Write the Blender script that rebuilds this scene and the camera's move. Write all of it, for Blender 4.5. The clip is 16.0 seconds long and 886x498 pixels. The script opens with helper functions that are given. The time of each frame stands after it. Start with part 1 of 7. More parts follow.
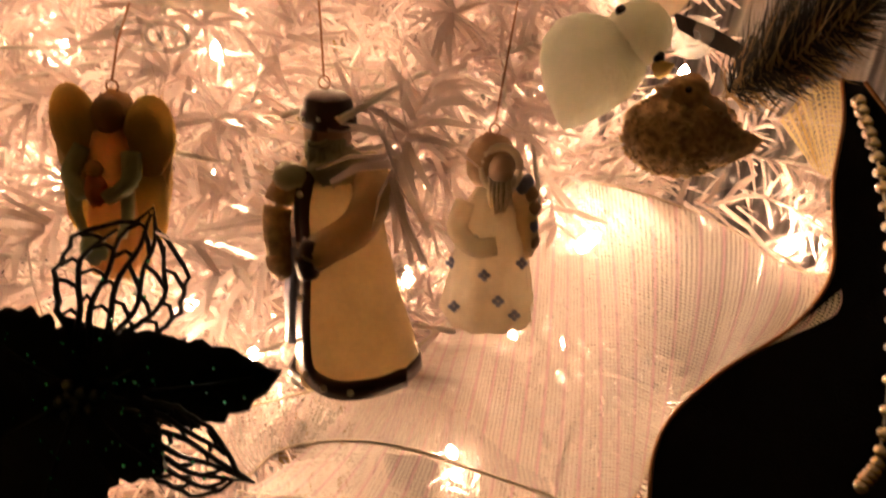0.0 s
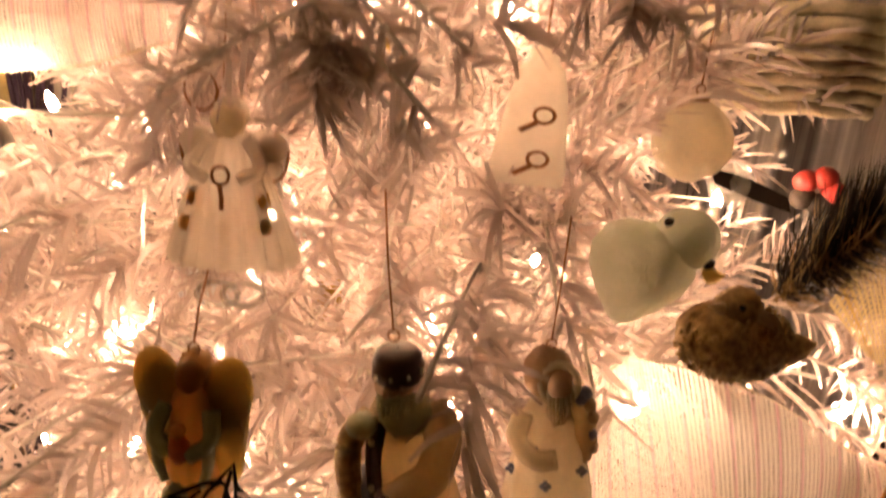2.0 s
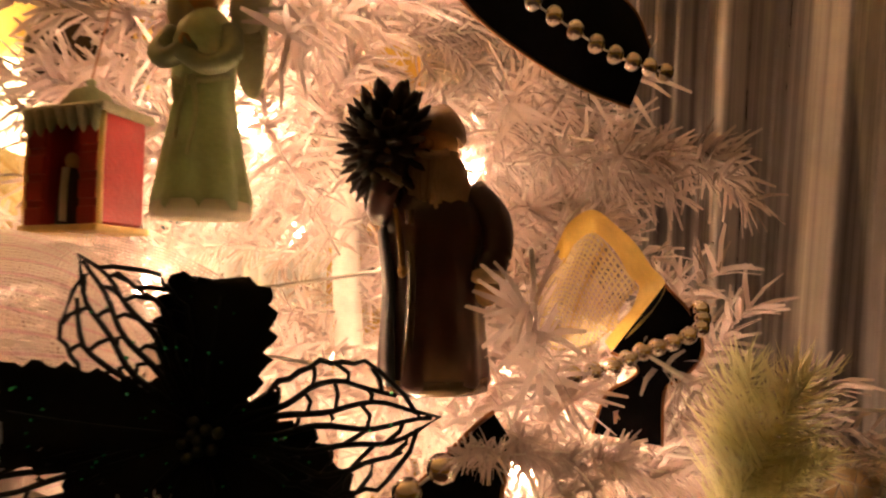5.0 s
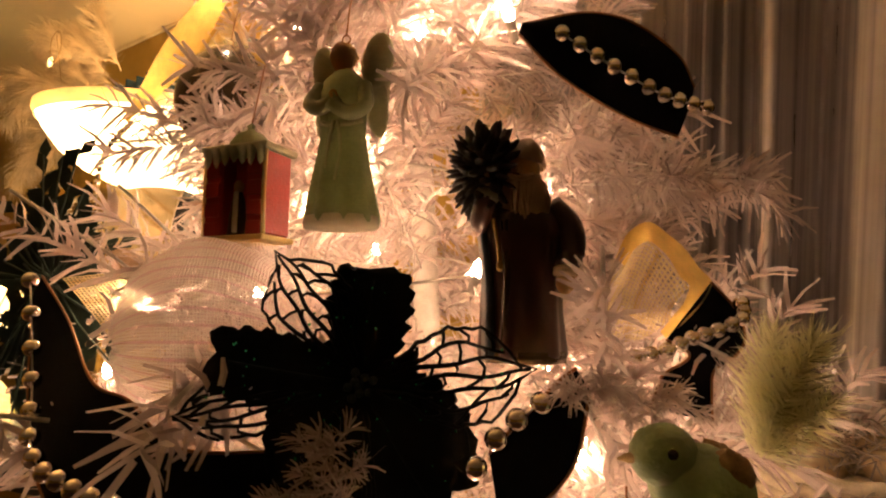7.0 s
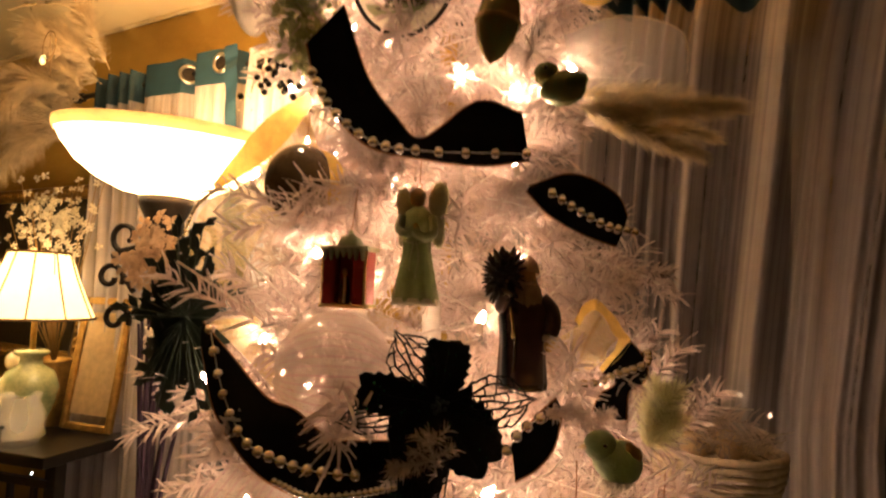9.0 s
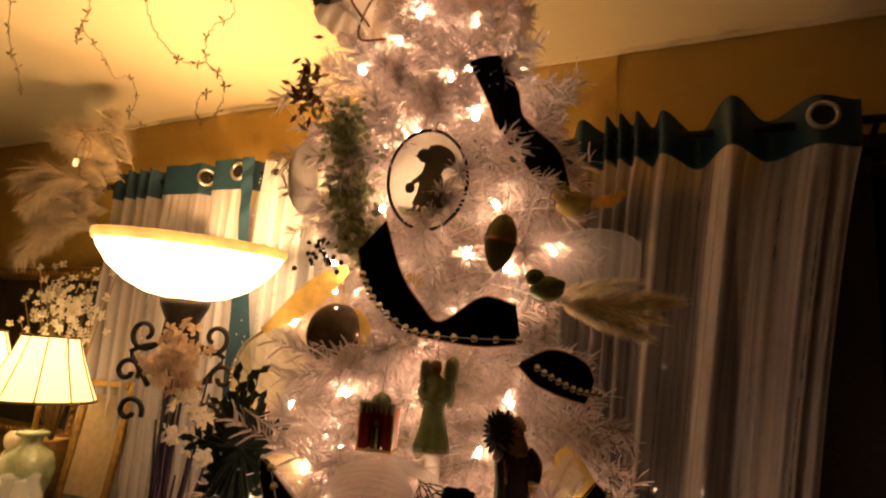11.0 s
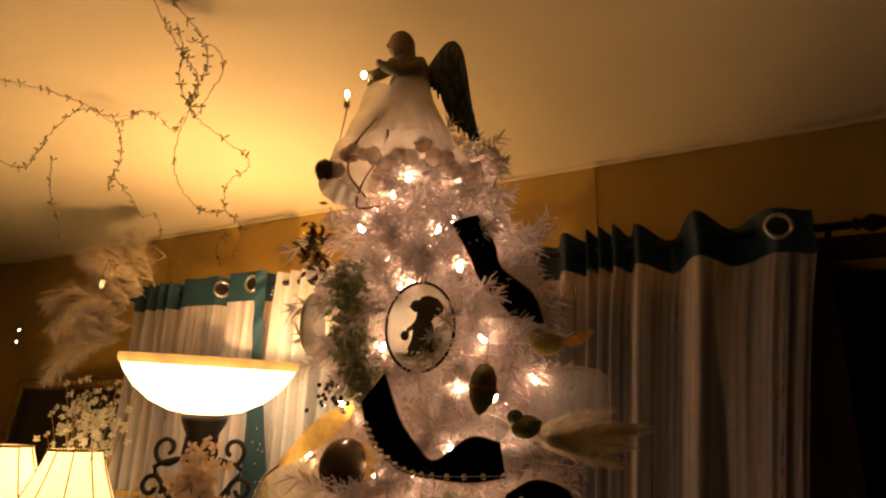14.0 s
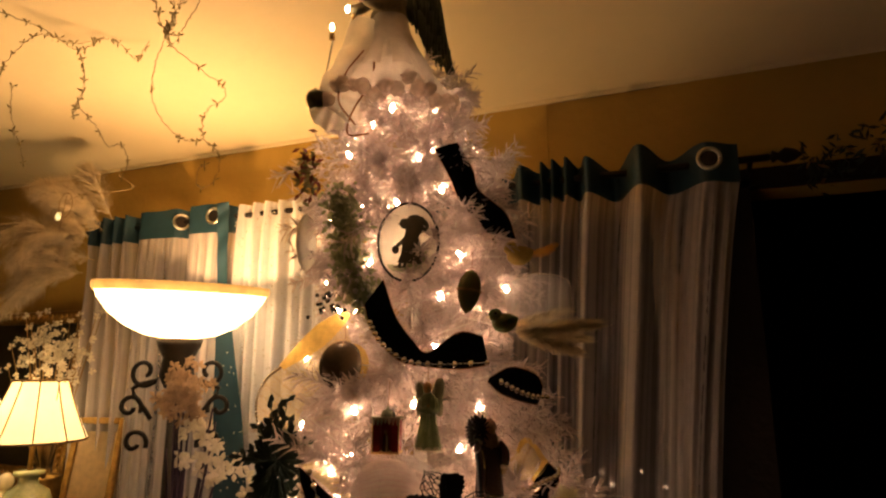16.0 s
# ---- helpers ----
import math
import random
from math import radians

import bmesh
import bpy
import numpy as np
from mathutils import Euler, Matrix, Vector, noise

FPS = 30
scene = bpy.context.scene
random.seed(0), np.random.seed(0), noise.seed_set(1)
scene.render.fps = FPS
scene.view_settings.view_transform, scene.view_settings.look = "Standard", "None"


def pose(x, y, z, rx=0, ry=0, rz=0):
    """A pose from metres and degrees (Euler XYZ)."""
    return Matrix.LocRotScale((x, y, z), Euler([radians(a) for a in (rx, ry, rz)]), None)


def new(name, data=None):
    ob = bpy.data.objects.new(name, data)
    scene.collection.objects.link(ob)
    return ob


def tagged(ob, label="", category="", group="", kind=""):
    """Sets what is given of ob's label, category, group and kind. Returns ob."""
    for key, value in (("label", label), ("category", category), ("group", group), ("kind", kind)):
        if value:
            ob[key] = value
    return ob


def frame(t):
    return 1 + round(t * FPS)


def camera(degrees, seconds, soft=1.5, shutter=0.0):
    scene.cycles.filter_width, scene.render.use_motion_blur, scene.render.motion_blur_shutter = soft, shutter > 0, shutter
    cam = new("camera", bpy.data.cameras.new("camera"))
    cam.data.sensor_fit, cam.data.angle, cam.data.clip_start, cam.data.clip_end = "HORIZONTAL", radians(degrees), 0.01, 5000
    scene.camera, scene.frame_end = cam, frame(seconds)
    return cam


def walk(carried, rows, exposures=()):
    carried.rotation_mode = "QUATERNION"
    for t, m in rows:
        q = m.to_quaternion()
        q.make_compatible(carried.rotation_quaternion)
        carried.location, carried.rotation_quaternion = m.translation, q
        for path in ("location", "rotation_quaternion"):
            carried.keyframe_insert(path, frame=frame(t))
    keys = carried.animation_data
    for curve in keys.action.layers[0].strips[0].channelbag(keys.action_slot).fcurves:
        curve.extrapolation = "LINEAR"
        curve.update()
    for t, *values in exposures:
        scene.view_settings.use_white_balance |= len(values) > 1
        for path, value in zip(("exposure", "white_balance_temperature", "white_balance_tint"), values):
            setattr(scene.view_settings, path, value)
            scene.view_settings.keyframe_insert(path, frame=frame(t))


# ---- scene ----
cam = camera(72.9, 16.0, soft=2.2, shutter=0.5)
PATH = [
    (0.0, -0.0138, 0.0240, 1.1900, 71.12, -5.81, 26.79),
    (0.5, -0.0244, 0.0278, 1.2001, 72.39, -5.30, 28.05),
    (1.0, -0.0384, 0.0335, 1.1982, 71.65, -5.81, 29.07),
    (1.5, -0.0454, 0.0310, 1.2205, 73.25, -5.38, 28.46),
    (2.0, -0.0399, 0.0269, 1.2573, 74.05, -3.93, 27.89),
    (2.5, -0.0485, 0.0439, 1.3090, 75.64, -3.79, 28.60),
    (3.0, -0.0589, 0.0778, 1.3503, 78.13, -3.72, 28.55),
    (3.5, -0.0682, 0.1094, 1.3706, 81.85, -1.76, 28.29),
    (4.0, -0.0706, 0.1144, 1.3955, 84.37, -1.50, 28.81),
    (4.5, -0.0609, 0.0913, 1.4208, 91.05, -0.66, 28.10),
    (7.0, -0.0359, -0.0025, 1.4024, 96.23, -0.59, 34.09),
    (7.5, -0.0235, -0.0128, 1.4059, 95.18, -0.58, 34.01),
    (8.0, 0.0028, -0.0570, 1.3941, 90.68, -1.22, 35.97),
    (8.5, 0.0086, -0.1360, 1.4221, 92.22, -1.40, 30.83),
    (11.0, 0.0517, -0.3855, 1.5425, 100.52, -4.33, 25.81),
    (11.5, 0.0781, -0.4013, 1.5690, 100.81, -3.93, 27.15),
    (12.0, 0.0868, -0.4007, 1.5927, 99.84, -5.16, 29.28),
    (12.5, 0.1128, -0.4374, 1.6167, 105.17, -4.70, 30.78),
    (13.0, 0.1519, -0.4680, 1.6282, 107.36, -3.52, 31.86),
    (13.5, 0.1676, -0.4766, 1.6177, 107.26, -3.17, 27.61),
    (14.0, 0.1346, -0.5021, 1.6223, 106.80, -1.82, 27.27),
    (14.5, 0.1268, -0.5281, 1.6097, 104.65, -1.05, 24.97),
    (15.0, 0.1180, -0.5641, 1.6023, 103.92, -1.26, 23.13),
    (15.5, 0.1166, -0.5985, 1.5846, 102.68, -0.55, 22.09),
    (16.0, 0.1048, -0.6240, 1.5605, 101.32, -0.03, 21.27),
]
walk(cam, [(t, pose(*p)) for t, *p in PATH], exposures=[(0.0, 0.6), (2.0, 0.6), (2.5, 0.5), (3.0, 0.2), (3.5, 0.2), (4.0, 0.55), (4.5, 0.7), (7.0, 0.25), (8.5, 0.15), (11.0, -0.45), (12.5, -0.8), (14.5, -0.85), (16.0, -0.75)])


# ---- world and light ----
world = bpy.data.worlds.new("world")
world.use_nodes = True
scene.world = world
world.node_tree.nodes["Background"].inputs[0].default_value = (1.0, 0.62, 0.35, 1)
world.node_tree.nodes["Background"].inputs[1].default_value = 0.004


def lamp(name, kind, energy, color, m, size=0.03):
    data = bpy.data.lights.new(name, kind)
    data.energy, data.color = energy, color
    if kind == "AREA":
        data.size = size
    else:
        data.shadow_soft_size = size
    ob = new(name, data)
    ob.matrix_basis = m
    return ob


TORCH = Vector((-1.1741, 0.6673, 1.7904))
BULB_STRENGTH = 500.0
lamp("torchiere_light", "POINT", 29.0, (1.0, 0.545, 0.21), pose(TORCH.x, TORCH.y, TORCH.z - 0.12), 0.02)
lamp("table_lamp_light", "POINT", 4.0, (1.0, 0.66, 0.3), pose(-1.86, 0.76, 1.44), 0.04)
lamp("table_lamp_light", "POINT", 4.0, (1.0, 0.66, 0.3), pose(-2.05, 0.66, 1.44), 0.04)


# ---- materials ----
def mat(name, color, rough=0.6, metal=0.0, vary=0.25, scale=60.0, bump=0.2, translucent=0.0, glow=0.0, glow_color=None, sheen=0.0, clear=0.0, spec=0.5, coat=0.0, color2=None):
    m = bpy.data.materials.new(name)
    m.use_nodes = True
    nt = m.node_tree
    n, l = nt.nodes, nt.links
    b = n["Principled BSDF"]
    out = n["Material Output"]
    tc = n.new("ShaderNodeTexCoord")
    big, fine = n.new("ShaderNodeTexNoise"), n.new("ShaderNodeTexNoise")
    big.inputs["Scale"].default_value, fine.inputs["Scale"].default_value = scale, scale * 9
    fine.inputs["Detail"].default_value = 4
    for k in (big, fine):
        l.new(tc.outputs["Object"], k.inputs["Vector"])
    mix = n.new("ShaderNodeMath")
    mix.operation = "MULTIPLY_ADD"
    l.new(fine.outputs["Fac"], mix.inputs[0])
    mix.inputs[1].default_value = 0.4
    l.new(big.outputs["Fac"], mix.inputs[2])
    ramp = n.new("ShaderNodeMapRange")
    ramp.inputs["From Min"].default_value, ramp.inputs["From Max"].default_value = 0.45, 0.95
    l.new(mix.outputs[0], ramp.inputs["Value"])
    col = n.new("ShaderNodeMix")
    col.data_type = "RGBA"
    c2 = color2 or tuple(c * (1 - vary) for c in color)
    col.inputs["A"].default_value, col.inputs["B"].default_value = (*c2, 1), (*color, 1)
    l.new(ramp.outputs[0], col.inputs["Factor"])
    l.new(col.outputs["Result"], b.inputs["Base Color"])
    b.inputs["Roughness"].default_value, b.inputs["Metallic"].default_value = rough, metal
    b.inputs["Specular IOR Level"].default_value = spec
    b.inputs["Sheen Weight"].default_value, b.inputs["Coat Weight"].default_value = sheen, coat
    if bump:
        bp = n.new("ShaderNodeBump")
        bp.inputs["Strength"].default_value, bp.inputs["Distance"].default_value = bump, 0.1 / scale
        l.new(fine.outputs["Fac"], bp.inputs["Height"])
        l.new(bp.outputs[0], b.inputs["Normal"])
    if glow:
        b.inputs["Emission Color"].default_value = (*(glow_color or color), 1)
        b.inputs["Emission Strength"].default_value = glow
    last = b.outputs[0]
    if translucent:
        tr, ms = n.new("ShaderNodeBsdfTranslucent"), n.new("ShaderNodeMixShader")
        l.new(col.outputs["Result"], tr.inputs["Color"])
        ms.inputs[0].default_value = translucent
        l.new(last, ms.inputs[1]), l.new(tr.outputs[0], ms.inputs[2])
        last = ms.outputs[0]
    if clear:
        tp, ms = n.new("ShaderNodeBsdfTransparent"), n.new("ShaderNodeMixShader")
        ms.inputs[0].default_value = clear
        l.new(last, ms.inputs[1]), l.new(tp.outputs[0], ms.inputs[2])
        last = ms.outputs[0]
    l.new(last, out.inputs["Surface"])
    return m


def net(name, color, color2, cell, open_part, stripes, translucent=0.45, hole=0.84, thread=0.34):
    """Woven net: fine threads both ways with holes between, and coloured stripes along the ribbon (UV in metres)."""
    m = mat(name, color, 0.35, 0.0, 0.2, 80, 0.1, translucent)
    n, l = m.node_tree.nodes, m.node_tree.links
    uv = n.new("ShaderNodeUVMap")
    sep = n.new("ShaderNodeSeparateXYZ")
    l.new(uv.outputs[0], sep.inputs[0])
    waves = []
    for ax in (0, 1):
        a, s = n.new("ShaderNodeMath"), n.new("ShaderNodeMath")
        a.operation, a.inputs[1].default_value = "MULTIPLY", 2 * math.pi / cell
        s.operation = "SINE"
        l.new(sep.outputs[ax], a.inputs[0]), l.new(a.outputs[0], s.inputs[0])
        waves.append(s)
    mx = n.new("ShaderNodeMath")
    mx.operation = "MAXIMUM"
    l.new(waves[0].outputs[0], mx.inputs[0]), l.new(waves[1].outputs[0], mx.inputs[1])
    mr = n.new("ShaderNodeMapRange")
    mr.inputs["From Min"].default_value, mr.inputs["From Max"].default_value = open_part, open_part + 0.3
    mr.inputs["To Min"].default_value, mr.inputs["To Max"].default_value = hole, thread
    l.new(mx.outputs[0], mr.inputs["Value"])
    st, sm = n.new("ShaderNodeMath"), n.new("ShaderNodeMath")
    st.operation, st.inputs[1].default_value = "MULTIPLY", 2 * math.pi / stripes
    sm.operation = "SINE"
    l.new(sep.outputs[0], st.inputs[0]), l.new(st.outputs[0], sm.inputs[0])
    rg = n.new("ShaderNodeMapRange")
    rg.inputs["From Min"].default_value, rg.inputs["From Max"].default_value = 0.72, 1.0
    l.new(sm.outputs[0], rg.inputs["Value"])
    mc = n.new("ShaderNodeMix")
    mc.data_type = "RGBA"
    mc.inputs["A"].default_value, mc.inputs["B"].default_value = (*color, 1), (*color2, 1)
    l.new(rg.outputs[0], mc.inputs["Factor"])
    b = n["Principled BSDF"]
    l.new(mc.outputs["Result"], b.inputs["Base Color"])
    for k in n:
        if k.bl_idname == "ShaderNodeBsdfTranslucent":
            l.new(mc.outputs["Result"], k.inputs["Color"])
    tp, ms = n.new("ShaderNodeBsdfTransparent"), n.new("ShaderNodeMixShader")
    src = n["Material Output"].inputs["Surface"].links[0].from_socket
    l.new(mr.outputs[0], ms.inputs[0]), l.new(src, ms.inputs[1]), l.new(tp.outputs[0], ms.inputs[2])
    l.new(ms.outputs[0], n["Material Output"].inputs["Surface"])
    return m


def sheer(name, color, dense, thin, translucent):
    """Thin woven curtain cloth: threads bunch into dense and thin lines that run down it (UV in metres)."""
    m = mat(name, color, 0.8, 0, 0.1, 40, 0.2, translucent)
    n, l = m.node_tree.nodes, m.node_tree.links
    uv, mp, nz, mr = n.new("ShaderNodeUVMap"), n.new("ShaderNodeMapping"), n.new("ShaderNodeTexNoise"), n.new("ShaderNodeMapRange")
    mp.inputs["Scale"].default_value = (45.0, 0.4, 1.0)
    nz.inputs["Scale"].default_value, nz.inputs["Detail"].default_value = 1.0, 6
    l.new(uv.outputs[0], mp.inputs["Vector"]), l.new(mp.outputs[0], nz.inputs["Vector"]), l.new(nz.outputs["Fac"], mr.inputs["Value"])
    mr.inputs["From Min"].default_value, mr.inputs["From Max"].default_value = 0.34, 0.66
    mr.inputs["To Min"].default_value, mr.inputs["To Max"].default_value = dense, thin
    tp, ms = n.new("ShaderNodeBsdfTransparent"), n.new("ShaderNodeMixShader")
    src = n["Material Output"].inputs["Surface"].links[0].from_socket
    l.new(mr.outputs[0], ms.inputs[0]), l.new(src, ms.inputs[1]), l.new(tp.outputs[0], ms.inputs[2])
    l.new(ms.outputs[0], n["Material Output"].inputs["Surface"])
    return m


NEEDLE = mat("white_pvc_needle", (0.64, 0.535, 0.50), 0.22, 0, 0.15, 50, 0.1, 0.28)
STEM = mat("white_wire_stem", (0.76, 0.70, 0.64), 0.5, translucent=0.2)
VELVET = mat("black_velvet", (0.004, 0.004, 0.005), 0.95, 0, 0.4, 120, 0.3, sheen=0.06, spec=0.1)
GOLDBACK = mat("gold_ribbon_back", (0.74, 0.51, 0.13), 0.4, 0.05, 0.3, 90, 0.2, 0.5)
WIRE = mat("copper_wired_edge", (0.30, 0.13, 0.05), 0.4, 0.7)
SILVER = mat("silver_bead", (0.93, 0.90, 0.84), 0.08, 1.0, 0.1, 80, 0.05)
BLACKGLITTER = mat("black_glitter_fabric", (0.003, 0.006, 0.006), 0.6, 0.0, 0.6, 300, 0.8, spec=0.2)
SPARK = mat("green_glitter_fleck", (0.05, 0.75, 0.45), 0.15, 0.8)
NETWHITE = net("iridescent_white_net", (0.86, 0.80, 0.74), (0.80, 0.52, 0.60), 0.0016, 0.1, 0.0075)
NETPLAIN = net("plain_white_net", (0.88, 0.84, 0.80), (0.82, 0.70, 0.72), 0.0017, 0.1, 0.02, 0.45, 0.95, 0.62)
NETCREAM = net("cream_gold_net", (0.85, 0.70, 0.36), (0.7, 0.5, 0.18), 0.0022, 0.1, 0.02)
WALLPAINT = mat("ochre_wall_paint", (0.47, 0.305, 0.062), 0.75, 0, 0.12, 3.0, 0.15)
CEILPAINT = mat("cream_ceiling_paint", (0.80, 0.68, 0.44), 0.85, 0, 0.06, 2.5, 0.05)
FLOORWOOD = mat("brown_floor_boards", (0.11, 0.06, 0.03), 0.45, 0, 0.4, 8.0, 0.2)
SHEER = sheer("white_sheer_fabric", (0.64, 0.59, 0.61), 0.22, 0.64, 0.15)
BEADSHEER = sheer("white_net_sheer", (0.90, 0.90, 0.94), 0.05, 0.35, 0.35)
TEAL = mat("teal_satin_band", (0.011, 0.048, 0.078), 0.55, 0, 0.25, 30, 0.2, 0.1)
STEEL = mat("brushed_steel_grommet", (0.62, 0.60, 0.56), 0.3, 1.0)
IRON = mat("dark_wrought_iron", (0.022, 0.016, 0.012), 0.55, 0.6, 0.4, 40, 0.4)
ALABASTER = mat("alabaster_glass_bowl", (0.92, 0.78, 0.50), 0.3, 0, 0.45, 9, 0.1, 0.5, 12.0, (1.0, 0.74, 0.44))
RIMGLASS = mat("amber_bowl_rim", (0.72, 0.47, 0.16), 0.3, 0, 0.5, 20, 0.1, 0.4, 0.7, (1.0, 0.6, 0.2))
SHADECLOTH = mat("cream_shade_cloth", (0.90, 0.78, 0.50), 0.8, 0, 0.1, 60, 0.2, 0.4, 2.3, (1.0, 0.74, 0.37))
TRIM = mat("dark_gold_trim", (0.22, 0.13, 0.04), 0.6)
CERAMIC = mat("cream_green_ceramic", (0.42, 0.42, 0.24), 0.18, 0, 0.5, 14, 0.05, color2=(0.10, 0.15, 0.07), coat=0.4)
BLACKLACQUER = mat("black_lacquer", (0.012, 0.010, 0.009), 0.3, 0, 0.3, 30, 0.1, coat=0.3)
GILT = mat("gilt_frame", (0.42, 0.25, 0.07), 0.4, 0.7, 0.5, 50, 0.6)
PETALW = mat("white_silk_petal", (0.80, 0.74, 0.62), 0.7, 0, 0.2, 60, 0.2, 0.35)
PETALP = mat("mauve_silk_petal", (0.52, 0.36, 0.23), 0.7, 0, 0.4, 60, 0.2, 0.35)
PURPLE = mat("dark_purple_stem", (0.045, 0.022, 0.055), 0.6, 0, 0.4, 40)
DARKLEAF = mat("dark_green_leaf", (0.018, 0.035, 0.022), 0.5, 0, 0.4, 60)
VINEWIRE = mat("brown_vine_wire", (0.30, 0.19, 0.07), 0.6)
VINELEAF = mat("gold_green_leaf", (0.36, 0.27, 0.07), 0.5, 0.2, 0.5, 60)
FEATHER = mat("white_plume", (0.74, 0.60, 0.40), 0.8, 0, 0.5, 30, 0.1, 0.2)
YELLOWFEATHER = mat("yellow_green_feather", (0.78, 0.76, 0.48), 0.8, 0, 0.2, 60, 0.2, 0.5)
CREAMFEATHER = mat("cream_feather", (0.86, 0.76, 0.54), 0.8, 0, 0.3, 60, 0.2, 0.6)
BLACKFEATHER = mat("black_feather", (0.02, 0.014, 0.010), 0.6, 0, 0.4, 60, 0.1, 0.1)
BULBGLASS = mat("warm_white_bulb", (1.0, 0.9, 0.7), 0.2, 0, 0.0, 50, 0, 0, BULB_STRENGTH, (1.0, 0.62, 0.36))
CABLE = mat("white_light_cable", (0.60, 0.55, 0.48), 0.5)
CREAMPAINT = mat("cream_glaze", (0.80, 0.65, 0.43), 0.25, 0, 0.25, 50, 0.15, 0.7, coat=0.4)
IVORY = mat("ivory_porcelain", (0.82, 0.74, 0.60), 0.2, 0, 0.2, 60, 0.1, 0.7, coat=0.5)
SAGE = mat("sage_glaze", (0.44, 0.48, 0.29), 0.3, 0, 0.35, 60, 0.2, 0.5, coat=0.3)
MINT = mat("mint_flocked", (0.54, 0.66, 0.38), 0.95, 0, 0.3, 70, 0.8, 0.3, sheen=0.4)
PALEDOVE = mat("pale_green_white_plush", (0.84, 0.82, 0.74), 0.95, 0, 0.3, 32, 0.6, 0.5, color2=(0.75, 0.78, 0.66), sheen=0.3)
MAROON = mat("dark_maroon_paint", (0.055, 0.018, 0.014), 0.35, 0, 0.4, 60, 0.1, coat=0.3)
REDPAINT = mat("red_paint", (0.42, 0.03, 0.025), 0.4, 0, 0.35, 60, 0.2)
BROWNSEED = mat("brown_seed_texture", (0.66, 0.44, 0.20), 0.55, 0, 0.6, 220, 1.0, 0.2)
TERRACOTTA = mat("terracotta_glaze", (0.64, 0.34, 0.16), 0.4, 0, 0.4, 70, 0.3, 0.6, color2=(0.46, 0.34, 0.14))
BLUEGLAZE = mat("slate_blue_glaze", (0.20, 0.22, 0.34), 0.3)
SKIN = mat("pale_matt_clay", (0.55, 0.36, 0.24), 0.6)
BLACKBEAD = mat("black_bead", (0.008, 0.008, 0.008), 0.1, 0, 0.1, 60, 0, coat=0.6)
STRAW = mat("woven_straw", (0.76, 0.66, 0.48), 0.8, 0, 0.4, 90, 0.6)
DARKOVAL = mat("dark_bronze_glaze", (0.09, 0.06, 0.03), 0.2, 0.3, 0.5, 40, 0.1, coat=0.5)
MILK = mat("milk_glass", (0.72, 0.66, 0.54), 0.25, 0, 0.15, 60, 0.05, 0.45)
GREYSHAPE = mat("grey_silhouette_paint", (0.10, 0.085, 0.05), 0.5, translucent=0.1)
GREENPICK = mat("pale_green_berry", (0.48, 0.50, 0.26), 0.4, 0, 0.5, 90, 0.3, 0.25)
GAUZE = mat("white_gauze", (0.80, 0.72, 0.62), 0.8, 0, 0.2, 40, 0.3, 0.75, clear=0.3)
CLEARGLASS = mat("clear_glass", (0.95, 0.95, 0.95), 0.04, 0, 0.0, 50, 0, 0, clear=0.72, spec=0.9)
MILKSAGE = mat("pale_sage_glaze", (0.56, 0.55, 0.36), 0.3, 0, 0.3, 60, 0.2, 0.35, coat=0.3)
DARKBLUE = mat("dark_blue_paint", (0.020, 0.030, 0.045), 0.3, 0, 0.4, 60, 0.1, coat=0.3)
OLDGOLD = mat("old_gold_glaze", (0.78, 0.57, 0.22), 0.3, 0.0, 0.4, 70, 0.3, 0.55, color2=(0.60, 0.47, 0.20), coat=0.3)
CORAL = mat("coral_glaze", (0.70, 0.27, 0.13), 0.35, 0, 0.4, 80, 0.2, 0.3)
GREENGLOSS = mat("iridescent_green_glaze", (0.12, 0.26, 0.12), 0.18, 0.35, 0.5, 60, 0.1, 0.1, color2=(0.30, 0.24, 0.07), coat=0.6)
BEADWHITE = mat("white_satin_ribbon", (0.74, 0.66, 0.54), 0.45, 0, 0.15, 40, 0.2, 0.4)
TULLE = mat("pink_tulle", (0.80, 0.64, 0.54), 0.75, 0, 0.3, 60, 0.6, 0.65, clear=0.25, sheen=0.3)
TANBEARD = mat("tan_beard_paint", (0.50, 0.33, 0.20), 0.6, 0, 0.3, 120, 0.5, 0.2)
BARK = mat("dark_pine_cone", (0.035, 0.022, 0.014), 0.7, 0, 0.5, 80, 0.5)


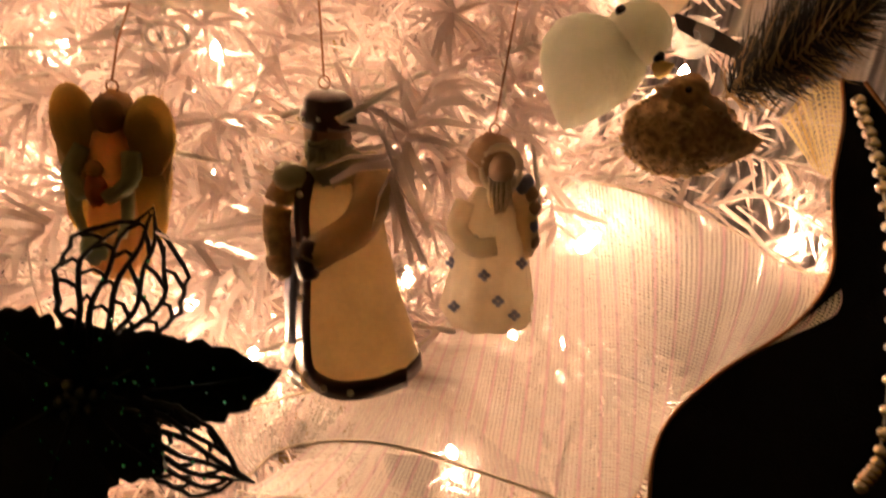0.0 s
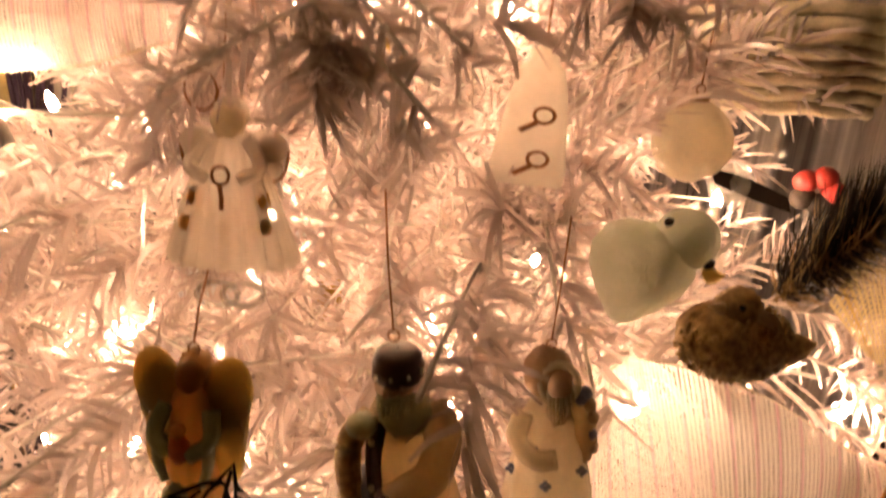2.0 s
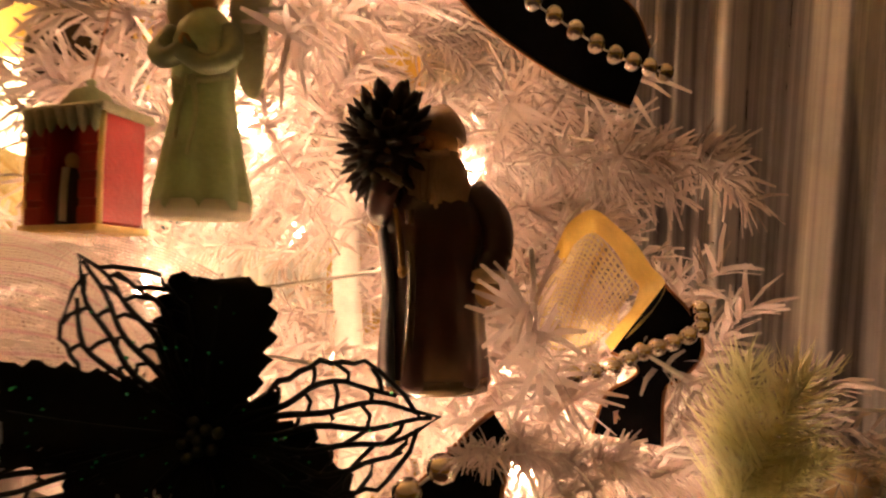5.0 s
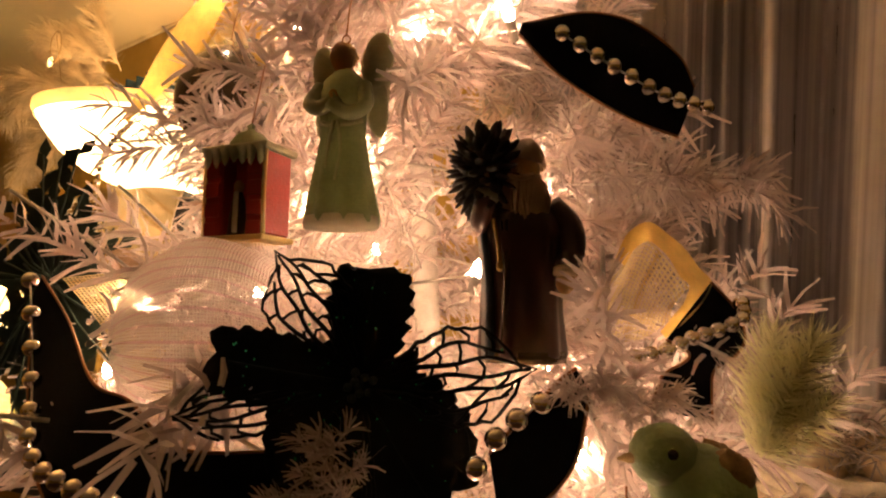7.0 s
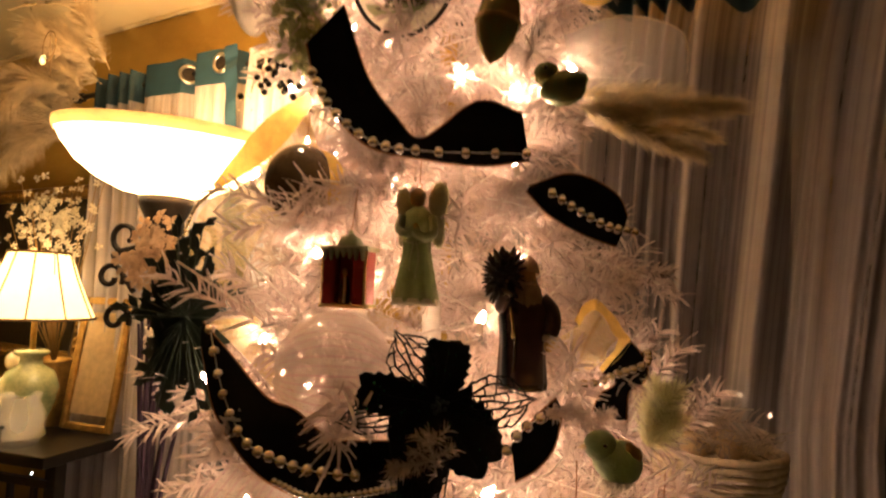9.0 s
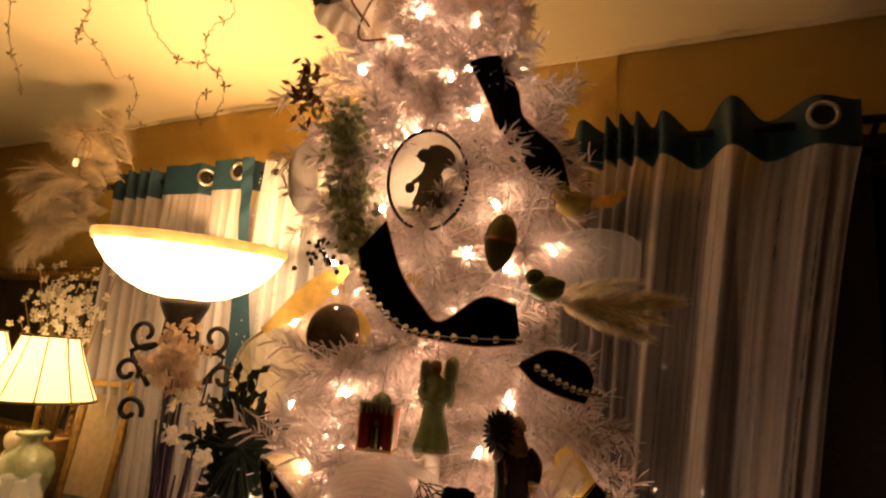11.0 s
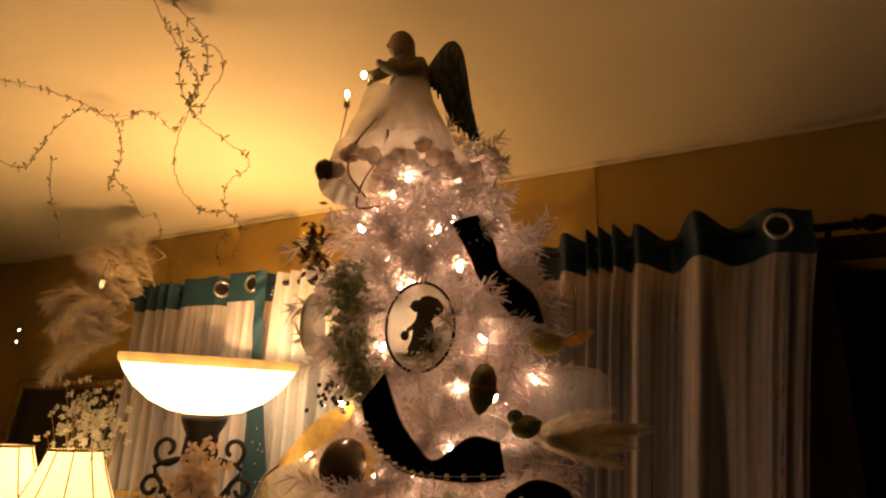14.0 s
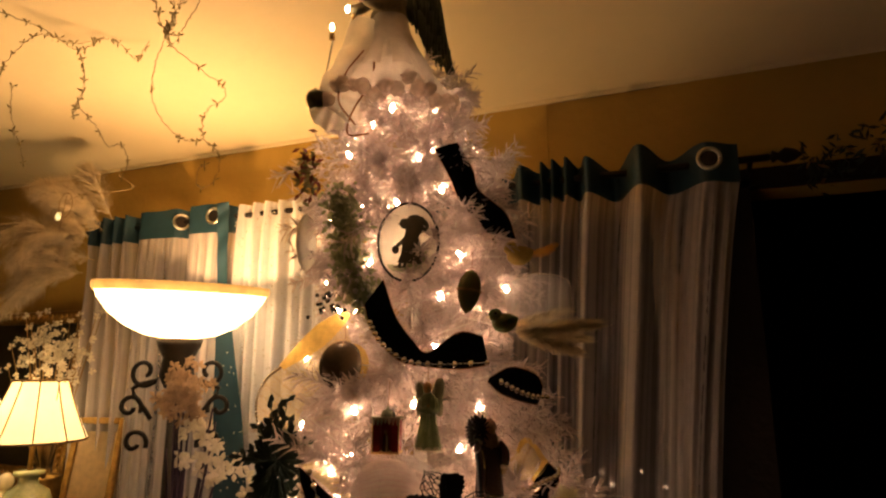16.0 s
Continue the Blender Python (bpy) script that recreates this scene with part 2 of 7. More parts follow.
# ---- mesh helpers ----
class Shape:
    """Collects faces of several simple forms into one mesh with several materials."""

    def __init__(self, m=None):
        self.v, self.f, self.k, self.uv = [], [], [], {}
        self.flat = set()
        self.m = m or Matrix()

    def grid(self, rows, k=0, closed=False, uvs=None):
        """Rows of points joined to a surface."""
        s, w = len(self.v), len(rows[0])
        for r in rows:
            for p in r:
                self.v.append(tuple(self.m @ Vector(p)))
        if uvs:
            for i, u in enumerate(x for r in uvs for x in r):
                self.uv[s + i] = u
        for i in range(len(rows) - 1):
            for j in range(w if closed else w - 1):
                a, b = s + i * w + j, s + i * w + (j + 1) % w
                self.f.append((a, b, b + w, a + w))
                self.k.append(k)
        return self

    def lathe(self, profile, k=0, seg=20, at=(0, 0, 0), turn=(0, 0, 0), squash=(1, 1), wob=0.0):
        """A turned form: (radius, height) pairs round z."""
        e = Euler([radians(a) for a in turn]).to_matrix()
        rows = []
        for r, z in profile:
            row = []
            for i in range(seg):
                a = 2 * math.pi * i / seg
                q = 1 + wob * math.sin(a * 7 + z * 50)
                row.append(Vector(at) + e @ Vector((math.cos(a) * r * q * squash[0], math.sin(a) * r * q * squash[1], z)))
            rows.append(row)
        return self.grid(rows, k, True)

    def ball(self, at, size, k=0, turn=(0, 0, 0), seg=16, rings=10, wob=0.0):
        e = Euler([radians(a) for a in turn]).to_matrix()
        rows = []
        for i in range(rings + 1):
            t = math.pi * (0.002 + 0.996 * i / rings)
            row = []
            for j in range(seg):
                a = 2 * math.pi * j / seg
                d = Vector((math.sin(t) * math.cos(a), math.sin(t) * math.sin(a), math.cos(t)))
                q = 1 + wob * noise.noise(d * 3 + Vector(at) * 90)
                row.append(Vector(at) + e @ Vector((d.x * size[0] * q, d.y * size[1] * q, d.z * size[2] * q)))
            rows.append(row)
        return self.grid(rows, k, True)

    def tube(self, pts, r, k=0, seg=6, taper=1.0):
        pts = [Vector(p) for p in pts]
        rows = []
        for i, p in enumerate(pts):
            d = (pts[min(i + 1, len(pts) - 1)] - pts[max(i - 1, 0)]).normalized()
            a = d.cross(Vector((0.3, 0.2, 1))).normalized()
            b = d.cross(a)
            q = r * (1 + (taper - 1) * i / max(1, len(pts) - 1))
            rows.append([p + (a * math.cos(2 * math.pi * j / seg) + b * math.sin(2 * math.pi * j / seg)) * q for j in range(seg)])
        rows.insert(0, [pts[0]] * seg)
        rows.append([pts[-1]] * seg)
        return self.grid(rows, k, True)

    def box(self, c, s, k=0, turn=(0, 0, 0), bev=0.1):
        """A box with chamfered upright and level edges."""
        e = Euler([radians(a) for a in turn]).to_matrix()
        x, y, z = (q / 2 for q in s)
        b = bev * min(x, y, z)

        def ring(x, y, z):
            pts = [(x - b, -y), (x, -y + b), (x, y - b), (x - b, y), (-x + b, y), (-x, y - b), (-x, -y + b), (-x + b, -y)]
            return [Vector(c) + e @ Vector((px, py, z)) for px, py in pts]

        self.flat.update(range(len(self.f), len(self.f) + 40))
        top = [Vector(c) + e @ Vector((0, 0, z))] * 8
        bot = [Vector(c) + e @ Vector((0, 0, -z))] * 8
        return self.grid([bot, ring(x - b, y - b, -z), ring(x, y, -z + b), ring(x, y, z - b), ring(x - b, y - b, z), top], k, True)

    def strip(self, ea, eb, k=0, n=40, w=6, bulge=0.0, up=(0.5, -0.86, 0.1), ripple=0.0, freq=6.0, offset=0.0):
        """A cloth strip between two smooth edges."""
        a, b = curve(ea, n), curve(eb, n)
        rows, uvs, run = [], [], 0.0
        for i in range(n + 1):
            if i:
                run += ((a[i] + b[i]) - (a[i - 1] + b[i - 1])).length / 2
            row, uv = [], []
            for j in range(w + 1):
                t = j / w
                p = a[i].lerp(b[i], t) + Vector(up) * (bulge * 4 * t * (1 - t) + ripple * math.sin(freq * 6.28 * i / n + 2 * t) + offset)
                row.append(p)
                uv.append((run, t * (a[i] - b[i]).length))
            rows.append(row), uvs.append(uv)
        return self.grid(rows, k, uvs=uvs)

    def mesh(self, name, mats):
        me = bpy.data.meshes.new(name)
        me.from_pydata(self.v, [], self.f)
        for m in mats:
            me.materials.append(m)
        me.polygons.foreach_set("material_index", self.k)
        me.polygons.foreach_set("use_smooth", [i not in self.flat for i in range(len(self.f))])
        if self.uv:
            layer = me.uv_layers.new(name="UVMap")
            idx = np.empty(len(me.loops), int)
            me.loops.foreach_get("vertex_index", idx)
            layer.data.foreach_set("uv", np.array([self.uv.get(i, (0, 0)) for i in idx], float).ravel())
        me.validate()
        return me


def curve(pts, n):
    """A smooth line of n + 1 points through the given ones."""
    p = [Vector(q) for q in pts]
    p = [p[0] * 2 - p[1]] + p + [p[-1] * 2 - p[-2]]
    out, m = [], len(p) - 3
    for i in range(n + 1):
        s = min(i / n * m, m - 1e-6)
        j, t = int(s), s - int(s)
        a, b, c, d = p[j : j + 4]
        out.append(0.5 * ((2 * b) + (c - a) * t + (2 * a - 5 * b + 4 * c - d) * t * t + (3 * b - a - 3 * c + d) * t ** 3))
    return out


def one(name, shape, mats, label, category, m=None, group="", kind=""):
    """A thing of one mesh."""
    ob = new(name, shape.mesh(name, mats))
    if m is not None:
        ob.matrix_basis = m
    return tagged(ob, label, category, group, kind)


def thing(name, label, category, m=None, group="", kind=""):
    ob = new(name)
    ob.empty_display_size = 0.02
    if m is not None:
        ob.matrix_basis = m
    return tagged(ob, label, category, group, kind)


def part(name, shape, mats, parent, label="", m=None):
    mats = mats if isinstance(mats, (list, tuple)) else [mats]
    ob = new(name, shape if isinstance(shape, bpy.types.Mesh) else shape.mesh(name, mats))
    ob.parent = parent
    if m is not None:
        ob.matrix_basis = m
    return tagged(ob, label)


FACE = 30.0  # the ornaments' fronts look to this side
OUT = Vector((0.5, -0.866, 0.0))
SIDE = Vector((0.866, 0.5, 0.0))


# ---- the room ----
WALL_Y, CEIL, LEFT_X, RIGHT_X, BACK_Y = 1.08, 2.362, -3.3, 4.2, -5.0
s = Shape().box(((LEFT_X + RIGHT_X) / 2, (WALL_Y + BACK_Y) / 2, -0.05), (RIGHT_X - LEFT_X + 0.4, WALL_Y - BACK_Y + 0.4, 0.1), bev=0.02)
one("floor", s, [FLOORWOOD], "brown wooden floor boards of the dim room", "floor", kind="structure")
s = Shape().box(((LEFT_X + RIGHT_X) / 2, (WALL_Y + BACK_Y) / 2, CEIL + 0.05), (RIGHT_X - LEFT_X + 0.4, WALL_Y - BACK_Y + 0.4, 0.1), bev=0.02)
one("ceiling", s, [CEILPAINT], "cream painted ceiling lit warm by the uplighter", "ceiling", kind="structure")


def wall(name, c, size, label):
    return one(name, Shape().box(c, size, bev=0.01), [WALLPAINT], label, "wall", kind="structure")


H = CEIL - 0.002
wall("wall_west", (LEFT_X - 0.06, (WALL_Y + BACK_Y) / 2, H / 2), (0.12, WALL_Y - BACK_Y + 0.24, H), "ochre painted side wall behind the table lamps")
wall("wall_east", (RIGHT_X + 0.06, (WALL_Y + BACK_Y) / 2, H / 2), (0.12, WALL_Y - BACK_Y + 0.24, H), "ochre painted side wall in the dark")
wall("wall_south", ((LEFT_X + RIGHT_X) / 2, BACK_Y - 0.06, H / 2), (RIGHT_X - LEFT_X, 0.12, H), "ochre painted wall behind the viewer")
# the window wall: piers, sill walls and lintels round two openings
WINDOWS = ((-1.82, -0.98), (-0.56, 0.10))
SILL, HEAD = 0.75, 1.98
DOORWAY, DOOR_TOP = (0.302, 1.57), 2.02
edges = [LEFT_X, *[e for w in (*WINDOWS, DOORWAY) for e in w], RIGHT_X]
north = thing("wall_north", "ochre painted window wall with a faint paper seam", "wall", kind="structure")
for i in range(0, len(edges), 2):
    a, b = edges[i], edges[i + 1]
    part("pier", Shape().box(((a + b) / 2, WALL_Y + 0.06, H / 2), (b - a, 0.12, H), bev=0.005), WALLPAINT, north)
for a, b in WINDOWS:
    part("sill_wall", Shape().box(((a + b) / 2, WALL_Y + 0.06, SILL / 2), (b - a, 0.12, SILL), bev=0.005), WALLPAINT, north)
    part("lintel", Shape().box(((a + b) / 2, WALL_Y + 0.06, (H + HEAD) / 2), (b - a, 0.12, H - HEAD), bev=0.005), WALLPAINT, north)
part("lintel", Shape().box((sum(DOORWAY) / 2, WALL_Y + 0.06, (H + DOOR_TOP) / 2), (DOORWAY[1] - DOORWAY[0], 0.12, H - DOOR_TOP), bev=0.005), WALLPAINT, north)
part("paper_seam", Shape().box((-0.225, WALL_Y - 0.002, 2.23), (0.012, 0.006, 0.25)), WALLPAINT, north)
FRAMEPAINT = mat("white_window_paint", (0.7, 0.66, 0.58), 0.4)
GLASSDARK = mat("night_window_glass", (0.01, 0.01, 0.014), 0.05, 0, 0.1, 10, 0)
for i, (a, b) in enumerate(WINDOWS):
    w = thing("window_%d" % (i + 1), "white framed window, dark at night, behind sheers", "window", kind="structure")
    part("pane", Shape().box(((a + b) / 2, WALL_Y + 0.09, (SILL + HEAD) / 2), (b - a, 0.008, HEAD - SILL)), GLASSDARK, w)
    for x in (a + 0.025, b - 0.025):
        part("window_frame", Shape().box((x, WALL_Y + 0.05, (SILL + HEAD) / 2), (0.045, 0.05, HEAD - SILL - 0.01)), FRAMEPAINT, w)
    part("window_sill", Shape().box(((a + b) / 2, WALL_Y + 0.02, SILL + 0.015), (b - a + 0.0, 0.16, 0.03)), FRAMEPAINT, w)
s = Shape().box((-0.1, WALL_Y - 0.008, CEIL - 0.006), (6.0, 0.010, 0.012), bev=0.3)
one("trim", s, [CEILPAINT], "thin cream strip where wall meets ceiling", "trim", kind="structure")


# ---- curtains ----
def pleats(knots, step=0.004):
    """A smooth pleated line through crests and valleys: (x, depth) pairs."""
    out = []
    for (x0, y0), (x1, y1) in zip(knots, knots[1:]):
        n = max(4, int((x1 - x0) / step))
        for i in range(n):
            t = i / n
            out.append((x0 + (x1 - x0) * t, y0 + (y1 - y0) * (0.5 - 0.5 * math.cos(math.pi * t))))
    return out + [knots[-1]]


def even_pleats(x0, x1, count, depth, seed):
    r = random.Random(seed)
    return [(x0 + (x1 - x0) * (i + (r.uniform(-0.25, 0.25) if 0 < i < count else 0)) / count, (depth if i % 2 else -depth) * r.uniform(0.5, 1.0)) for i in range(count + 1)]


def panel_curtain(label, knots, fixed, narrow, rings=(), y=0.945, seed=0, band=True):
    """A sheer panel: a satin band pleated along its rod, and cloth that falls from it in folds.
    narrow: how far the cloth draws in towards the fixed side, 0.7 m down."""
    cur = thing("sheer_curtain", label, "curtain", pose(0, 0, 0), "curtains on the window wall")
    top = pleats(knots)

    def row(z, fine):
        down = 2.01 - z
        k = 1 - narrow * min(1.0, max(0.0, down) / 0.75) ** 0.8
        out = []
        for px, py in top:
            sway = 0.5 + 0.5 * noise.noise((px * 9, z * 1.3, seed))
            f = fine * (0.007 * math.sin(px * 190 + 2.0 * noise.noise((px * 6, z, seed + 3))) + 0.010 * noise.noise((px * 55, z * 0.7, seed)))
            out.append((fixed + (px - fixed) * k + 0.010 * fine * noise.noise((px * 12, z * 1.1, seed + 9)), y + py * (1.0 + fine * 0.5 * (sway - 0.4)) + f, z))
        return out

    zb = 2.012 if band else 2.10
    zs = [zb - (zb - 0.04) * (i / 36) ** 1.25 for i in range(37)]
    rows = [row(z, min(1.0, (zb - z) / 0.10)) for z in zs]
    run, us = 0.0, [0.0]
    for a, b in zip(top, top[1:]):
        run += math.hypot(b[0] - a[0], b[1] - a[1])
        us.append(run)
    part("sheer_cloth", Shape().grid(rows, uvs=[[(u, z) for u in us] for z in zs]), SHEER if band else BEADSHEER, cur)
    if band:
        rows = []
        for i in range(6):
            z = 2.106 - 0.1 * i / 5
            rows.append([(px, py - 0.002, pz + (1 - i / 5) * (0.012 * noise.noise((px * 9, 1.0, seed)) + (-0.10 * yy - 0.004))) for (px, py, pz), (q, yy) in zip(row(z, 0.0), top)])
        part("top_band", Shape().grid(rows), TEAL, cur, "teal satin band along the top")
        for x in rings:
            i = min(range(len(top)), key=lambda q: abs(top[q][0] - x))
            (xa, ya), (xb, yb) = top[max(0, i - 3)], top[min(len(top) - 1, i + 3)]
            m = pose(top[i][0], y + top[i][1] - 0.006, 2.062, 0, 0, math.degrees(math.atan2(yb - ya, xb - xa)))
            ring = [(math.cos(a) * 0.025, 0, math.sin(a) * 0.025) for a in [2 * math.pi * j / 24 for j in range(25)]]
            g = part("grommet", Shape().tube(ring, 0.005, seg=8), STEEL, cur, "steel grommet ring", m)
            hole = [[(r * math.cos(2 * math.pi * j / 20), 0.001, r * math.sin(2 * math.pi * j / 20)) for j in range(20)] for r in (0.0005, 0.023)]
            part("eyelet", Shape().grid(hole, closed=True), IRON, g, "dark opening of the ring")
    return cur


panel_curtain("white sheer curtain with teal band on steel grommets",
              [(-1.925, 0.01), (-1.895, -0.03), (-1.865, 0.035), (-1.825, -0.035), (-1.80, 0.02), (-1.775, -0.03), (-1.75, 0.025), (-1.72, -0.032), (-1.695, 0.02), (-1.64, -0.03), (-1.50, -0.02), (-1.445, 0.035), (-1.41, -0.04), (-1.29, -0.03), (-1.235, 0.02)],
              -1.3, 0.06, (-1.48, -1.315), seed=1)
panel_curtain("white beaded net curtain, lit by the uplighter", even_pleats(-1.23, -0.80, 16, 0.018, 5), -1.0, 0.0, seed=5, band=False)
panel_curtain("white sheer curtain with dark teal band, in shade",
              even_pleats(-0.58, -0.31, 6, 0.04, 2)[:-1] + [(-0.31, 0.04), (-0.262, -0.05), (-0.226, 0.03), (-0.208, -0.045), (-0.194, 0.02), (-0.178, -0.045), (-0.160, 0.02), (-0.142, -0.05), (-0.118, 0.03), (-0.088, -0.055), (-0.025, 0.07), (0.045, -0.075), (0.115, 0.05), (0.20, -0.04), (0.272, -0.005)],
              -0.58, 0.115, (0.206,), seed=3)
# small sequins sewn on the net curtain
dots = Shape()
for i in range(260):
    x, z = -1.22 + 0.42 * random.random(), 1.2 + 0.87 * random.random()
    dots.ball((x, 0.885 + 0.02 * random.random(), z), (0.0028, 0.0015, 0.0028), seg=6, rings=4)
one("curtain_sequins", dots, [mat("warm_sequin", (0.9, 0.85, 0.75), 0.15, 0.4)], "tiny shining sequins sewn on the net curtain", "sequins", kind="stuff")
# teal tie hanging between the panels
tie = Shape().strip([(-1.29, 0.895, 2.10), (-1.29, 0.905, 2.0), (-1.28, 0.912, 1.8), (-1.25, 0.905, 1.4), (-1.20, 0.90, 0.9)], [(-1.245, 0.90, 2.10), (-1.245, 0.905, 2.0), (-1.235, 0.912, 1.8), (-1.14, 0.905, 1.4), (-1.06, 0.90, 0.9)], ripple=0.005)
one("teal_scarf", tie, [TEAL], "teal satin scarf hanging over the curtain rod", "scarf")


def rod(x0, x1, label):
    r = thing("curtain_rod", label, "curtain rod", group="curtain rods")
    part("pole", Shape().tube([(x0, 0.952, 2.065), (x1, 0.952, 2.065)], 0.009, seg=12), IRON, r)
    for x, d in ((x0, -1), (x1, 1)):
        part("finial", Shape().lathe([(0.004, 0), (0.016, 0.008), (0.009, 0.018), (0.02, 0.035), (0.014, 0.055), (0.003, 0.07)], at=(x, 0.952, 2.065), turn=(0, 90 * d, 0), seg=12), IRON, r)
        part("bracket", Shape().tube([(x - d * 0.04, 0.952, 2.065), (x - d * 0.04, 1.0, 2.055), (x - d * 0.04, WALL_Y, 2.04)], 0.006), IRON, r)


rod(-2.02, -0.78, "dark iron curtain rod with turned finials")
rod(-0.62, 0.34, "dark iron curtain rod over the shaded window")


# ---- torchiere ----
torch = thing("torchiere_lamp", "wrought iron torchiere with glowing alabaster glass bowl", "floor lamp", pose(TORCH.x, TORCH.y, 0.0))
bowl = [(0.03, 0.0), (0.10, 0.012), (0.155, 0.038), (0.20, 0.075), (0.232, 0.118), (0.246, 0.15)]
inner = [(r - 0.006, z + 0.006) for r, z in reversed(bowl)]
BZ = TORCH.z - 0.150
TILT_BOWL = pose(0, 0, BZ, 3.0, 3.4, 0) @ Matrix.Scale(0.914, 4)
part("glass_bowl", Shape().lathe(bowl + inner, 0, 48, wob=0.004), ALABASTER, torch, "glowing alabaster glass bowl", TILT_BOWL)
part("bowl_rim", Shape().lathe([(0.2445, 0.136), (0.2505, 0.15), (0.249, 0.162), (0.243, 0.162), (0.24, 0.15)], 0, 48), RIMGLASS, torch, "amber marbled rim", TILT_BOWL)
part("collar", Shape().lathe([(0.0, -0.13), (0.03, -0.13), (0.045, -0.10), (0.04, -0.05), (0.055, -0.02), (0.06, 0.0), (0.0, 0.002)], 0, 24), IRON, torch, m=pose(0, 0, BZ))
part("pole", Shape().tube([(0, 0, 0.03), (0, 0, BZ - 0.12)], 0.016, seg=14), IRON, torch)
part("foot", Shape().lathe([(0.0, 0.0), (0.15, 0.0), (0.15, 0.012), (0.05, 0.03), (0.02, 0.06), (0.0, 0.062)], 0, 32), IRON, torch)


def scroll(sx):
    pts = []
    for i in range(26):
        a = 4.2 - i * 0.27
        r = 0.012 + 0.0011 * i
        pts.append((sx * (0.088 + r * math.cos(a)), 0, 1.545 + r * math.sin(a) * 1.05))
    pts += [(sx * 0.115, 0, 1.50), (sx * 0.085, 0, 1.455), (sx * 0.06, 0, 1.42)]
    low = []
    for i in range(24):
        a = -0.5 + i * 0.29
        r = 0.032 - 0.0009 * i
        low.append((sx * (0.118 + r * math.cos(a) * -1), 0, 1.452 + r * math.sin(a)))
    third = []
    for i in range(24):
        a = -0.4 + i * 0.27
        r = 0.034 - 0.0010 * i
        third.append((sx * (0.098 - r * math.cos(a)), 0, 1.36 + r * math.sin(a)))
    return [curve(p, 70) for p in (pts, low, third)]


for sx in (-1, 1):
    for c in scroll(sx):
        part("scroll", Shape(pose(0, 0, BZ - 1.632, 0, 0, 24)).tube(c, 0.0062, seg=8), IRON, torch)


# ---- the tree ----
def axis(z):
    return Vector((-0.355 - 0.01 * (z - 1.4), 0.45 - 0.07 * (z - 1.3), z))


def reach(z):
    return float(np.interp(z, [0.25, 1.0, 1.2, 1.45, 1.65, 1.8, 1.97, 2.1], [0.42, 0.31, 0.275, 0.215, 0.182, 0.158, 0.145, 0.075]))


def needle_branch(seed, length, twigs):
    """A wire stem with side twigs, each set round with flat PVC needles."""
    rng = np.random.default_rng(seed)
    verts, faces = [], []

    def needles(p0, d, ln, count, size):
        p0, d = np.array(p0), np.array(d) / np.linalg.norm(d)
        a = np.cross(d, (0.2, 0.1, 1.0))
        a /= np.linalg.norm(a)
        b = np.cross(d, a)
        for i in range(count):
            t = rng.random() ** 0.85
            root = p0 + d * ln * t + np.array((0, 0, -0.12 * ln * t * t))
            an = i * 2.4 + rng.normal() * 0.3
            outw = a * np.cos(an) + b * np.sin(an)
            lean = 0.45 + 0.5 * t + 0.2 * rng.normal()
            w = outw + d * lean
            w /= np.linalg.norm(w)
            size_i = size * (0.6 + 0.5 * rng.random())
            tip = root + w * size_i + np.array((0, 0, -0.15 * size_i))
            mid = root + w * size_i * 0.55
            sd = np.cross(w, rng.normal(size=3))
            sd *= 0.0013 / (np.linalg.norm(sd) + 1e-9)
            k = len(verts)
            verts.extend((root - sd, root + sd, mid + sd, mid - sd, tip + sd * 0.5, tip - sd * 0.5))
            faces.extend(((k, k + 1, k + 2, k + 3), (k + 3, k + 2, k + 4, k + 5)))

    needles((0, 0, 0), (1, 0, 0), length, int(length * 590), 0.028)
    needles((length * 0.75, 0, 0), (1, 0, 0.05), length * 0.25, 45, 0.026)
    stems = [((0, 0, 0), (length, 0, -0.12 * length))]
    for i in range(twigs):
        t = 0.3 + 0.6 * i / twigs
        an = (1 if i % 2 else -1) * (0.6 + 0.3 * rng.random())
        d = (np.cos(an), np.sin(an), 0.15 * rng.normal())
        ln = length * (0.42 + 0.2 * rng.random())
        p = (length * t, 0, -0.12 * length * t * t)
        needles(p, d, ln, int(ln * 620), 0.028)
        stems.append((p, tuple(np.array(p) + np.array(d) * ln)))
    sh = Shape()
    for p, q in stems:
        sh.tube([p, ((p[0] + q[0]) / 2, (p[1] + q[1]) / 2, (p[2] + q[2]) / 2 + 0.003), q], 0.0011, 1, 5)
    k = len(sh.v)
    sh.v.extend(tuple(map(float, p)) for p in verts)
    sh.f.extend(tuple(int(i) + k for i in f) for f in faces)
    sh.k.extend([0] * len(faces))
    return sh.mesh("branch", [NEEDLE, STEM])


tree = thing("christmas_tree", "white artificial Christmas tree, fully decorated and lit", "Christmas tree", pose(axis(0.0).x, axis(0.0).y, 0))
base = Vector((axis(0.0).x, axis(0.0).y, 0))
part("trunk", Shape().tube([axis(z) - base for z in (0.0, 0.4, 0.8, 1.2, 1.6, 2.0, 2.13)], 0.018, seg=10, taper=0.4), STEM, tree)
part("stand", Shape().lathe([(0.0, 0.03), (0.03, 0.03), (0.2, 0.012), (0.2, 0.0), (0.0, 0.0)], 0, 20), IRON, tree)
LONG = [needle_branch(10 + i, 0.27, 7) for i in range(3)]
MEDIUM = [needle_branch(20 + i, 0.19, 5) for i in range(3)]
SHORT = [needle_branch(30 + i, 0.12, 4) for i in range(3)]
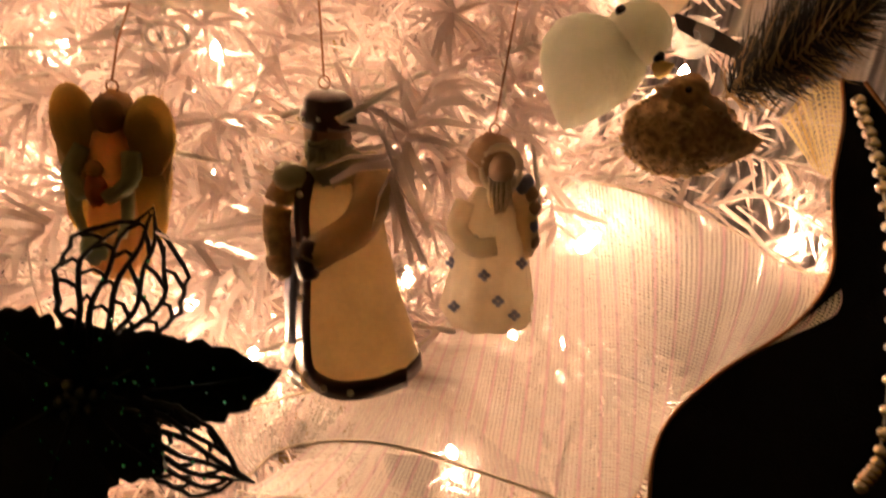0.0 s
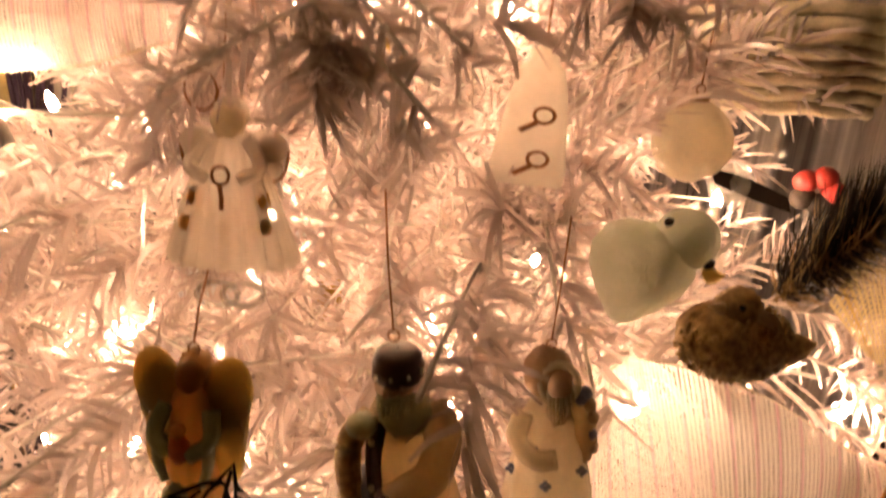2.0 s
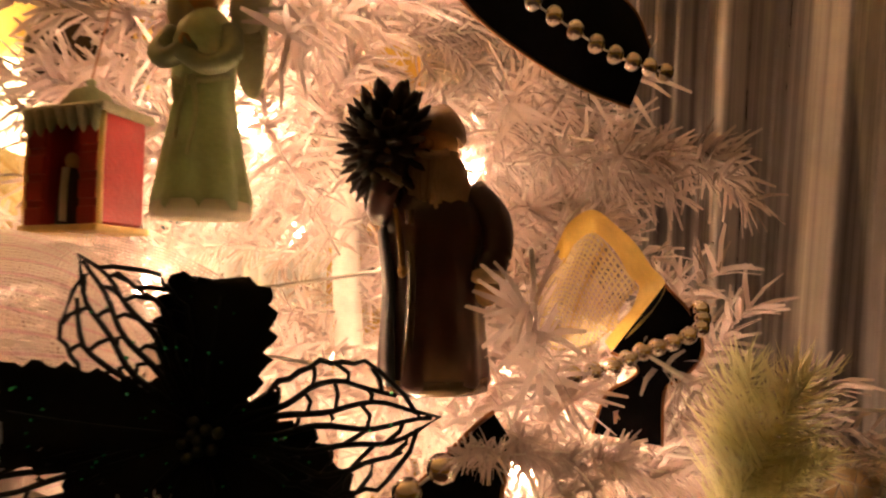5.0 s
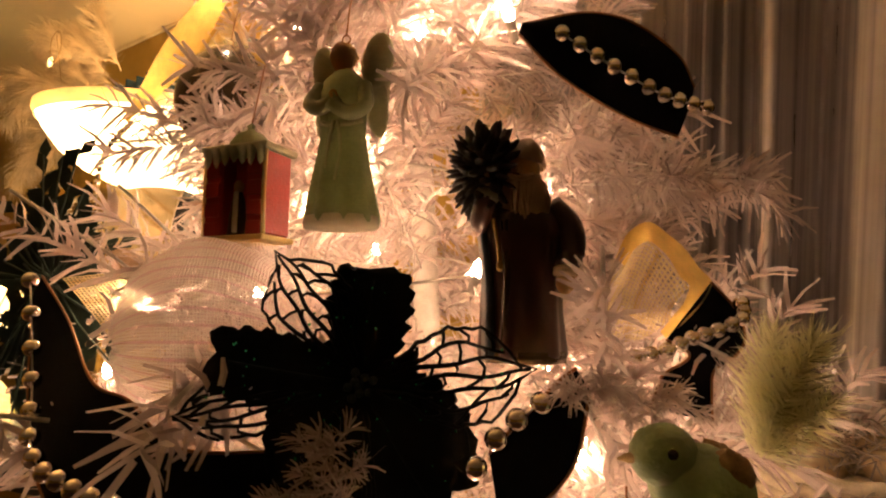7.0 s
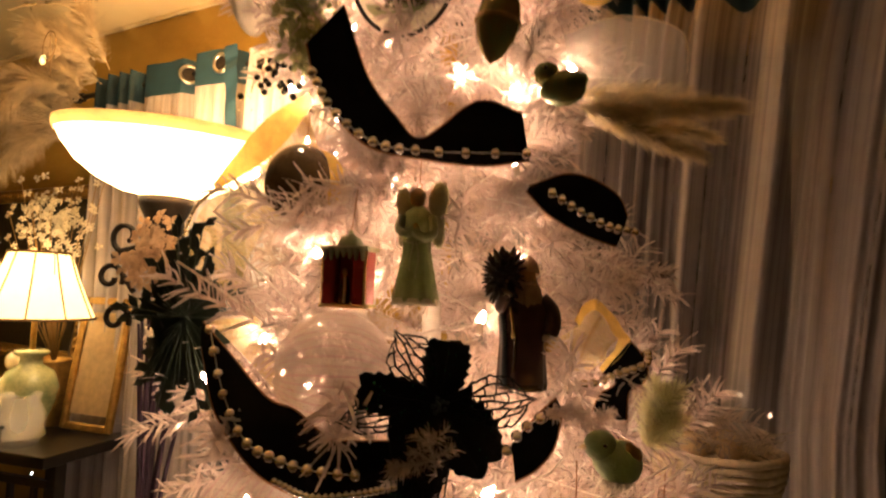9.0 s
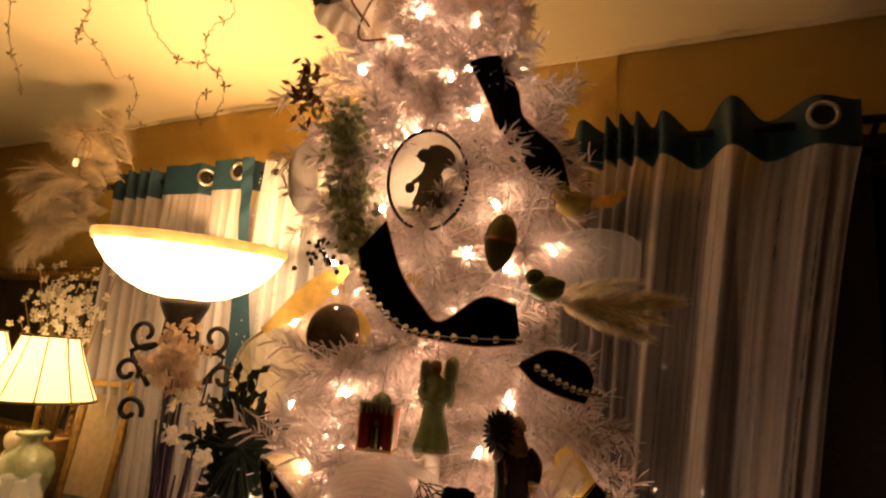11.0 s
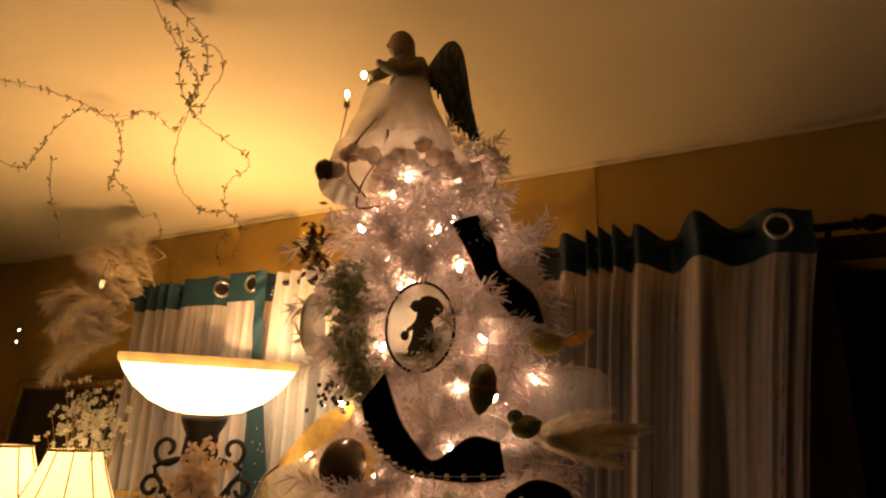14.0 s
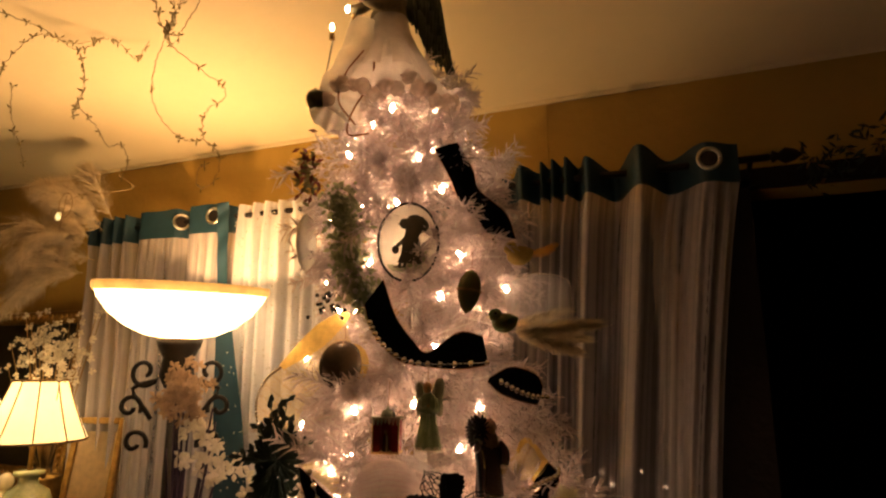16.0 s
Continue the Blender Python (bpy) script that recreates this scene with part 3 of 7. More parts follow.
# places that hang free in front of the branches, with their radius
FREE = [(Vector(p), r) for p, r in (
    ((-0.3004, 0.2593, 1.7667), 0.062), ((-0.2386, 0.2769, 1.9053), 0.04), ((-0.2044, 0.3099, 1.8468), 0.045), ((-0.1727, 0.3502, 1.7988), 0.03), ((-0.1827, 0.2213, 1.6749), 0.03),
    ((-0.1411, 0.2650, 1.6310), 0.035), ((-0.0813, 0.3184, 1.6230), 0.035), ((-0.1291, 0.3239, 1.7432), 0.03), ((-0.0724, 0.3775, 1.2327), 0.035), ((0.0022, 0.5278, 1.1983), 0.03),
    ((-0.0734, 0.2783, 1.1876), 0.035), ((-0.0327, 0.2767, 1.1672), 0.035), ((-0.1930, 0.1714, 1.2038), 0.04), ((-0.1357, 0.1971, 1.1129), 0.045), ((-0.0946, 0.2474, 1.1096), 0.045), ((-0.1952, 0.1526, 1.1203), 0.035),
    ((-0.1315, 0.2781, 1.2331), 0.035), ((-0.3062, 0.2046, 1.4593), 0.045), ((-0.2452, 0.2135, 1.4749), 0.05), ((-0.1627, 0.2574, 1.4163), 0.045), ((-0.1696, 0.2515, 1.4561), 0.04),
    ((-0.1188, 0.3477, 1.4174), 0.045), ((-0.0358, 0.4850, 1.2824), 0.07), ((-0.0780, 0.2146, 1.3423), 0.045), ((-0.1365, 0.2968, 1.5356), 0.045), ((-0.0567, 0.2584, 1.3776), 0.035), ((-0.2369, 0.2119, 1.5795), 0.04), ((-0.2996, 0.1681, 1.6285), 0.04), ((-0.4260, 0.2688, 1.5668), 0.045), ((-0.1985, 0.1809, 1.3275), 0.05), ((-0.2083, 0.1733, 1.3623), 0.045), ((-0.1838, 0.3293, 1.8134), 0.045), ((-0.1465, 0.1299, 1.0836), 0.05), ((-0.1790, 0.1266, 1.0932), 0.05), ((-0.1315, 0.1419, 1.0909), 0.04))]


# heads of hanging figures, which twigs keep further away from
SHY = [(Vector(p), 0.055) for p in ((-0.133, 0.170, 1.165), (-0.128, 0.172, 1.140), (-0.195, 0.140, 1.160), (-0.098, 0.222, 1.155), (-0.105, 0.141, 1.165), (-0.080, 0.110, 1.168), (-0.100, 0.150, 1.140))]


def is_free(p):
    """True where a twig end would not cross an ornament or stand before it."""
    for c, r in FREE:
        w = p - c
        t = min(max(w.dot(OUT), 0.0), 0.09)
        if (w - OUT * t).length < r:
            return False
    return True


rng = random.Random(4)
count = 0
z = 0.62
while z < 2.12:
    r = reach(z)
    per = 9 if z > 0.95 else 6
    for i in range(per):
        an = count * 2.39996 + rng.uniform(-0.25, 0.25)
        kind = LONG if r > 0.24 else MEDIUM if r > 0.15 else SHORT
        true = 0.27 if r > 0.24 else 0.19 if r > 0.15 else 0.12
        for trial in range(7):
            zz = z + rng.uniform(-0.025, 0.025)
            rr = r * rng.uniform(0.82, 1.04) - 0.012 * trial
            an += rng.uniform(-0.12, 0.12)
            u = Vector((math.cos(an), math.sin(an), 0))
            v = Vector((-math.sin(an), math.cos(an), 0))
            tip = axis(zz) + u * rr
            if all(is_free(tip + u * a * true + v * b * true) for a, b in ((0, 0), (-0.3, 0), (-0.15, 0.22), (-0.15, -0.22), (-0.4, 0.25), (-0.4, -0.25))):
                break
        else:
            rr -= 0.05
        tip = axis(zz) + u * rr
        if any((tip + u * a + v * b - c).length < r for a in (-0.09, -0.05, 0.0, 0.03) for b in (-0.10, -0.05, 0.0, 0.05, 0.10) for c, r in SHY):
            rr -= 0.05
        q = axis(zz) - base + Vector((math.cos(an), math.sin(an), 0)) * max(0.0, rr - true)
        part("branch", kind[count % 3], [], tree, m=Matrix.Translation(q) @ pose(0, 0, 0, rng.uniform(-60, 60), -rng.uniform(4, 26), math.degrees(an)) @ Matrix.Scale(rng.uniform(0.92, 1.08), 4))
        count += 1
    z += 0.058
# upright tips at the crown
for i in range(8):
    an = i * 0.785
    part("branch", SHORT[i % 3], [], tree, m=Matrix.Translation(axis(2.0) - base + Vector((math.cos(an), math.sin(an), 0)) * 0.02) @ pose(0, 0, 0, 0, -55 - 4 * (i % 3), math.degrees(an)))

# warm lights on a cable through the branches
string = thing("fairy_lights", "warm white fairy light string wound through the tree", "fairy lights", pose(base.x, base.y, 0))
bulb = Shape().lathe([(0.0005, -0.004), (0.0028, -0.003), (0.0036, 0.001), (0.0028, 0.006), (0.0006, 0.010)], 0, 8).mesh("bulb", [BULBGLASS])
socket = Shape().lathe([(0.0028, -0.016), (0.0032, -0.004), (0.0036, -0.0035), (0.0, -0.003)], 0, 8).mesh("socket", [CABLE])
line, i = [], 0
zz = 0.8
while zz < 2.06:
    an = i * 0.62 + 0.3 * math.sin(i * 1.7)
    rr = reach(zz) * (0.84 + 0.25 * math.sin(i * 2.3))
    p = axis(zz) - base + Vector((math.cos(an) * rr, math.sin(an) * rr, 0.012 * math.sin(i * 3.1)))
    if not is_free(p + base):
        p = axis(zz) - base + (p - axis(zz) + base) * 0.72
    i += 1
    zz += 0.0062 if zz < 1.45 else 0.0088
    if math.sin(an) > (0.45 if zz < 1.42 else 0.6) or (zz > 1.42 and math.cos(an) * 0.88 + math.sin(an) * 0.47 > 0.82):
        continue
    line.append(p)
    m = Matrix.Translation(p) @ pose(0, 0, 0, 40 * math.sin(i * 1.3), 40 * math.cos(i * 2.1), 0)
    b = part("bulb", bulb, [], string, m=m)
    part("socket", socket, [], b)
part("cable", Shape().tube(curve(line, len(line) * 4), 0.0011, seg=5), CABLE, string)


# ---- ribbons ----
BEAD = Shape().ball((0, 0, 0), (0.0043, 0.0043, 0.0043), seg=14, rings=9).mesh("bead", [SILVER])
SMALLBEAD = Shape().ball((0, 0, 0), (0.0028, 0.0028, 0.0028), seg=10, rings=6).mesh("bead", [SILVER])


def ribbon(label, ea, eb, beads=None, count=0, bulge=0.0, ripple=0.0, small=False, back=True):
    """A wired velvet ribbon with a gold back between two edges, and a string of beads."""
    r = thing("velvet_ribbon", label, "ribbon", group="velvet ribbons on the tree")
    part("velvet_face", Shape().strip(ea, eb, bulge=bulge, ripple=ripple), VELVET, r)
    if back:
        part("gold_back", Shape().strip(ea, eb, bulge=bulge, ripple=ripple, offset=-0.0012), GOLDBACK, r, "translucent gold ribbon back")
    for e in (ea, eb):
        part("wired_edge", Shape().tube(curve(e, 40), 0.0008, seg=5), WIRE, r, "coppery wired edge")
    if beads:
        pts = curve(beads, 200)
        for i in range(count):
            part("bead", SMALLBEAD if small else BEAD, [], r, "silver mirror bead" if i == 0 else "", Matrix.Translation(pts[int(200 * i / max(1, count - 1))]))
        part("bead_thread", Shape().tube(pts[::5], 0.0005, seg=4), CABLE, r)
    return r


def net_ribbon(label, ea, eb, m, bulge=0.0, ripple=0.0, freq=6.0, edge=True):
    r = thing("net_ribbon", label, "ribbon", group="net ribbons on the tree")
    part("net_cloth", Shape().strip(ea, eb, n=60, w=12, bulge=bulge, ripple=ripple, freq=freq), m, r)
    if edge:
        for e in (ea, eb):
            part("wired_edge", Shape().tube(curve(e, 50), 0.0006, seg=5), GAUZECORD, r, "pale wired edge")
    return r


GAUZECORD = mat("pale_cord", (0.62, 0.52, 0.38), 0.6)
# high on the tree
ribbon("black velvet ribbon hanging straight down the upper tree",
       [(-0.2559, 0.2635, 1.9236), (-0.2366, 0.2864, 1.8758), (-0.2224, 0.2987, 1.8367), (-0.1931, 0.3294, 1.7980), (-0.1791, 0.3546, 1.7730)],
       [(-0.2236, 0.2857, 1.9388), (-0.2036, 0.3074, 1.8965), (-0.1971, 0.3203, 1.8624), (-0.1582, 0.3495, 1.8247), (-0.1476, 0.3722, 1.7831)], bulge=0.004)
# the long swag across the middle
ribbon("black velvet ribbon swagged across the tree, bead trimmed",
       [(-0.3208, 0.1510, 1.6532), (-0.3116, 0.1610, 1.6138), (-0.2794, 0.1822, 1.5733), (-0.2338, 0.2067, 1.5628), (-0.1962, 0.2308, 1.5605), (-0.1626, 0.2506, 1.5666)],
       [(-0.3011, 0.1720, 1.6918), (-0.2889, 0.1936, 1.6368), (-0.2652, 0.2035, 1.6019), (-0.2464, 0.2173, 1.5848), (-0.2027, 0.2292, 1.6148), (-0.1727, 0.2562, 1.6097)],
       [(-0.3088, 0.1473, 1.6264), (-0.2959, 0.1580, 1.5985), (-0.2676, 0.1762, 1.5739), (-0.2288, 0.1962, 1.5676), (-0.1614, 0.2388, 1.5700)], 15)
one("gold_ribbon_fold", Shape().strip([(-0.2585, 0.2346, 1.5842), (-0.2322, 0.2546, 1.5973), (-0.1987, 0.2551, 1.6107)], [(-0.2516, 0.2280, 1.5786), (-0.2215, 0.2410, 1.5829), (-0.1893, 0.2528, 1.5946)], n=20), [GOLDBACK], "folded gold underside of the velvet ribbon", "ribbon")
# short piece to the side
ribbon("short black velvet ribbon tail with silver beads",
       [(-0.1641, 0.2564, 1.5474), (-0.1438, 0.2912, 1.5629), (-0.1248, 0.3143, 1.5610), (-0.1092, 0.3417, 1.5496), (-0.1034, 0.3517, 1.5330)],
       [(-0.1665, 0.2552, 1.5424), (-0.1546, 0.2747, 1.5262), (-0.1417, 0.3004, 1.5162), (-0.1277, 0.3266, 1.5092), (-0.1123, 0.3477, 1.5043)],
       [(-0.1481, 0.2662, 1.5421), (-0.1297, 0.2895, 1.5290), (-0.1123, 0.3178, 1.5196), (-0.0961, 0.3451, 1.5176)], 10, bulge=0.004)
# the low swag
ribbon("broad black velvet ribbon swag with bead string below it",
       [(-0.4222, 0.1544, 1.4221), (-0.3856, 0.1540, 1.3972), (-0.3306, 0.1415, 1.3699), (-0.3046, 0.1458, 1.3626), (-0.2710, 0.1491, 1.3459), (-0.2336, 0.1715, 1.3455), (-0.2089, 0.1899, 1.3439)],
       [(-0.4148, 0.1481, 1.4004), (-0.3802, 0.1359, 1.3534), (-0.3267, 0.1226, 1.3236), (-0.2910, 0.1272, 1.3086), (-0.2601, 0.1402, 1.3001), (-0.2292, 0.1678, 1.3049), (-0.2060, 0.1872, 1.3124)],
       [(-0.3929, 0.1371, 1.4180), (-0.3671, 0.1313, 1.3710), (-0.3255, 0.1166, 1.3429), (-0.2960, 0.1172, 1.3343), (-0.2689, 0.1243, 1.3289), (-0.2412, 0.1386, 1.3271)], 15, bulge=0.003)
string2 = thing("bead_garland", "string of small clear beads hanging along the ribbon", "bead garland")
pts = curve([(-0.2919, 0.1145, 1.3200), (-0.2674, 0.1237, 1.3118), (-0.2412, 0.1392, 1.3143), (-0.2179, 0.1529, 1.3200)], 60)
for i in range(0, 61, 3):
    part("bead", SMALLBEAD, [], string2, m=Matrix.Translation(pts[i]))
part("thread", Shape().tube(pts, 0.0004, seg=4), CABLE, string2)
# dark tail under the poinsettia
ribbon("folded black velvet ribbon end near the green bird",
       [(-0.1502, 0.1978, 1.3515), (-0.1419, 0.2080, 1.3630), (-0.1318, 0.2193, 1.3767), (-0.1276, 0.2275, 1.3816)],
       [(-0.1472, 0.2008, 1.3241), (-0.1359, 0.2131, 1.3319), (-0.1267, 0.2237, 1.3468), (-0.1230, 0.2306, 1.3728)],
       [(-0.1493, 0.1868, 1.3483), (-0.1434, 0.1910, 1.3584), (-0.1379, 0.1964, 1.3649), (-0.1312, 0.2025, 1.3706)], 4)
# looped ribbon to the side, gold inside
loop_label = "looped velvet ribbon showing its glowing gold inside"
lr = ribbon(loop_label,
            [(-0.0961, 0.3366, 1.4205), (-0.0862, 0.3481, 1.4064), (-0.0834, 0.3543, 1.3905), (-0.0921, 0.3539, 1.3780), (-0.0994, 0.3519, 1.3723), (-0.1017, 0.3576, 1.3460)],
            [(-0.1188, 0.3338, 1.3902), (-0.1113, 0.3405, 1.3856), (-0.1094, 0.3439, 1.3815), (-0.1134, 0.3439, 1.3772), (-0.1231, 0.3406, 1.3700), (-0.1298, 0.3413, 1.3519)],
            [(-0.0832, 0.3452, 1.4099), (-0.0831, 0.3429, 1.4022), (-0.0938, 0.3367, 1.3960), (-0.1049, 0.3303, 1.3917), (-0.1160, 0.3239, 1.3850), (-0.1311, 0.3175, 1.3810)], 11, back=False)
part("gold_loop", Shape().strip([(-0.1450, 0.3326, 1.4355), (-0.1388, 0.3362, 1.4494), (-0.1287, 0.3420, 1.4557), (-0.1142, 0.3388, 1.4454), (-0.1029, 0.3361, 1.4308), (-0.0963, 0.3376, 1.4218), (-0.0993, 0.3358, 1.4113), (-0.1099, 0.3344, 1.3991), (-0.1194, 0.3358, 1.3906)],
                                [(-0.1409, 0.3349, 1.4302), (-0.1366, 0.3421, 1.4409), (-0.1302, 0.3504, 1.4457), (-0.1229, 0.3546, 1.4378), (-0.1151, 0.3568, 1.4250), (-0.1112, 0.3567, 1.4188), (-0.1130, 0.3534, 1.4114), (-0.1185, 0.3479, 1.4023), (-0.1249, 0.3442, 1.3939)], n=60, ripple=0.0012, freq=5), GOLDBACK, lr, "translucent gold ribbon loop")
part("net_lining", Shape().strip([(-0.1428, 0.3408, 1.4303), (-0.1384, 0.3479, 1.4411), (-0.1313, 0.3543, 1.4459), (-0.1161, 0.3608, 1.4250), (-0.1122, 0.3608, 1.4187)],
                                 [(-0.1694, 0.3416, 1.4114), (-0.1643, 0.3445, 1.3960), (-0.1506, 0.3478, 1.3882), (-0.1338, 0.3483, 1.3905), (-0.1200, 0.3539, 1.4020)], bulge=-0.012), NETCREAM, lr, "sheer cream lining inside the loop")
# wide velvet edge by the lowest ornaments
ribbon("wide black velvet ribbon edge with gold wire, low on the tree",
       [(0.0182, 0.3308, 1.1931), (0.0223, 0.3209, 1.1768), (0.0236, 0.3064, 1.1522), (0.0303, 0.2922, 1.1217), (0.0203, 0.2741, 1.1011), (0.0007, 0.2534, 1.0855), (-0.0117, 0.2365, 1.0714), (-0.0151, 0.2249, 1.0600), (-0.0123, 0.2144, 1.0442)],
       [(0.0252, 0.3223, 1.1928), (0.0430, 0.3179, 1.1745), (0.0583, 0.3122, 1.1558), (0.0712, 0.3024, 1.1295), (0.0787, 0.2920, 1.1078), (0.0777, 0.2791, 1.0902), (0.0731, 0.2647, 1.0731), (0.0652, 0.2491, 1.0565), (0.0559, 0.2357, 1.0480)],
       [(0.0237, 0.3095, 1.1853), (0.0352, 0.2981, 1.1623), (0.0467, 0.2781, 1.1259), (0.0514, 0.2457, 1.0803), (0.0476, 0.2365, 1.0666)], 24, small=True)
gold_corner = Shape().strip([(-0.0001, 0.3288, 1.1731), (0.0093, 0.3394, 1.1897), (0.0189, 0.3368, 1.1927)], [(0.0170, 0.3221, 1.1558), (0.0232, 0.3189, 1.1549), (0.0235, 0.3258, 1.1732)], n=20)
one("gold_ribbon_corner", gold_corner, [NETCREAM], "gold net ribbon corner folded behind the velvet", "ribbon")
# nets
net_ribbon("wide white iridescent net ribbon with pink stripes",
           [(-0.1273, 0.2055, 1.0537), (-0.1076, 0.2437, 1.0784), (-0.0863, 0.2865, 1.1260), (-0.0675, 0.3048, 1.1360), (-0.0192, 0.3180, 1.1274), (0.0170, 0.3178, 1.1132), (0.0332, 0.2981, 1.1183)],
           [(-0.1385, 0.1483, 1.0389), (-0.1036, 0.1728, 1.0303), (-0.0540, 0.1935, 1.0242), (-0.0225, 0.2091, 1.0332), (-0.0139, 0.2317, 1.0611), (0.0029, 0.2551, 1.0843), (0.0223, 0.2775, 1.1016)], NETWHITE, bulge=0.010, ripple=0.0025, freq=3)
net_ribbon("white net ribbon fold lying beneath the hanging ornaments",
           [(-0.1663, 0.1596, 1.0507), (-0.1384, 0.1902, 1.0574), (-0.1109, 0.2221, 1.0621), (-0.0828, 0.2506, 1.0725)],
           [(-0.1377, 0.1501, 1.0427), (-0.1287, 0.1654, 1.0508), (-0.0980, 0.1838, 1.0525), (-0.0434, 0.2047, 1.0411)], NETPLAIN, bulge=0.005)
net_ribbon("pale pink striped net ribbon under the velvet swag",
           [(-0.3609, 0.1375, 1.3158), (-0.3190, 0.1516, 1.3000), (-0.2789, 0.1701, 1.2930), (-0.2366, 0.1892, 1.3013)],
           [(-0.4069, 0.1356, 1.2644), (-0.3523, 0.1573, 1.2490), (-0.2963, 0.1791, 1.2504), (-0.2493, 0.1950, 1.2634)], NETWHITE, bulge=0.006, ripple=0.001)
# domed net loop
dome = thing("net_ribbon_loop", "domed loop of iridescent white net ribbon", "ribbon")
d_c = Vector((-0.2949, 0.1797, 1.3845))
rows, uvs = [], []
for i in range(25):
    t = math.pi * (0.08 + 0.84 * i / 24)
    row, uv = [], []
    for j in range(25):
        a = math.pi * (-0.15 + 1.3 * j / 24)
        q = 1 + 0.03 * math.sin(j * 1.3) * math.sin(t * 5)
        row.append(d_c - SIDE * (0.049 * math.cos(t) * q) + OUT * (0.028 * math.sin(t) * math.sin(a) * q) + Vector((0, 0, 0.053 * math.sin(t) * math.cos(a - 0.35) * q)))
        uv.append((0.05 * a, 0.05 * t))
    rows.append(row), uvs.append(uv)
part("net_cloth", Shape().grid(rows, uvs=uvs), NETWHITE, dome)
part("wired_edge", Shape().tube([rows[i][0] for i in range(25)], 0.0006, seg=5), GAUZECORD, dome)
part("inner_fold", Shape().strip([(-0.3547, 0.1713, 1.4235), (-0.3183, 0.1923, 1.4406), (-0.2746, 0.2187, 1.4342), (-0.2327, 0.2330, 1.4143)], [(-0.3430, 0.1676, 1.4029), (-0.3039, 0.1900, 1.4247), (-0.2648, 0.2137, 1.4175), (-0.2307, 0.2233, 1.3982)], bulge=0.004), NETPLAIN, dome, "smooth white net fold")
net_ribbon("gold tinted net ribbon hanging behind the swag",
           [(-0.4345, 0.1703, 1.4223), (-0.3898, 0.1751, 1.3920), (-0.3474, 0.1786, 1.3602)],
           [(-0.4032, 0.2004, 1.4281), (-0.3711, 0.1979, 1.3922), (-0.3328, 0.1877, 1.3521)], NETCREAM, edge=False)
# gold strip and cream net beside the uplighter
gs = thing("gold_ribbon_tail", "gold ribbon tail stretched out with a glittering bead edge", "ribbon")
part("gold_face", Shape().strip([(-0.4161, 0.2639, 1.6606), (-0.4727, 0.2570, 1.6319), (-0.5411, 0.2549, 1.5670)], [(-0.4061, 0.2615, 1.6459), (-0.4576, 0.2624, 1.5980), (-0.5284, 0.2518, 1.5590)], n=24, bulge=0.002), GOLDBACK, gs)
net_ribbon("cream net ribbon hanging at the tree's flank",
           [(-0.4330, 0.2823, 1.6487), (-0.5106, 0.2763, 1.5821), (-0.5748, 0.2694, 1.5410), (-0.6013, 0.2749, 1.4787)],
           [(-0.4167, 0.2959, 1.5886), (-0.4760, 0.2947, 1.5355), (-0.5125, 0.2902, 1.4915), (-0.5344, 0.2975, 1.4306)], NETCREAM, bulge=0.004)
edge = thing("glitter_bead_edge", "fine glittering bead edging on the cream ribbon", "bead garland")
pts = curve([(-0.5416, 0.2614, 1.5633), (-0.5682, 0.2556, 1.5402), (-0.5868, 0.2590, 1.4981), (-0.5852, 0.2748, 1.4460)], 48)
for i in range(0, 49, 2):
    part("bead", SMALLBEAD, [], edge, m=Matrix.Translation(pts[i]))
net_ribbon("sheer white net bow loop behind the long tailed bird",
           [(-0.1519, 0.2992, 1.6926), (-0.1052, 0.3269, 1.7128), (-0.0600, 0.3620, 1.7046), (-0.0558, 0.3743, 1.6686)],
           [(-0.1469, 0.3072, 1.6337), (-0.1149, 0.3243, 1.6266), (-0.0825, 0.3553, 1.6119), (-0.0605, 0.3701, 1.6362)], NETPLAIN, bulge=0.006)


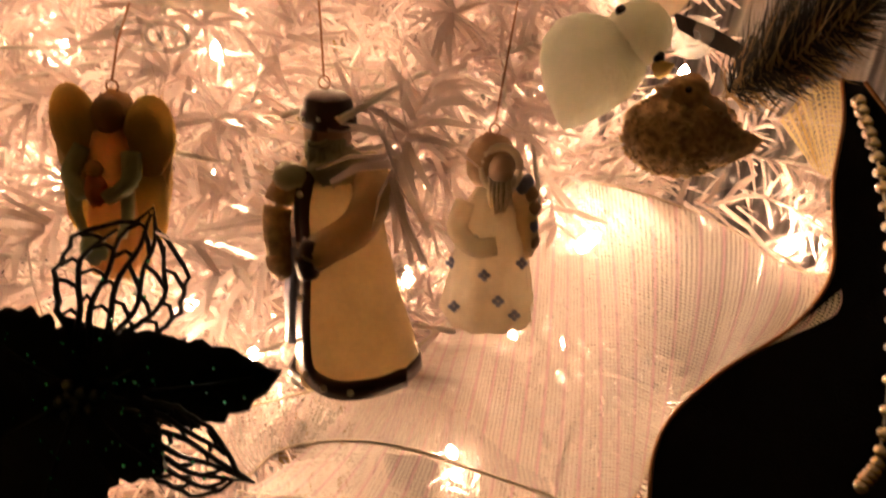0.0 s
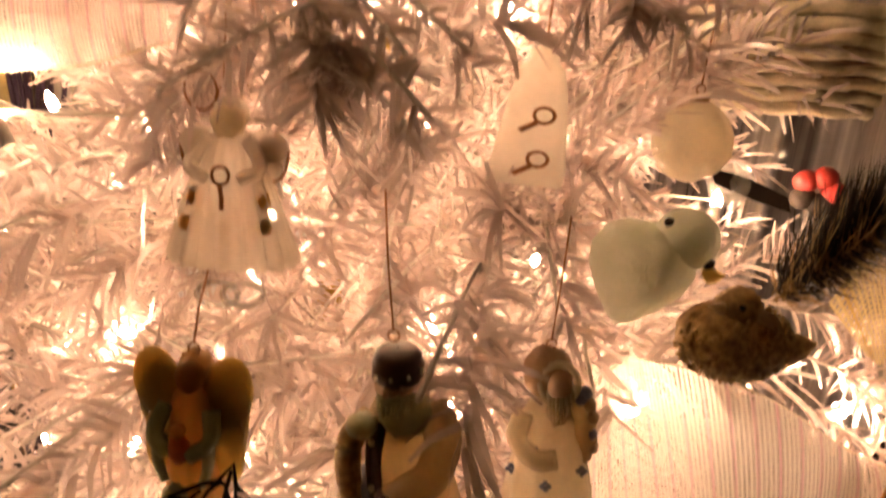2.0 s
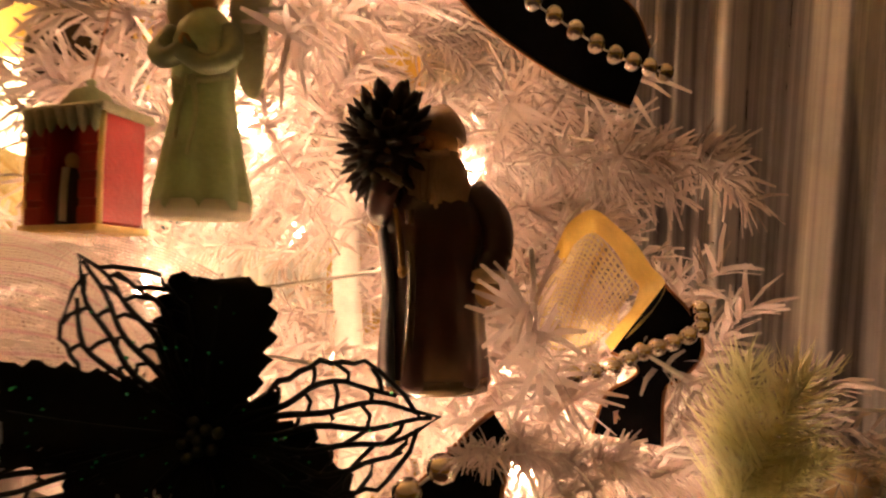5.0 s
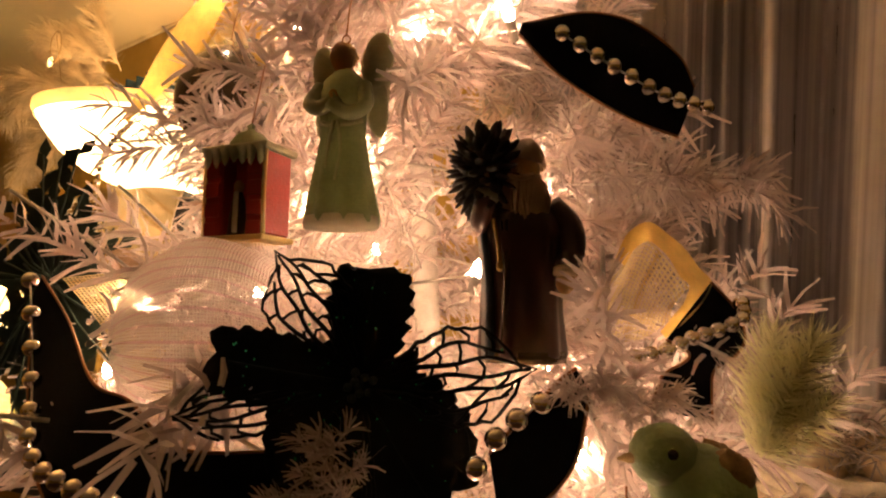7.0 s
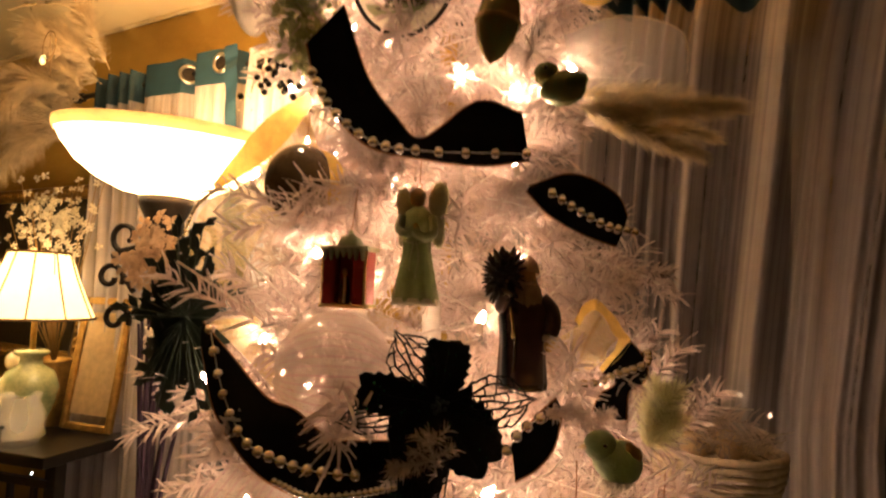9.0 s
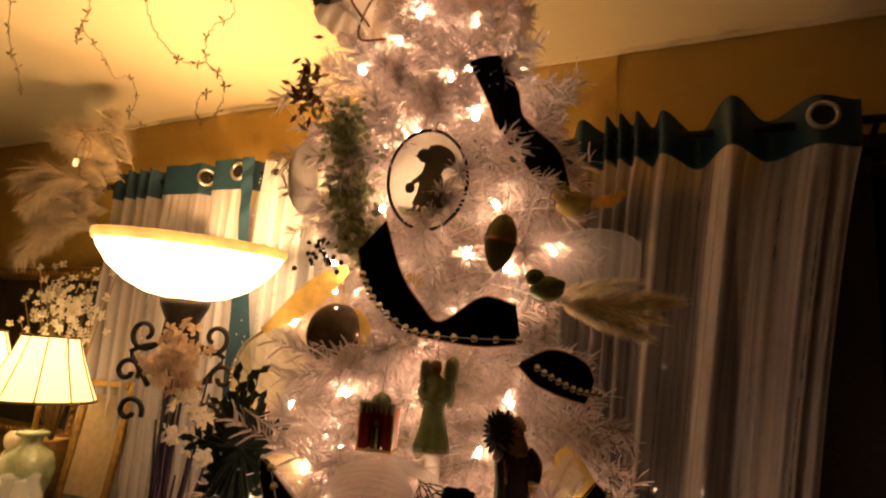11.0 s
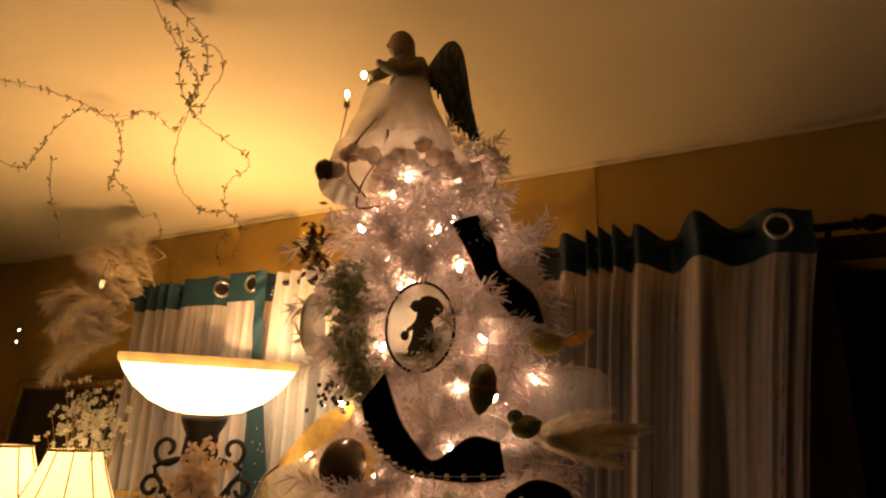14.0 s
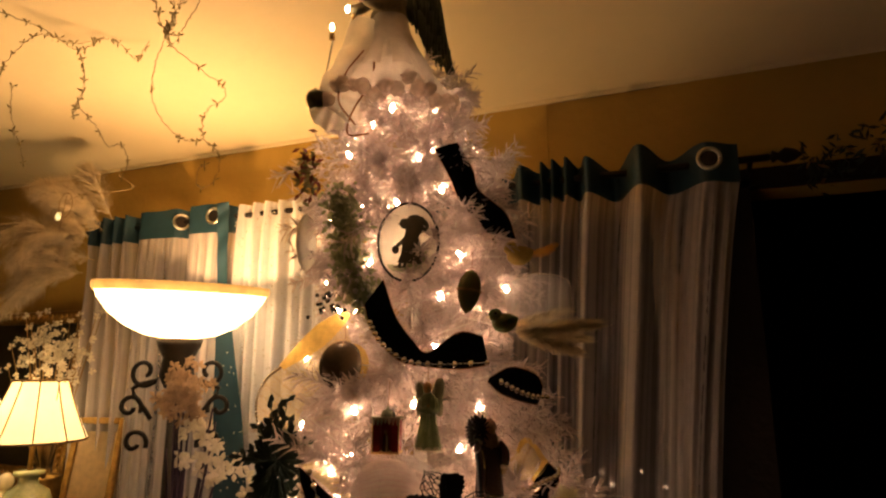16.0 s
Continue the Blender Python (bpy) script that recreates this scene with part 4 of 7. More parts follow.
# ---- poinsettias ----
def petal(parent, c, tip, width, lace, n=OUT, lift=0.004, seed=0):
    """One petal from the flower's heart to its tip: solid with a toothed edge, or an open web of veins."""
    c, tip = Vector(c), Vector(tip)
    u = tip - c
    ln = u.length
    u.normalize()
    s = Vector(n).cross(u).normalized()
    n = u.cross(s).normalized()
    r = random.Random(seed * 7 + int(width * 1e4))
    blunt = lace == "blunt"
    lace = lace is True
    stations = [0.0, 0.12, 0.3, 0.5, 0.66, 0.8, 0.92, 1.0]
    widths = [0.28, 0.46, 0.74, 0.95, 1.0, 0.84, 0.5, 0.06] if lace else [0.2, 0.5, 0.82, 0.98, 1.0, 0.97, 0.9, 0.72] if blunt else [0.2, 0.48, 0.85, 1.0, 0.92, 0.68, 0.36, 0.03]

    def at(t, v):
        half = width / 2 * float(np.interp(t, stations, widths))
        return c + u * (ln * t) + s * (v * half) + n * (lift * math.sin(math.pi * min(1, t)) * (1 - v * v) + 0.003 * v * v)

    if lace:
        sh = Shape()
        fan = [-1.0, -0.66, -0.33, 0.0, 0.33, 0.66, 1.0]
        ends = [0.80 + 0.20 * (1 - abs(v)) for v in fan]

        def vein(i, t):
            v = fan[i]
            wave = 0 if abs(v) == 1 else 0.07 * math.sin(t * 13 + i * 2.1 + seed)
            return at(t * ends[i], v * min(1, 0.35 + 1.1 * t) + wave)

        for i in range(7):
            pts = [vein(i, 0.05 + 0.95 * k / 16) for k in range(17)]
            if abs(fan[i]) == 1:
                pts = [p + s * (fan[i] * width * 0.045 * (1 if k % 4 == 3 else 0)) for k, p in enumerate(pts)]
            sh.tube(pts, 0.00135, seg=5, taper=0.5)
        sh.tube([vein(i, 1.0) + (u * width * (0.06 if i % 2 else 0.0)) for i in range(7)], 0.0008, seg=5)
        sh.grid([[at(t, -0.8), at(t, 0), at(t, 0.8)] for t in (0.0, 0.10, 0.20, 0.30, 0.36)])
        for i in range(6):
            for k in range(4):
                t0 = 0.34 + 0.165 * k + 0.085 * (i % 2) + r.uniform(-0.025, 0.025)
                if t0 < 0.97:
                    sh.tube([vein(i, t0), (vein(i, t0 + 0.03) + vein(i + 1, t0 + 0.05)) / 2, vein(i + 1, t0 + r.uniform(0.0, 0.07))], 0.00075, seg=5)
        return part("lace_petal", sh, BLACKGLITTER, parent, "open lace petal")
    rows, m = [], 28
    for i in range(m + 1):
        t = i / m
        tooth = 1 + 0.16 * ((i % 4) / 3 - 0.5) + r.uniform(-0.03, 0.03)
        row = []
        for v in (-1, -0.6, -0.2, 0.2, 0.6, 1):
            p = at(t, v * (tooth if abs(v) == 1 else 1)) + n * (0.0012 * math.sin(9 * v + 3 * t + seed))
            if i == m and blunt:
                p += u * r.uniform(-0.004, 0.003)
            row.append(p)
        rows.append(row)
    sh = Shape().grid(rows)
    sh.grid([[p - n * 0.0005 for p in row] for row in rows])
    sh.tube([at(t / 8, 0) + n * 0.0004 for t in range(8)], 0.0008, seg=5, taper=0.4)
    return part("petal", sh, BLACKGLITTER, parent)


STAMEN = Shape().ball((0, 0, 0), (0.0018, 0.0018, 0.0018), seg=8, rings=5).mesh("stamen", [DARKLEAF])


def poinsettia(label, heart, petals):
    p = thing("fabric_poinsettia", label, "poinsettia", group="black poinsettias on the tree")
    for i, (tip, w, lace) in enumerate(petals):
        petal(p, heart, tip, w, lace, seed=i)
    for i in range(9):
        a = i * 2.4
        q = Vector(heart) + SIDE * (0.0022 * i ** 0.5 * math.cos(a)) + Vector((0, 0, 0.0022 * i ** 0.5 * math.sin(a))) + OUT * 0.006
        part("stamen", STAMEN, [], p, m=Matrix.Translation(q))
    rg = random.Random(len(label))
    sp = Shape()
    for i in range(90):
        tip, w, lace = petals[i % len(petals)]
        q = Vector(heart).lerp(Vector(tip), rg.uniform(0.2, 0.9)) + OUT * 0.006
        u = (Vector(tip) - Vector(heart)).normalized()
        q += OUT.cross(u) * rg.uniform(-0.3, 0.3) * w
        k = rg.uniform(0.0003, 0.0007)
        sp.ball(q, (k, k, k), seg=5, rings=3)
    tagged(part("glitter", sp, SPARK, p, "green glitter flecks"), kind="stuff")
    return p


poinsettia("large black glittered poinsettia with lace petals, mid tree", (-0.2028, 0.1854, 1.3739), [
    ((-0.2284, 0.1614, 1.4257), 0.034, True), ((-0.1390, 0.2107, 1.3816), 0.037, True), ((-0.2612, 0.1378, 1.3603), 0.023, True),
    ((-0.1955, 0.1850, 1.4221), 0.034, "blunt"), ((-0.2476, 0.1457, 1.3847), 0.030, "blunt"), ((-0.1627, 0.2109, 1.3354), 0.040, False),
    ((-0.1715, 0.1989, 1.3231), 0.042, False), ((-0.2214, 0.1678, 1.2928), 0.044, False), ((-0.2260, 0.1605, 1.3377), 0.040, False), ((-0.1658, 0.2091, 1.3477), 0.036, False), ((-0.2030, 0.1714, 1.2936), 0.024, True)])
poinsettia("black glittered poinsettia with lace petals, lower tree", (-0.1754, 0.1228, 1.0784), [
    ((-0.1697, 0.1453, 1.1317), 0.036, True), ((-0.1199, 0.1480, 1.0928), 0.030, False), ((-0.2047, 0.1111, 1.0989), 0.034, False),
    ((-0.1181, 0.1324, 1.0645), 0.026, True), ((-0.1415, 0.1245, 1.0631), 0.032, False), ((-0.1722, 0.1011, 1.0385), 0.036, False), ((-0.1459, 0.1363, 1.0999), 0.024, False), ((-0.1963, 0.0987, 1.0617), 0.036, False)])


# ---- figures and birds hung in the branches ----
def hang(shape, top, k, up=0.05, lean=0.0):
    """A wire loop and thread over an ornament's top."""
    x, y, z = top
    ring = [(x + 0.0022 * math.sin(a), y, z + 0.002 - 0.0022 * math.cos(a)) for a in [j * 0.5236 for j in range(13)]]
    shape.tube(ring, 0.0004, k, 5)
    shape.tube([(x, y, z + 0.004), (x + lean * 0.5, y + 0.004, z + up * 0.55), (x + lean, y + 0.012, z + up)], 0.00045, k, 5)
    return shape


def at(p, yaw=FACE, lean=0.0, size=1.0):
    return Matrix.Translation(p) @ pose(0, 0, 0, 0, lean, yaw) @ Matrix.Scale(size, 4)


class Robe(Shape):
    """A modelled figure: a robe with folds, and bands, strands and feathers laid on it."""

    def gown(self, profile, k=0, seg=48, squash=0.8, folds=7, amp=0.06, twist=0.6, lump=0.05):
        self.profile, self.squash = profile, squash
        rows = []
        for i, (r, z) in enumerate(profile):
            row = []
            for j in range(seg):
                a = 2 * math.pi * j / seg
                low = 1 - z / profile[-1][1]
                q = 1 + amp * low * math.sin(a * folds + twist * z * 40) + lump * noise.noise((math.cos(a) * 2, math.sin(a) * 2, z * 70 + folds))
                row.append((r * q * math.cos(a), r * q * math.sin(a) * squash, z))
            rows.append(row)
        return self.grid(rows, k, True)

    def on(self, deg, z, out=1.05):
        r = float(np.interp(z, [p[1] for p in self.profile], [p[0] for p in self.profile])) * out
        a = radians(deg)
        return Vector((r * math.cos(a), r * math.sin(a) * self.squash, z))

    def band(self, path, half, k, out=1.07):
        """A flat trim laid along (degrees, height) pairs."""
        pts = curve([self.on(d, z, out) for d, z in path], 40)
        rows = []
        for i, p in enumerate(pts):
            d = (pts[min(i + 1, 40)] - pts[max(i - 1, 0)]).normalized()
            nrm = Vector((p.x, p.y / self.squash, 0)).normalized()
            w = d.cross(nrm).normalized() * half
            rows.append([p - w - nrm * 0.001, p - w + nrm * 0.0004, p + w + nrm * 0.0004, p + w - nrm * 0.001])
        self.grid(rows, k)
        return pts

    def strands(self, top, size, count, length, k, seed=0, r=0.0009):
        """Wavy hair or beard that falls over a rounded form."""
        g = random.Random(seed)
        for i in range(count):
            u = -1 + 2 * (i + 0.5) / count
            x0, x1 = top[0] + u * size * 0.8, top[0] + u * size * (1.0 - 0.35 * abs(u))
            ln = length * (1 - 0.45 * u * u) * g.uniform(0.85, 1.1)
            y0 = top[1] - size * 0.35 * (1 - u * u)
            self.tube(curve([(x0, y0, top[2]), (x0 + g.uniform(-1, 1) * 0.0012, y0 - 0.003, top[2] - ln * 0.4), (x1 + g.uniform(-1, 1) * 0.001, y0 - 0.0022, top[2] - ln * 0.75), (x1 * 0.8 + top[0] * 0.2, y0 + 0.0005, top[2] - ln)], 9), r, k, 5, 0.5)

    def wing(self, root, side, height, width, k, rows=5, y=0.004, sweep=0.25):
        """A wing of overlapping feather rows, thick at its leading edge."""
        for q in range(rows):
            for i in range(5):
                t = (q + 0.5) / rows
                top = Vector((root[0] + side * width * (0.30 + 0.12 * i), y + 0.0011 * q, root[2] + height * (0.48 - 0.42 * t) + height * 0.10 * math.sin(i * 0.75)))
                end = top + Vector((side * width * sweep * (0.4 + 0.2 * i) * (0.4 - t), 0.001, -height * (0.30 + 0.03 * i)))
                self.ball((top + end) / 2, (width * 0.13, 0.0011, (top - end).length * 0.56), k, (0, math.degrees(math.atan2(end.x - top.x, end.z - top.z)) + 180, 0), 10, 8)
        self.ball((root[0] + side * width * 0.55, y, root[2] + height * 0.30), (width * 0.47, 0.0026, height * 0.30), k, (0, side * 8, 0), 16, 10)
        self.ball((root[0] + side * width * 0.48, y + 0.001, root[2] - height * 0.08), (width * 0.36, 0.0020, height * 0.40), k, (0, side * -9, 0), 16, 10)


# bearded figure in a cream robe
s = Robe()
s.gown([(0.0005, 0.0), (0.024, 0.0), (0.0258, 0.004), (0.0245, 0.014), (0.0205, 0.034), (0.0172, 0.056), (0.0165, 0.07), (0.0155, 0.08), (0.012, 0.088), (0.0065, 0.095)], 0, 48, 0.8, 5, 0.035, 0.3, 0.04)
line = s.band([(238, 0.086), (232, 0.072), (230, 0.055), (230, 0.038), (232, 0.022), (240, 0.009), (262, 0.004), (290, 0.003), (330, 0.003)], 0.0040, 1)
for i in (3, 9, 15, 20, 25, 29, 33):
    p = line[i]
    s.ball(p + Vector((p.x, p.y, 0)).normalized() * 0.0012, (0.0014, 0.0012, 0.0014), 2, seg=8, rings=5)
s.band([(330, 0.003), (20, 0.003), (90, 0.003), (150, 0.003), (200, 0.003), (232, 0.004)], 0.0030, 1)
# the wide hanging sleeve, its cuff and the mitten behind
s.tube(curve([(0.011, -0.002, 0.086), (0.0165, -0.008, 0.078), (0.012, -0.0165, 0.067), (0.0, -0.0195, 0.060), (-0.006, -0.020, 0.0565)], 18), 0.0078, 0, 14, 0.75)
s.tube(curve([(-0.0035, -0.021, 0.0625), (-0.0065, -0.0235, 0.057), (-0.0065, -0.022, 0.0505)], 8), 0.0042, 1, 10, 0.9)
s.tube(curve([(-0.012, -0.002, 0.083), (-0.0195, -0.005, 0.077), (-0.0225, -0.007, 0.066), (-0.023, -0.007, 0.054)], 14), 0.0058, 3, 12, 0.85)
s.ball((-0.023, -0.007, 0.0505), (0.0052, 0.0062, 0.0072), 3, wob=0.12)
s.ball((-0.0135, -0.010, 0.0845), (0.0062, 0.006, 0.0052), 4, wob=0.15)
# cloth falling at the side
for q in range(4):
    s.tube(curve([(-0.0145 - 0.001 * q, -0.006 + 0.003 * q, 0.056), (-0.019 - 0.0015 * q, -0.006 + 0.003 * q, 0.036), (-0.0235 - 0.001 * q, -0.004 + 0.003 * q, 0.016)], 8), 0.0042, 5, 8, 0.8)
s.ball((0.0, -0.003, 0.0985), (0.0088, 0.0086, 0.0098), 6, wob=0.06)
s.ball((-0.0025, -0.0118, 0.0985), (0.0016, 0.0018, 0.0022), 6, seg=8, rings=6)
s.ball((0.003, -0.006, 0.087), (0.0112, 0.0095, 0.0085), 4, wob=0.16)
s.strands((0.0005, -0.0075, 0.0960), 0.0085, 11, 0.017, 4, 3, 0.0014)
s.tube(curve([(-0.0045, -0.0118, 0.0965), (-0.001, -0.0128, 0.0955), (0.003, -0.0118, 0.0965)], 8), 0.0012, 4, 6)
s.lathe([(0.0090, 0.0), (0.0100, 0.001), (0.0098, 0.0058), (0.0088, 0.0064), (0.0086, 0.0098), (0.0062, 0.0118), (0.0005, 0.0124)], 1, 24, at=(0.0005, -0.0025, 0.1010), turn=(8, 8, 0), wob=0.03)
for a in (200, 235, 270, 305, 340):
    s.ball((0.0005 + 0.0107 * math.cos(radians(a)), -0.0025 + 0.0107 * math.sin(radians(a)), 0.1042), (0.0009, 0.0009, 0.0009), 2, seg=6, rings=4)
hang(s, (0.0, 0.0, 0.114), 7, 0.055)
one("bearded_figure_ornament", s, [CREAMPAINT, MAROON, IVORY, BROWNSEED, MILKSAGE, BLUEGLAZE, SKIN, WIRE], "glazed bearded figure in cream robe with dotted maroon trim", "ornament", at((-0.1193, 0.1882, 1.0740), 20, -9, 0.88), "hanging ornaments")

# small winged figure
s = Robe()
s.gown([(0.0005, 0.0), (0.0095, 0.0), (0.0108, 0.006), (0.0100, 0.020), (0.0088, 0.034), (0.0095, 0.044), (0.0072, 0.052), (0.0035, 0.056)], 0, 40, 0.75, 8, 0.12, 0.5, 0.08)
s.ball((0, -0.003, 0.0595), (0.0052, 0.0055, 0.0066), 1, seg=18, rings=12, wob=0.08)
s.ball((0, 0.0015, 0.0612), (0.0062, 0.0062, 0.0062), 1, seg=16, rings=10, wob=0.2)
s.strands((0, 0.003, 0.0615), 0.0064, 9, 0.014, 1, 5, 0.0014)
for sd in (-1, 1):
    s.wing((sd * 0.002, 0.0, 0.038), sd, 0.050, 0.0205, 2, 4, -0.001, 0.2)
    s.tube(curve([(sd * 0.0085, -0.004, 0.047), (sd * 0.0105, -0.009, 0.038), (sd * 0.004, -0.0125, 0.032)], 10), 0.0034, 3, 9, 0.8)
    s.tube(curve([(sd * 0.009, -0.008, 0.036), (sd * 0.0095, -0.009, 0.026), (sd * 0.007, -0.009, 0.018)], 8), 0.0026, 3, 8, 0.6)
s.ball((0.0, -0.0115, 0.0345), (0.0040, 0.0032, 0.0062), 4, wob=0.2)
s.ball((0.0, -0.0120, 0.0420), (0.0028, 0.0028, 0.0030), 1, wob=0.1)
s.ball((-0.003, -0.010, 0.012), (0.005, 0.003, 0.006), 3, wob=0.25)
hang(s, (0, 0, 0.0665), 5, 0.03)
one("winged_figure_ornament", s, [TERRACOTTA, TERRACOTTA, OLDGOLD, SAGE, CORAL, WIRE], "terracotta winged figure ornament with old gold wings", "ornament", at((-0.1916, 0.1488, 1.1057), 22, 2, 0.90), "hanging ornaments")

# pale porcelain figure
s = Robe()
s.gown([(0.0005, 0.0), (0.018, 0.0), (0.0205, 0.005), (0.0185, 0.022), (0.0150, 0.040), (0.0128, 0.052), (0.0085, 0.061), (0.004, 0.066)], 0, 48, 0.85, 9, 0.07, 0.4, 0.10)
s.ball((-0.001, 0.0015, 0.0730), (0.0108, 0.0105, 0.0125), 1, seg=22, rings=14, wob=0.10)
s.ball((0.003, -0.0075, 0.0715), (0.0056, 0.0045, 0.0068), 2, seg=14, rings=10)
s.tube([(0.003 + 0.0078 * math.cos(a), -0.0068, 0.0718 + 0.0092 * math.sin(a)) for a in [j * 0.35 for j in range(19)]], 0.0017, 0, 7)
s.strands((0.003, -0.0065, 0.0690), 0.0066, 9, 0.018, 0, 8, 0.0014)
s.tube(curve([(-0.011, -0.003, 0.056), (-0.0145, -0.008, 0.046), (-0.007, -0.0145, 0.040), (0.002, -0.0155, 0.041)], 14), 0.0050, 0, 10, 0.8)
s.ball((0.0135, -0.001, 0.047), (0.0068, 0.0070, 0.0165), 3, (0, -8, 0), 16, 12, 0.2)
for i, (x, z) in enumerate(((0.0125, 0.064), (0.0165, 0.061), (0.0145, 0.0665), (0.018, 0.055), (0.0175, 0.047), (0.0185, 0.040))):
    s.ball((x, -0.0045, z), (0.0030, 0.0030, 0.0032), 1 if i % 2 else 4, seg=10, rings=7, wob=0.2)
for d, z in ((225, 0.012), (262, 0.028), (300, 0.010), (318, 0.032), (245, 0.042), (205, 0.030), (280, 0.017)):
    c0 = s.on(d, z, 1.10)
    for i in range(4):
        s.ball(c0 + Vector((0.0015 * math.cos(i * 1.6), -0.0002, 0.0015 * math.sin(i * 1.6))), (0.0013, 0.0007, 0.0013), 4, seg=7, rings=5)
hang(s, (0, 0, 0.0850), 5, 0.055, 0.008)
one("porcelain_figure_ornament", s, [IVORY, PETALP, SKIN, CREAMPAINT, BLUEGLAZE, WIRE], "pale porcelain figure with blue sprigs and mauve hood", "ornament", at((-0.0900, 0.2398, 1.0837), 24, -5, 0.90), "hanging ornaments")

# pleated white figure with loops of wire
s = Robe()
s.gown([(0.0005, 0.0), (0.022, 0.0), (0.0228, 0.003), (0.0175, 0.022), (0.0112, 0.040), (0.0070, 0.048)], 0, 96, 0.6, 19, 0.13, 0.0, 0.05)
s.ball((0, -0.002, 0.0525), (0.0062, 0.0052, 0.0064), 1, wob=0.15)
s.ball((0, 0.0005, 0.0545), (0.0066, 0.0056, 0.0062), 0, wob=0.2)
for sd in (-1, 1):
    s.tube(curve([(sd * 0.007, -0.002, 0.046), (sd * 0.0125, -0.006, 0.037), (sd * 0.006, -0.0105, 0.033)], 10), 0.0030, 0, 8, 0.8)
    s.ball((sd * 0.0125, -0.004, 0.024), (0.0030, 0.0028, 0.0042), 2, wob=0.25)
    s.tube(curve([(sd * 0.006, 0.002, 0.040), (sd * 0.013, 0.003, 0.048), (sd * 0.0195, 0.003, 0.044), (sd * 0.0175, 0.003, 0.033), (sd * 0.010, 0.002, 0.030)], 20), 0.0006, 3, 5)
    s.wing((sd * 0.004, 0.002, 0.038), sd, 0.020, 0.016, 0, 3, 0.003, 0.3)
    s.ball((sd * 0.0145, -0.008, 0.016), (0.0024, 0.002, 0.003), 2, wob=0.2)
s.tube([(-0.012 + 0.006 * math.cos(a), 0.004, 0.062 + 0.007 * math.sin(a)) for a in [j * 0.42 for j in range(16)]], 0.0005, 3, 5)
s.tube([(0.0003 + 0.003 * math.cos(a), -0.0118, 0.0345 + 0.0032 * math.sin(a)) for a in [j * 0.42 for j in range(16)]], 0.0006, 3, 5)
s.tube([(0.0, -0.0118, 0.0310), (0.0008, -0.0125, 0.0265), (0.0005, -0.0125, 0.0225)], 0.0009, 3, 6)
hang(s, (-0.002, 0, 0.060), 3, 0.05)
one("pleated_figure_ornament", s, [GAUZE, IVORY, TERRACOTTA, WIRE], "white pleated figure ornament with tiny brass parts", "ornament", at((-0.1908, 0.1688, 1.1923), 26, 0, 0.9), "hanging ornaments")


def bird(name, label, m, body, beak, eye, size, tail=None, wingmat=None, head=1.0, front=False):
    """A plain rounded bird-shaped ornament; the head looks along -x."""
    s = Shape()
    s.ball((0, 0, 0), (size * 1.0, size * 0.72, size * 0.74), 0, (0, -12, 0), 24, 14, 0.04)
    s.ball((-size * 0.72, 0, size * 0.55), (size * 0.56 * head, size * 0.5 * head, size * 0.52 * head), 0, seg=20, rings=12, wob=0.03)
    s.lathe([(size * 0.13, 0.0), (size * 0.08, size * 0.14), (0.0003, size * 0.26)], 1, 10, at=(-size * 1.2, 0, size * 0.45), turn=(0, -100, 0))
    for sd in (-1, 1):
        s.ball((-size * 1.14, sd * size * 0.29, size * 0.66) if front else (-size * 0.86, sd * size * 0.43 * head, size * 0.66), (size * 0.1, size * 0.07, size * 0.1), 2, seg=10, rings=6)
        s.ball((size * 0.3, sd * size * 0.62, size * 0.15), (size * 0.6, size * 0.16, size * 0.34), 3, (0, -18, 0), wob=0.1)
    mats = [body, beak, eye, wingmat or body]
    if tail:
        mats.append(tail)
        rg = random.Random(len(label))
        for i in range(60):
            f = rg.uniform(-1, 1)
            e = Vector((size * (2.2 + 0.5 * rg.random()), f * size * 0.35, size * (0.5 + 0.5 * f * rg.random())))
            s.tube([(size * 0.8, f * size * 0.15, size * 0.1), Vector((size * 0.8, 0, size * 0.1)).lerp(e, 0.55) + Vector((0, f * size * 0.1, size * 0.15)), e], size * 0.03, 4, 4, 0.3)
    return one(name, s, mats, label, "bird ornament", m, "bird ornaments")


def feather(s, base, tip, width, k, n=46, curl=0.1):
    base, tip = Vector(base), Vector(tip)
    u = tip - base
    sd = u.cross(OUT).normalized()
    line = curve([base, base.lerp(tip, 0.5) + sd * (curl * u.length), tip], n)
    s.tube(line[::4], 0.0006, k, 4, 0.3)
    rg = random.Random(int(width * 1e5))
    for i in range(2, n):
        d = (line[i] - line[i - 1]).normalized()
        w = width * math.sin(math.pi * min(1, 0.12 + 0.9 * i / n)) ** 0.6
        for q in (-1, 1):
            e = line[i] + d.cross(OUT).normalized() * (q * w * rg.uniform(0.75, 1.05)) + d * w * 0.8 + OUT * rg.uniform(-0.003, 0.003)
            a = d * 0.0009
            s.grid([[line[i] - a, line[i] + a], [e - a * 0.7, e + a * 0.7]], k)


TANFEATHER = mat("tan_feather", (0.42, 0.27, 0.12), 0.7, 0, 0.4, 60, 0.1, 0.3)


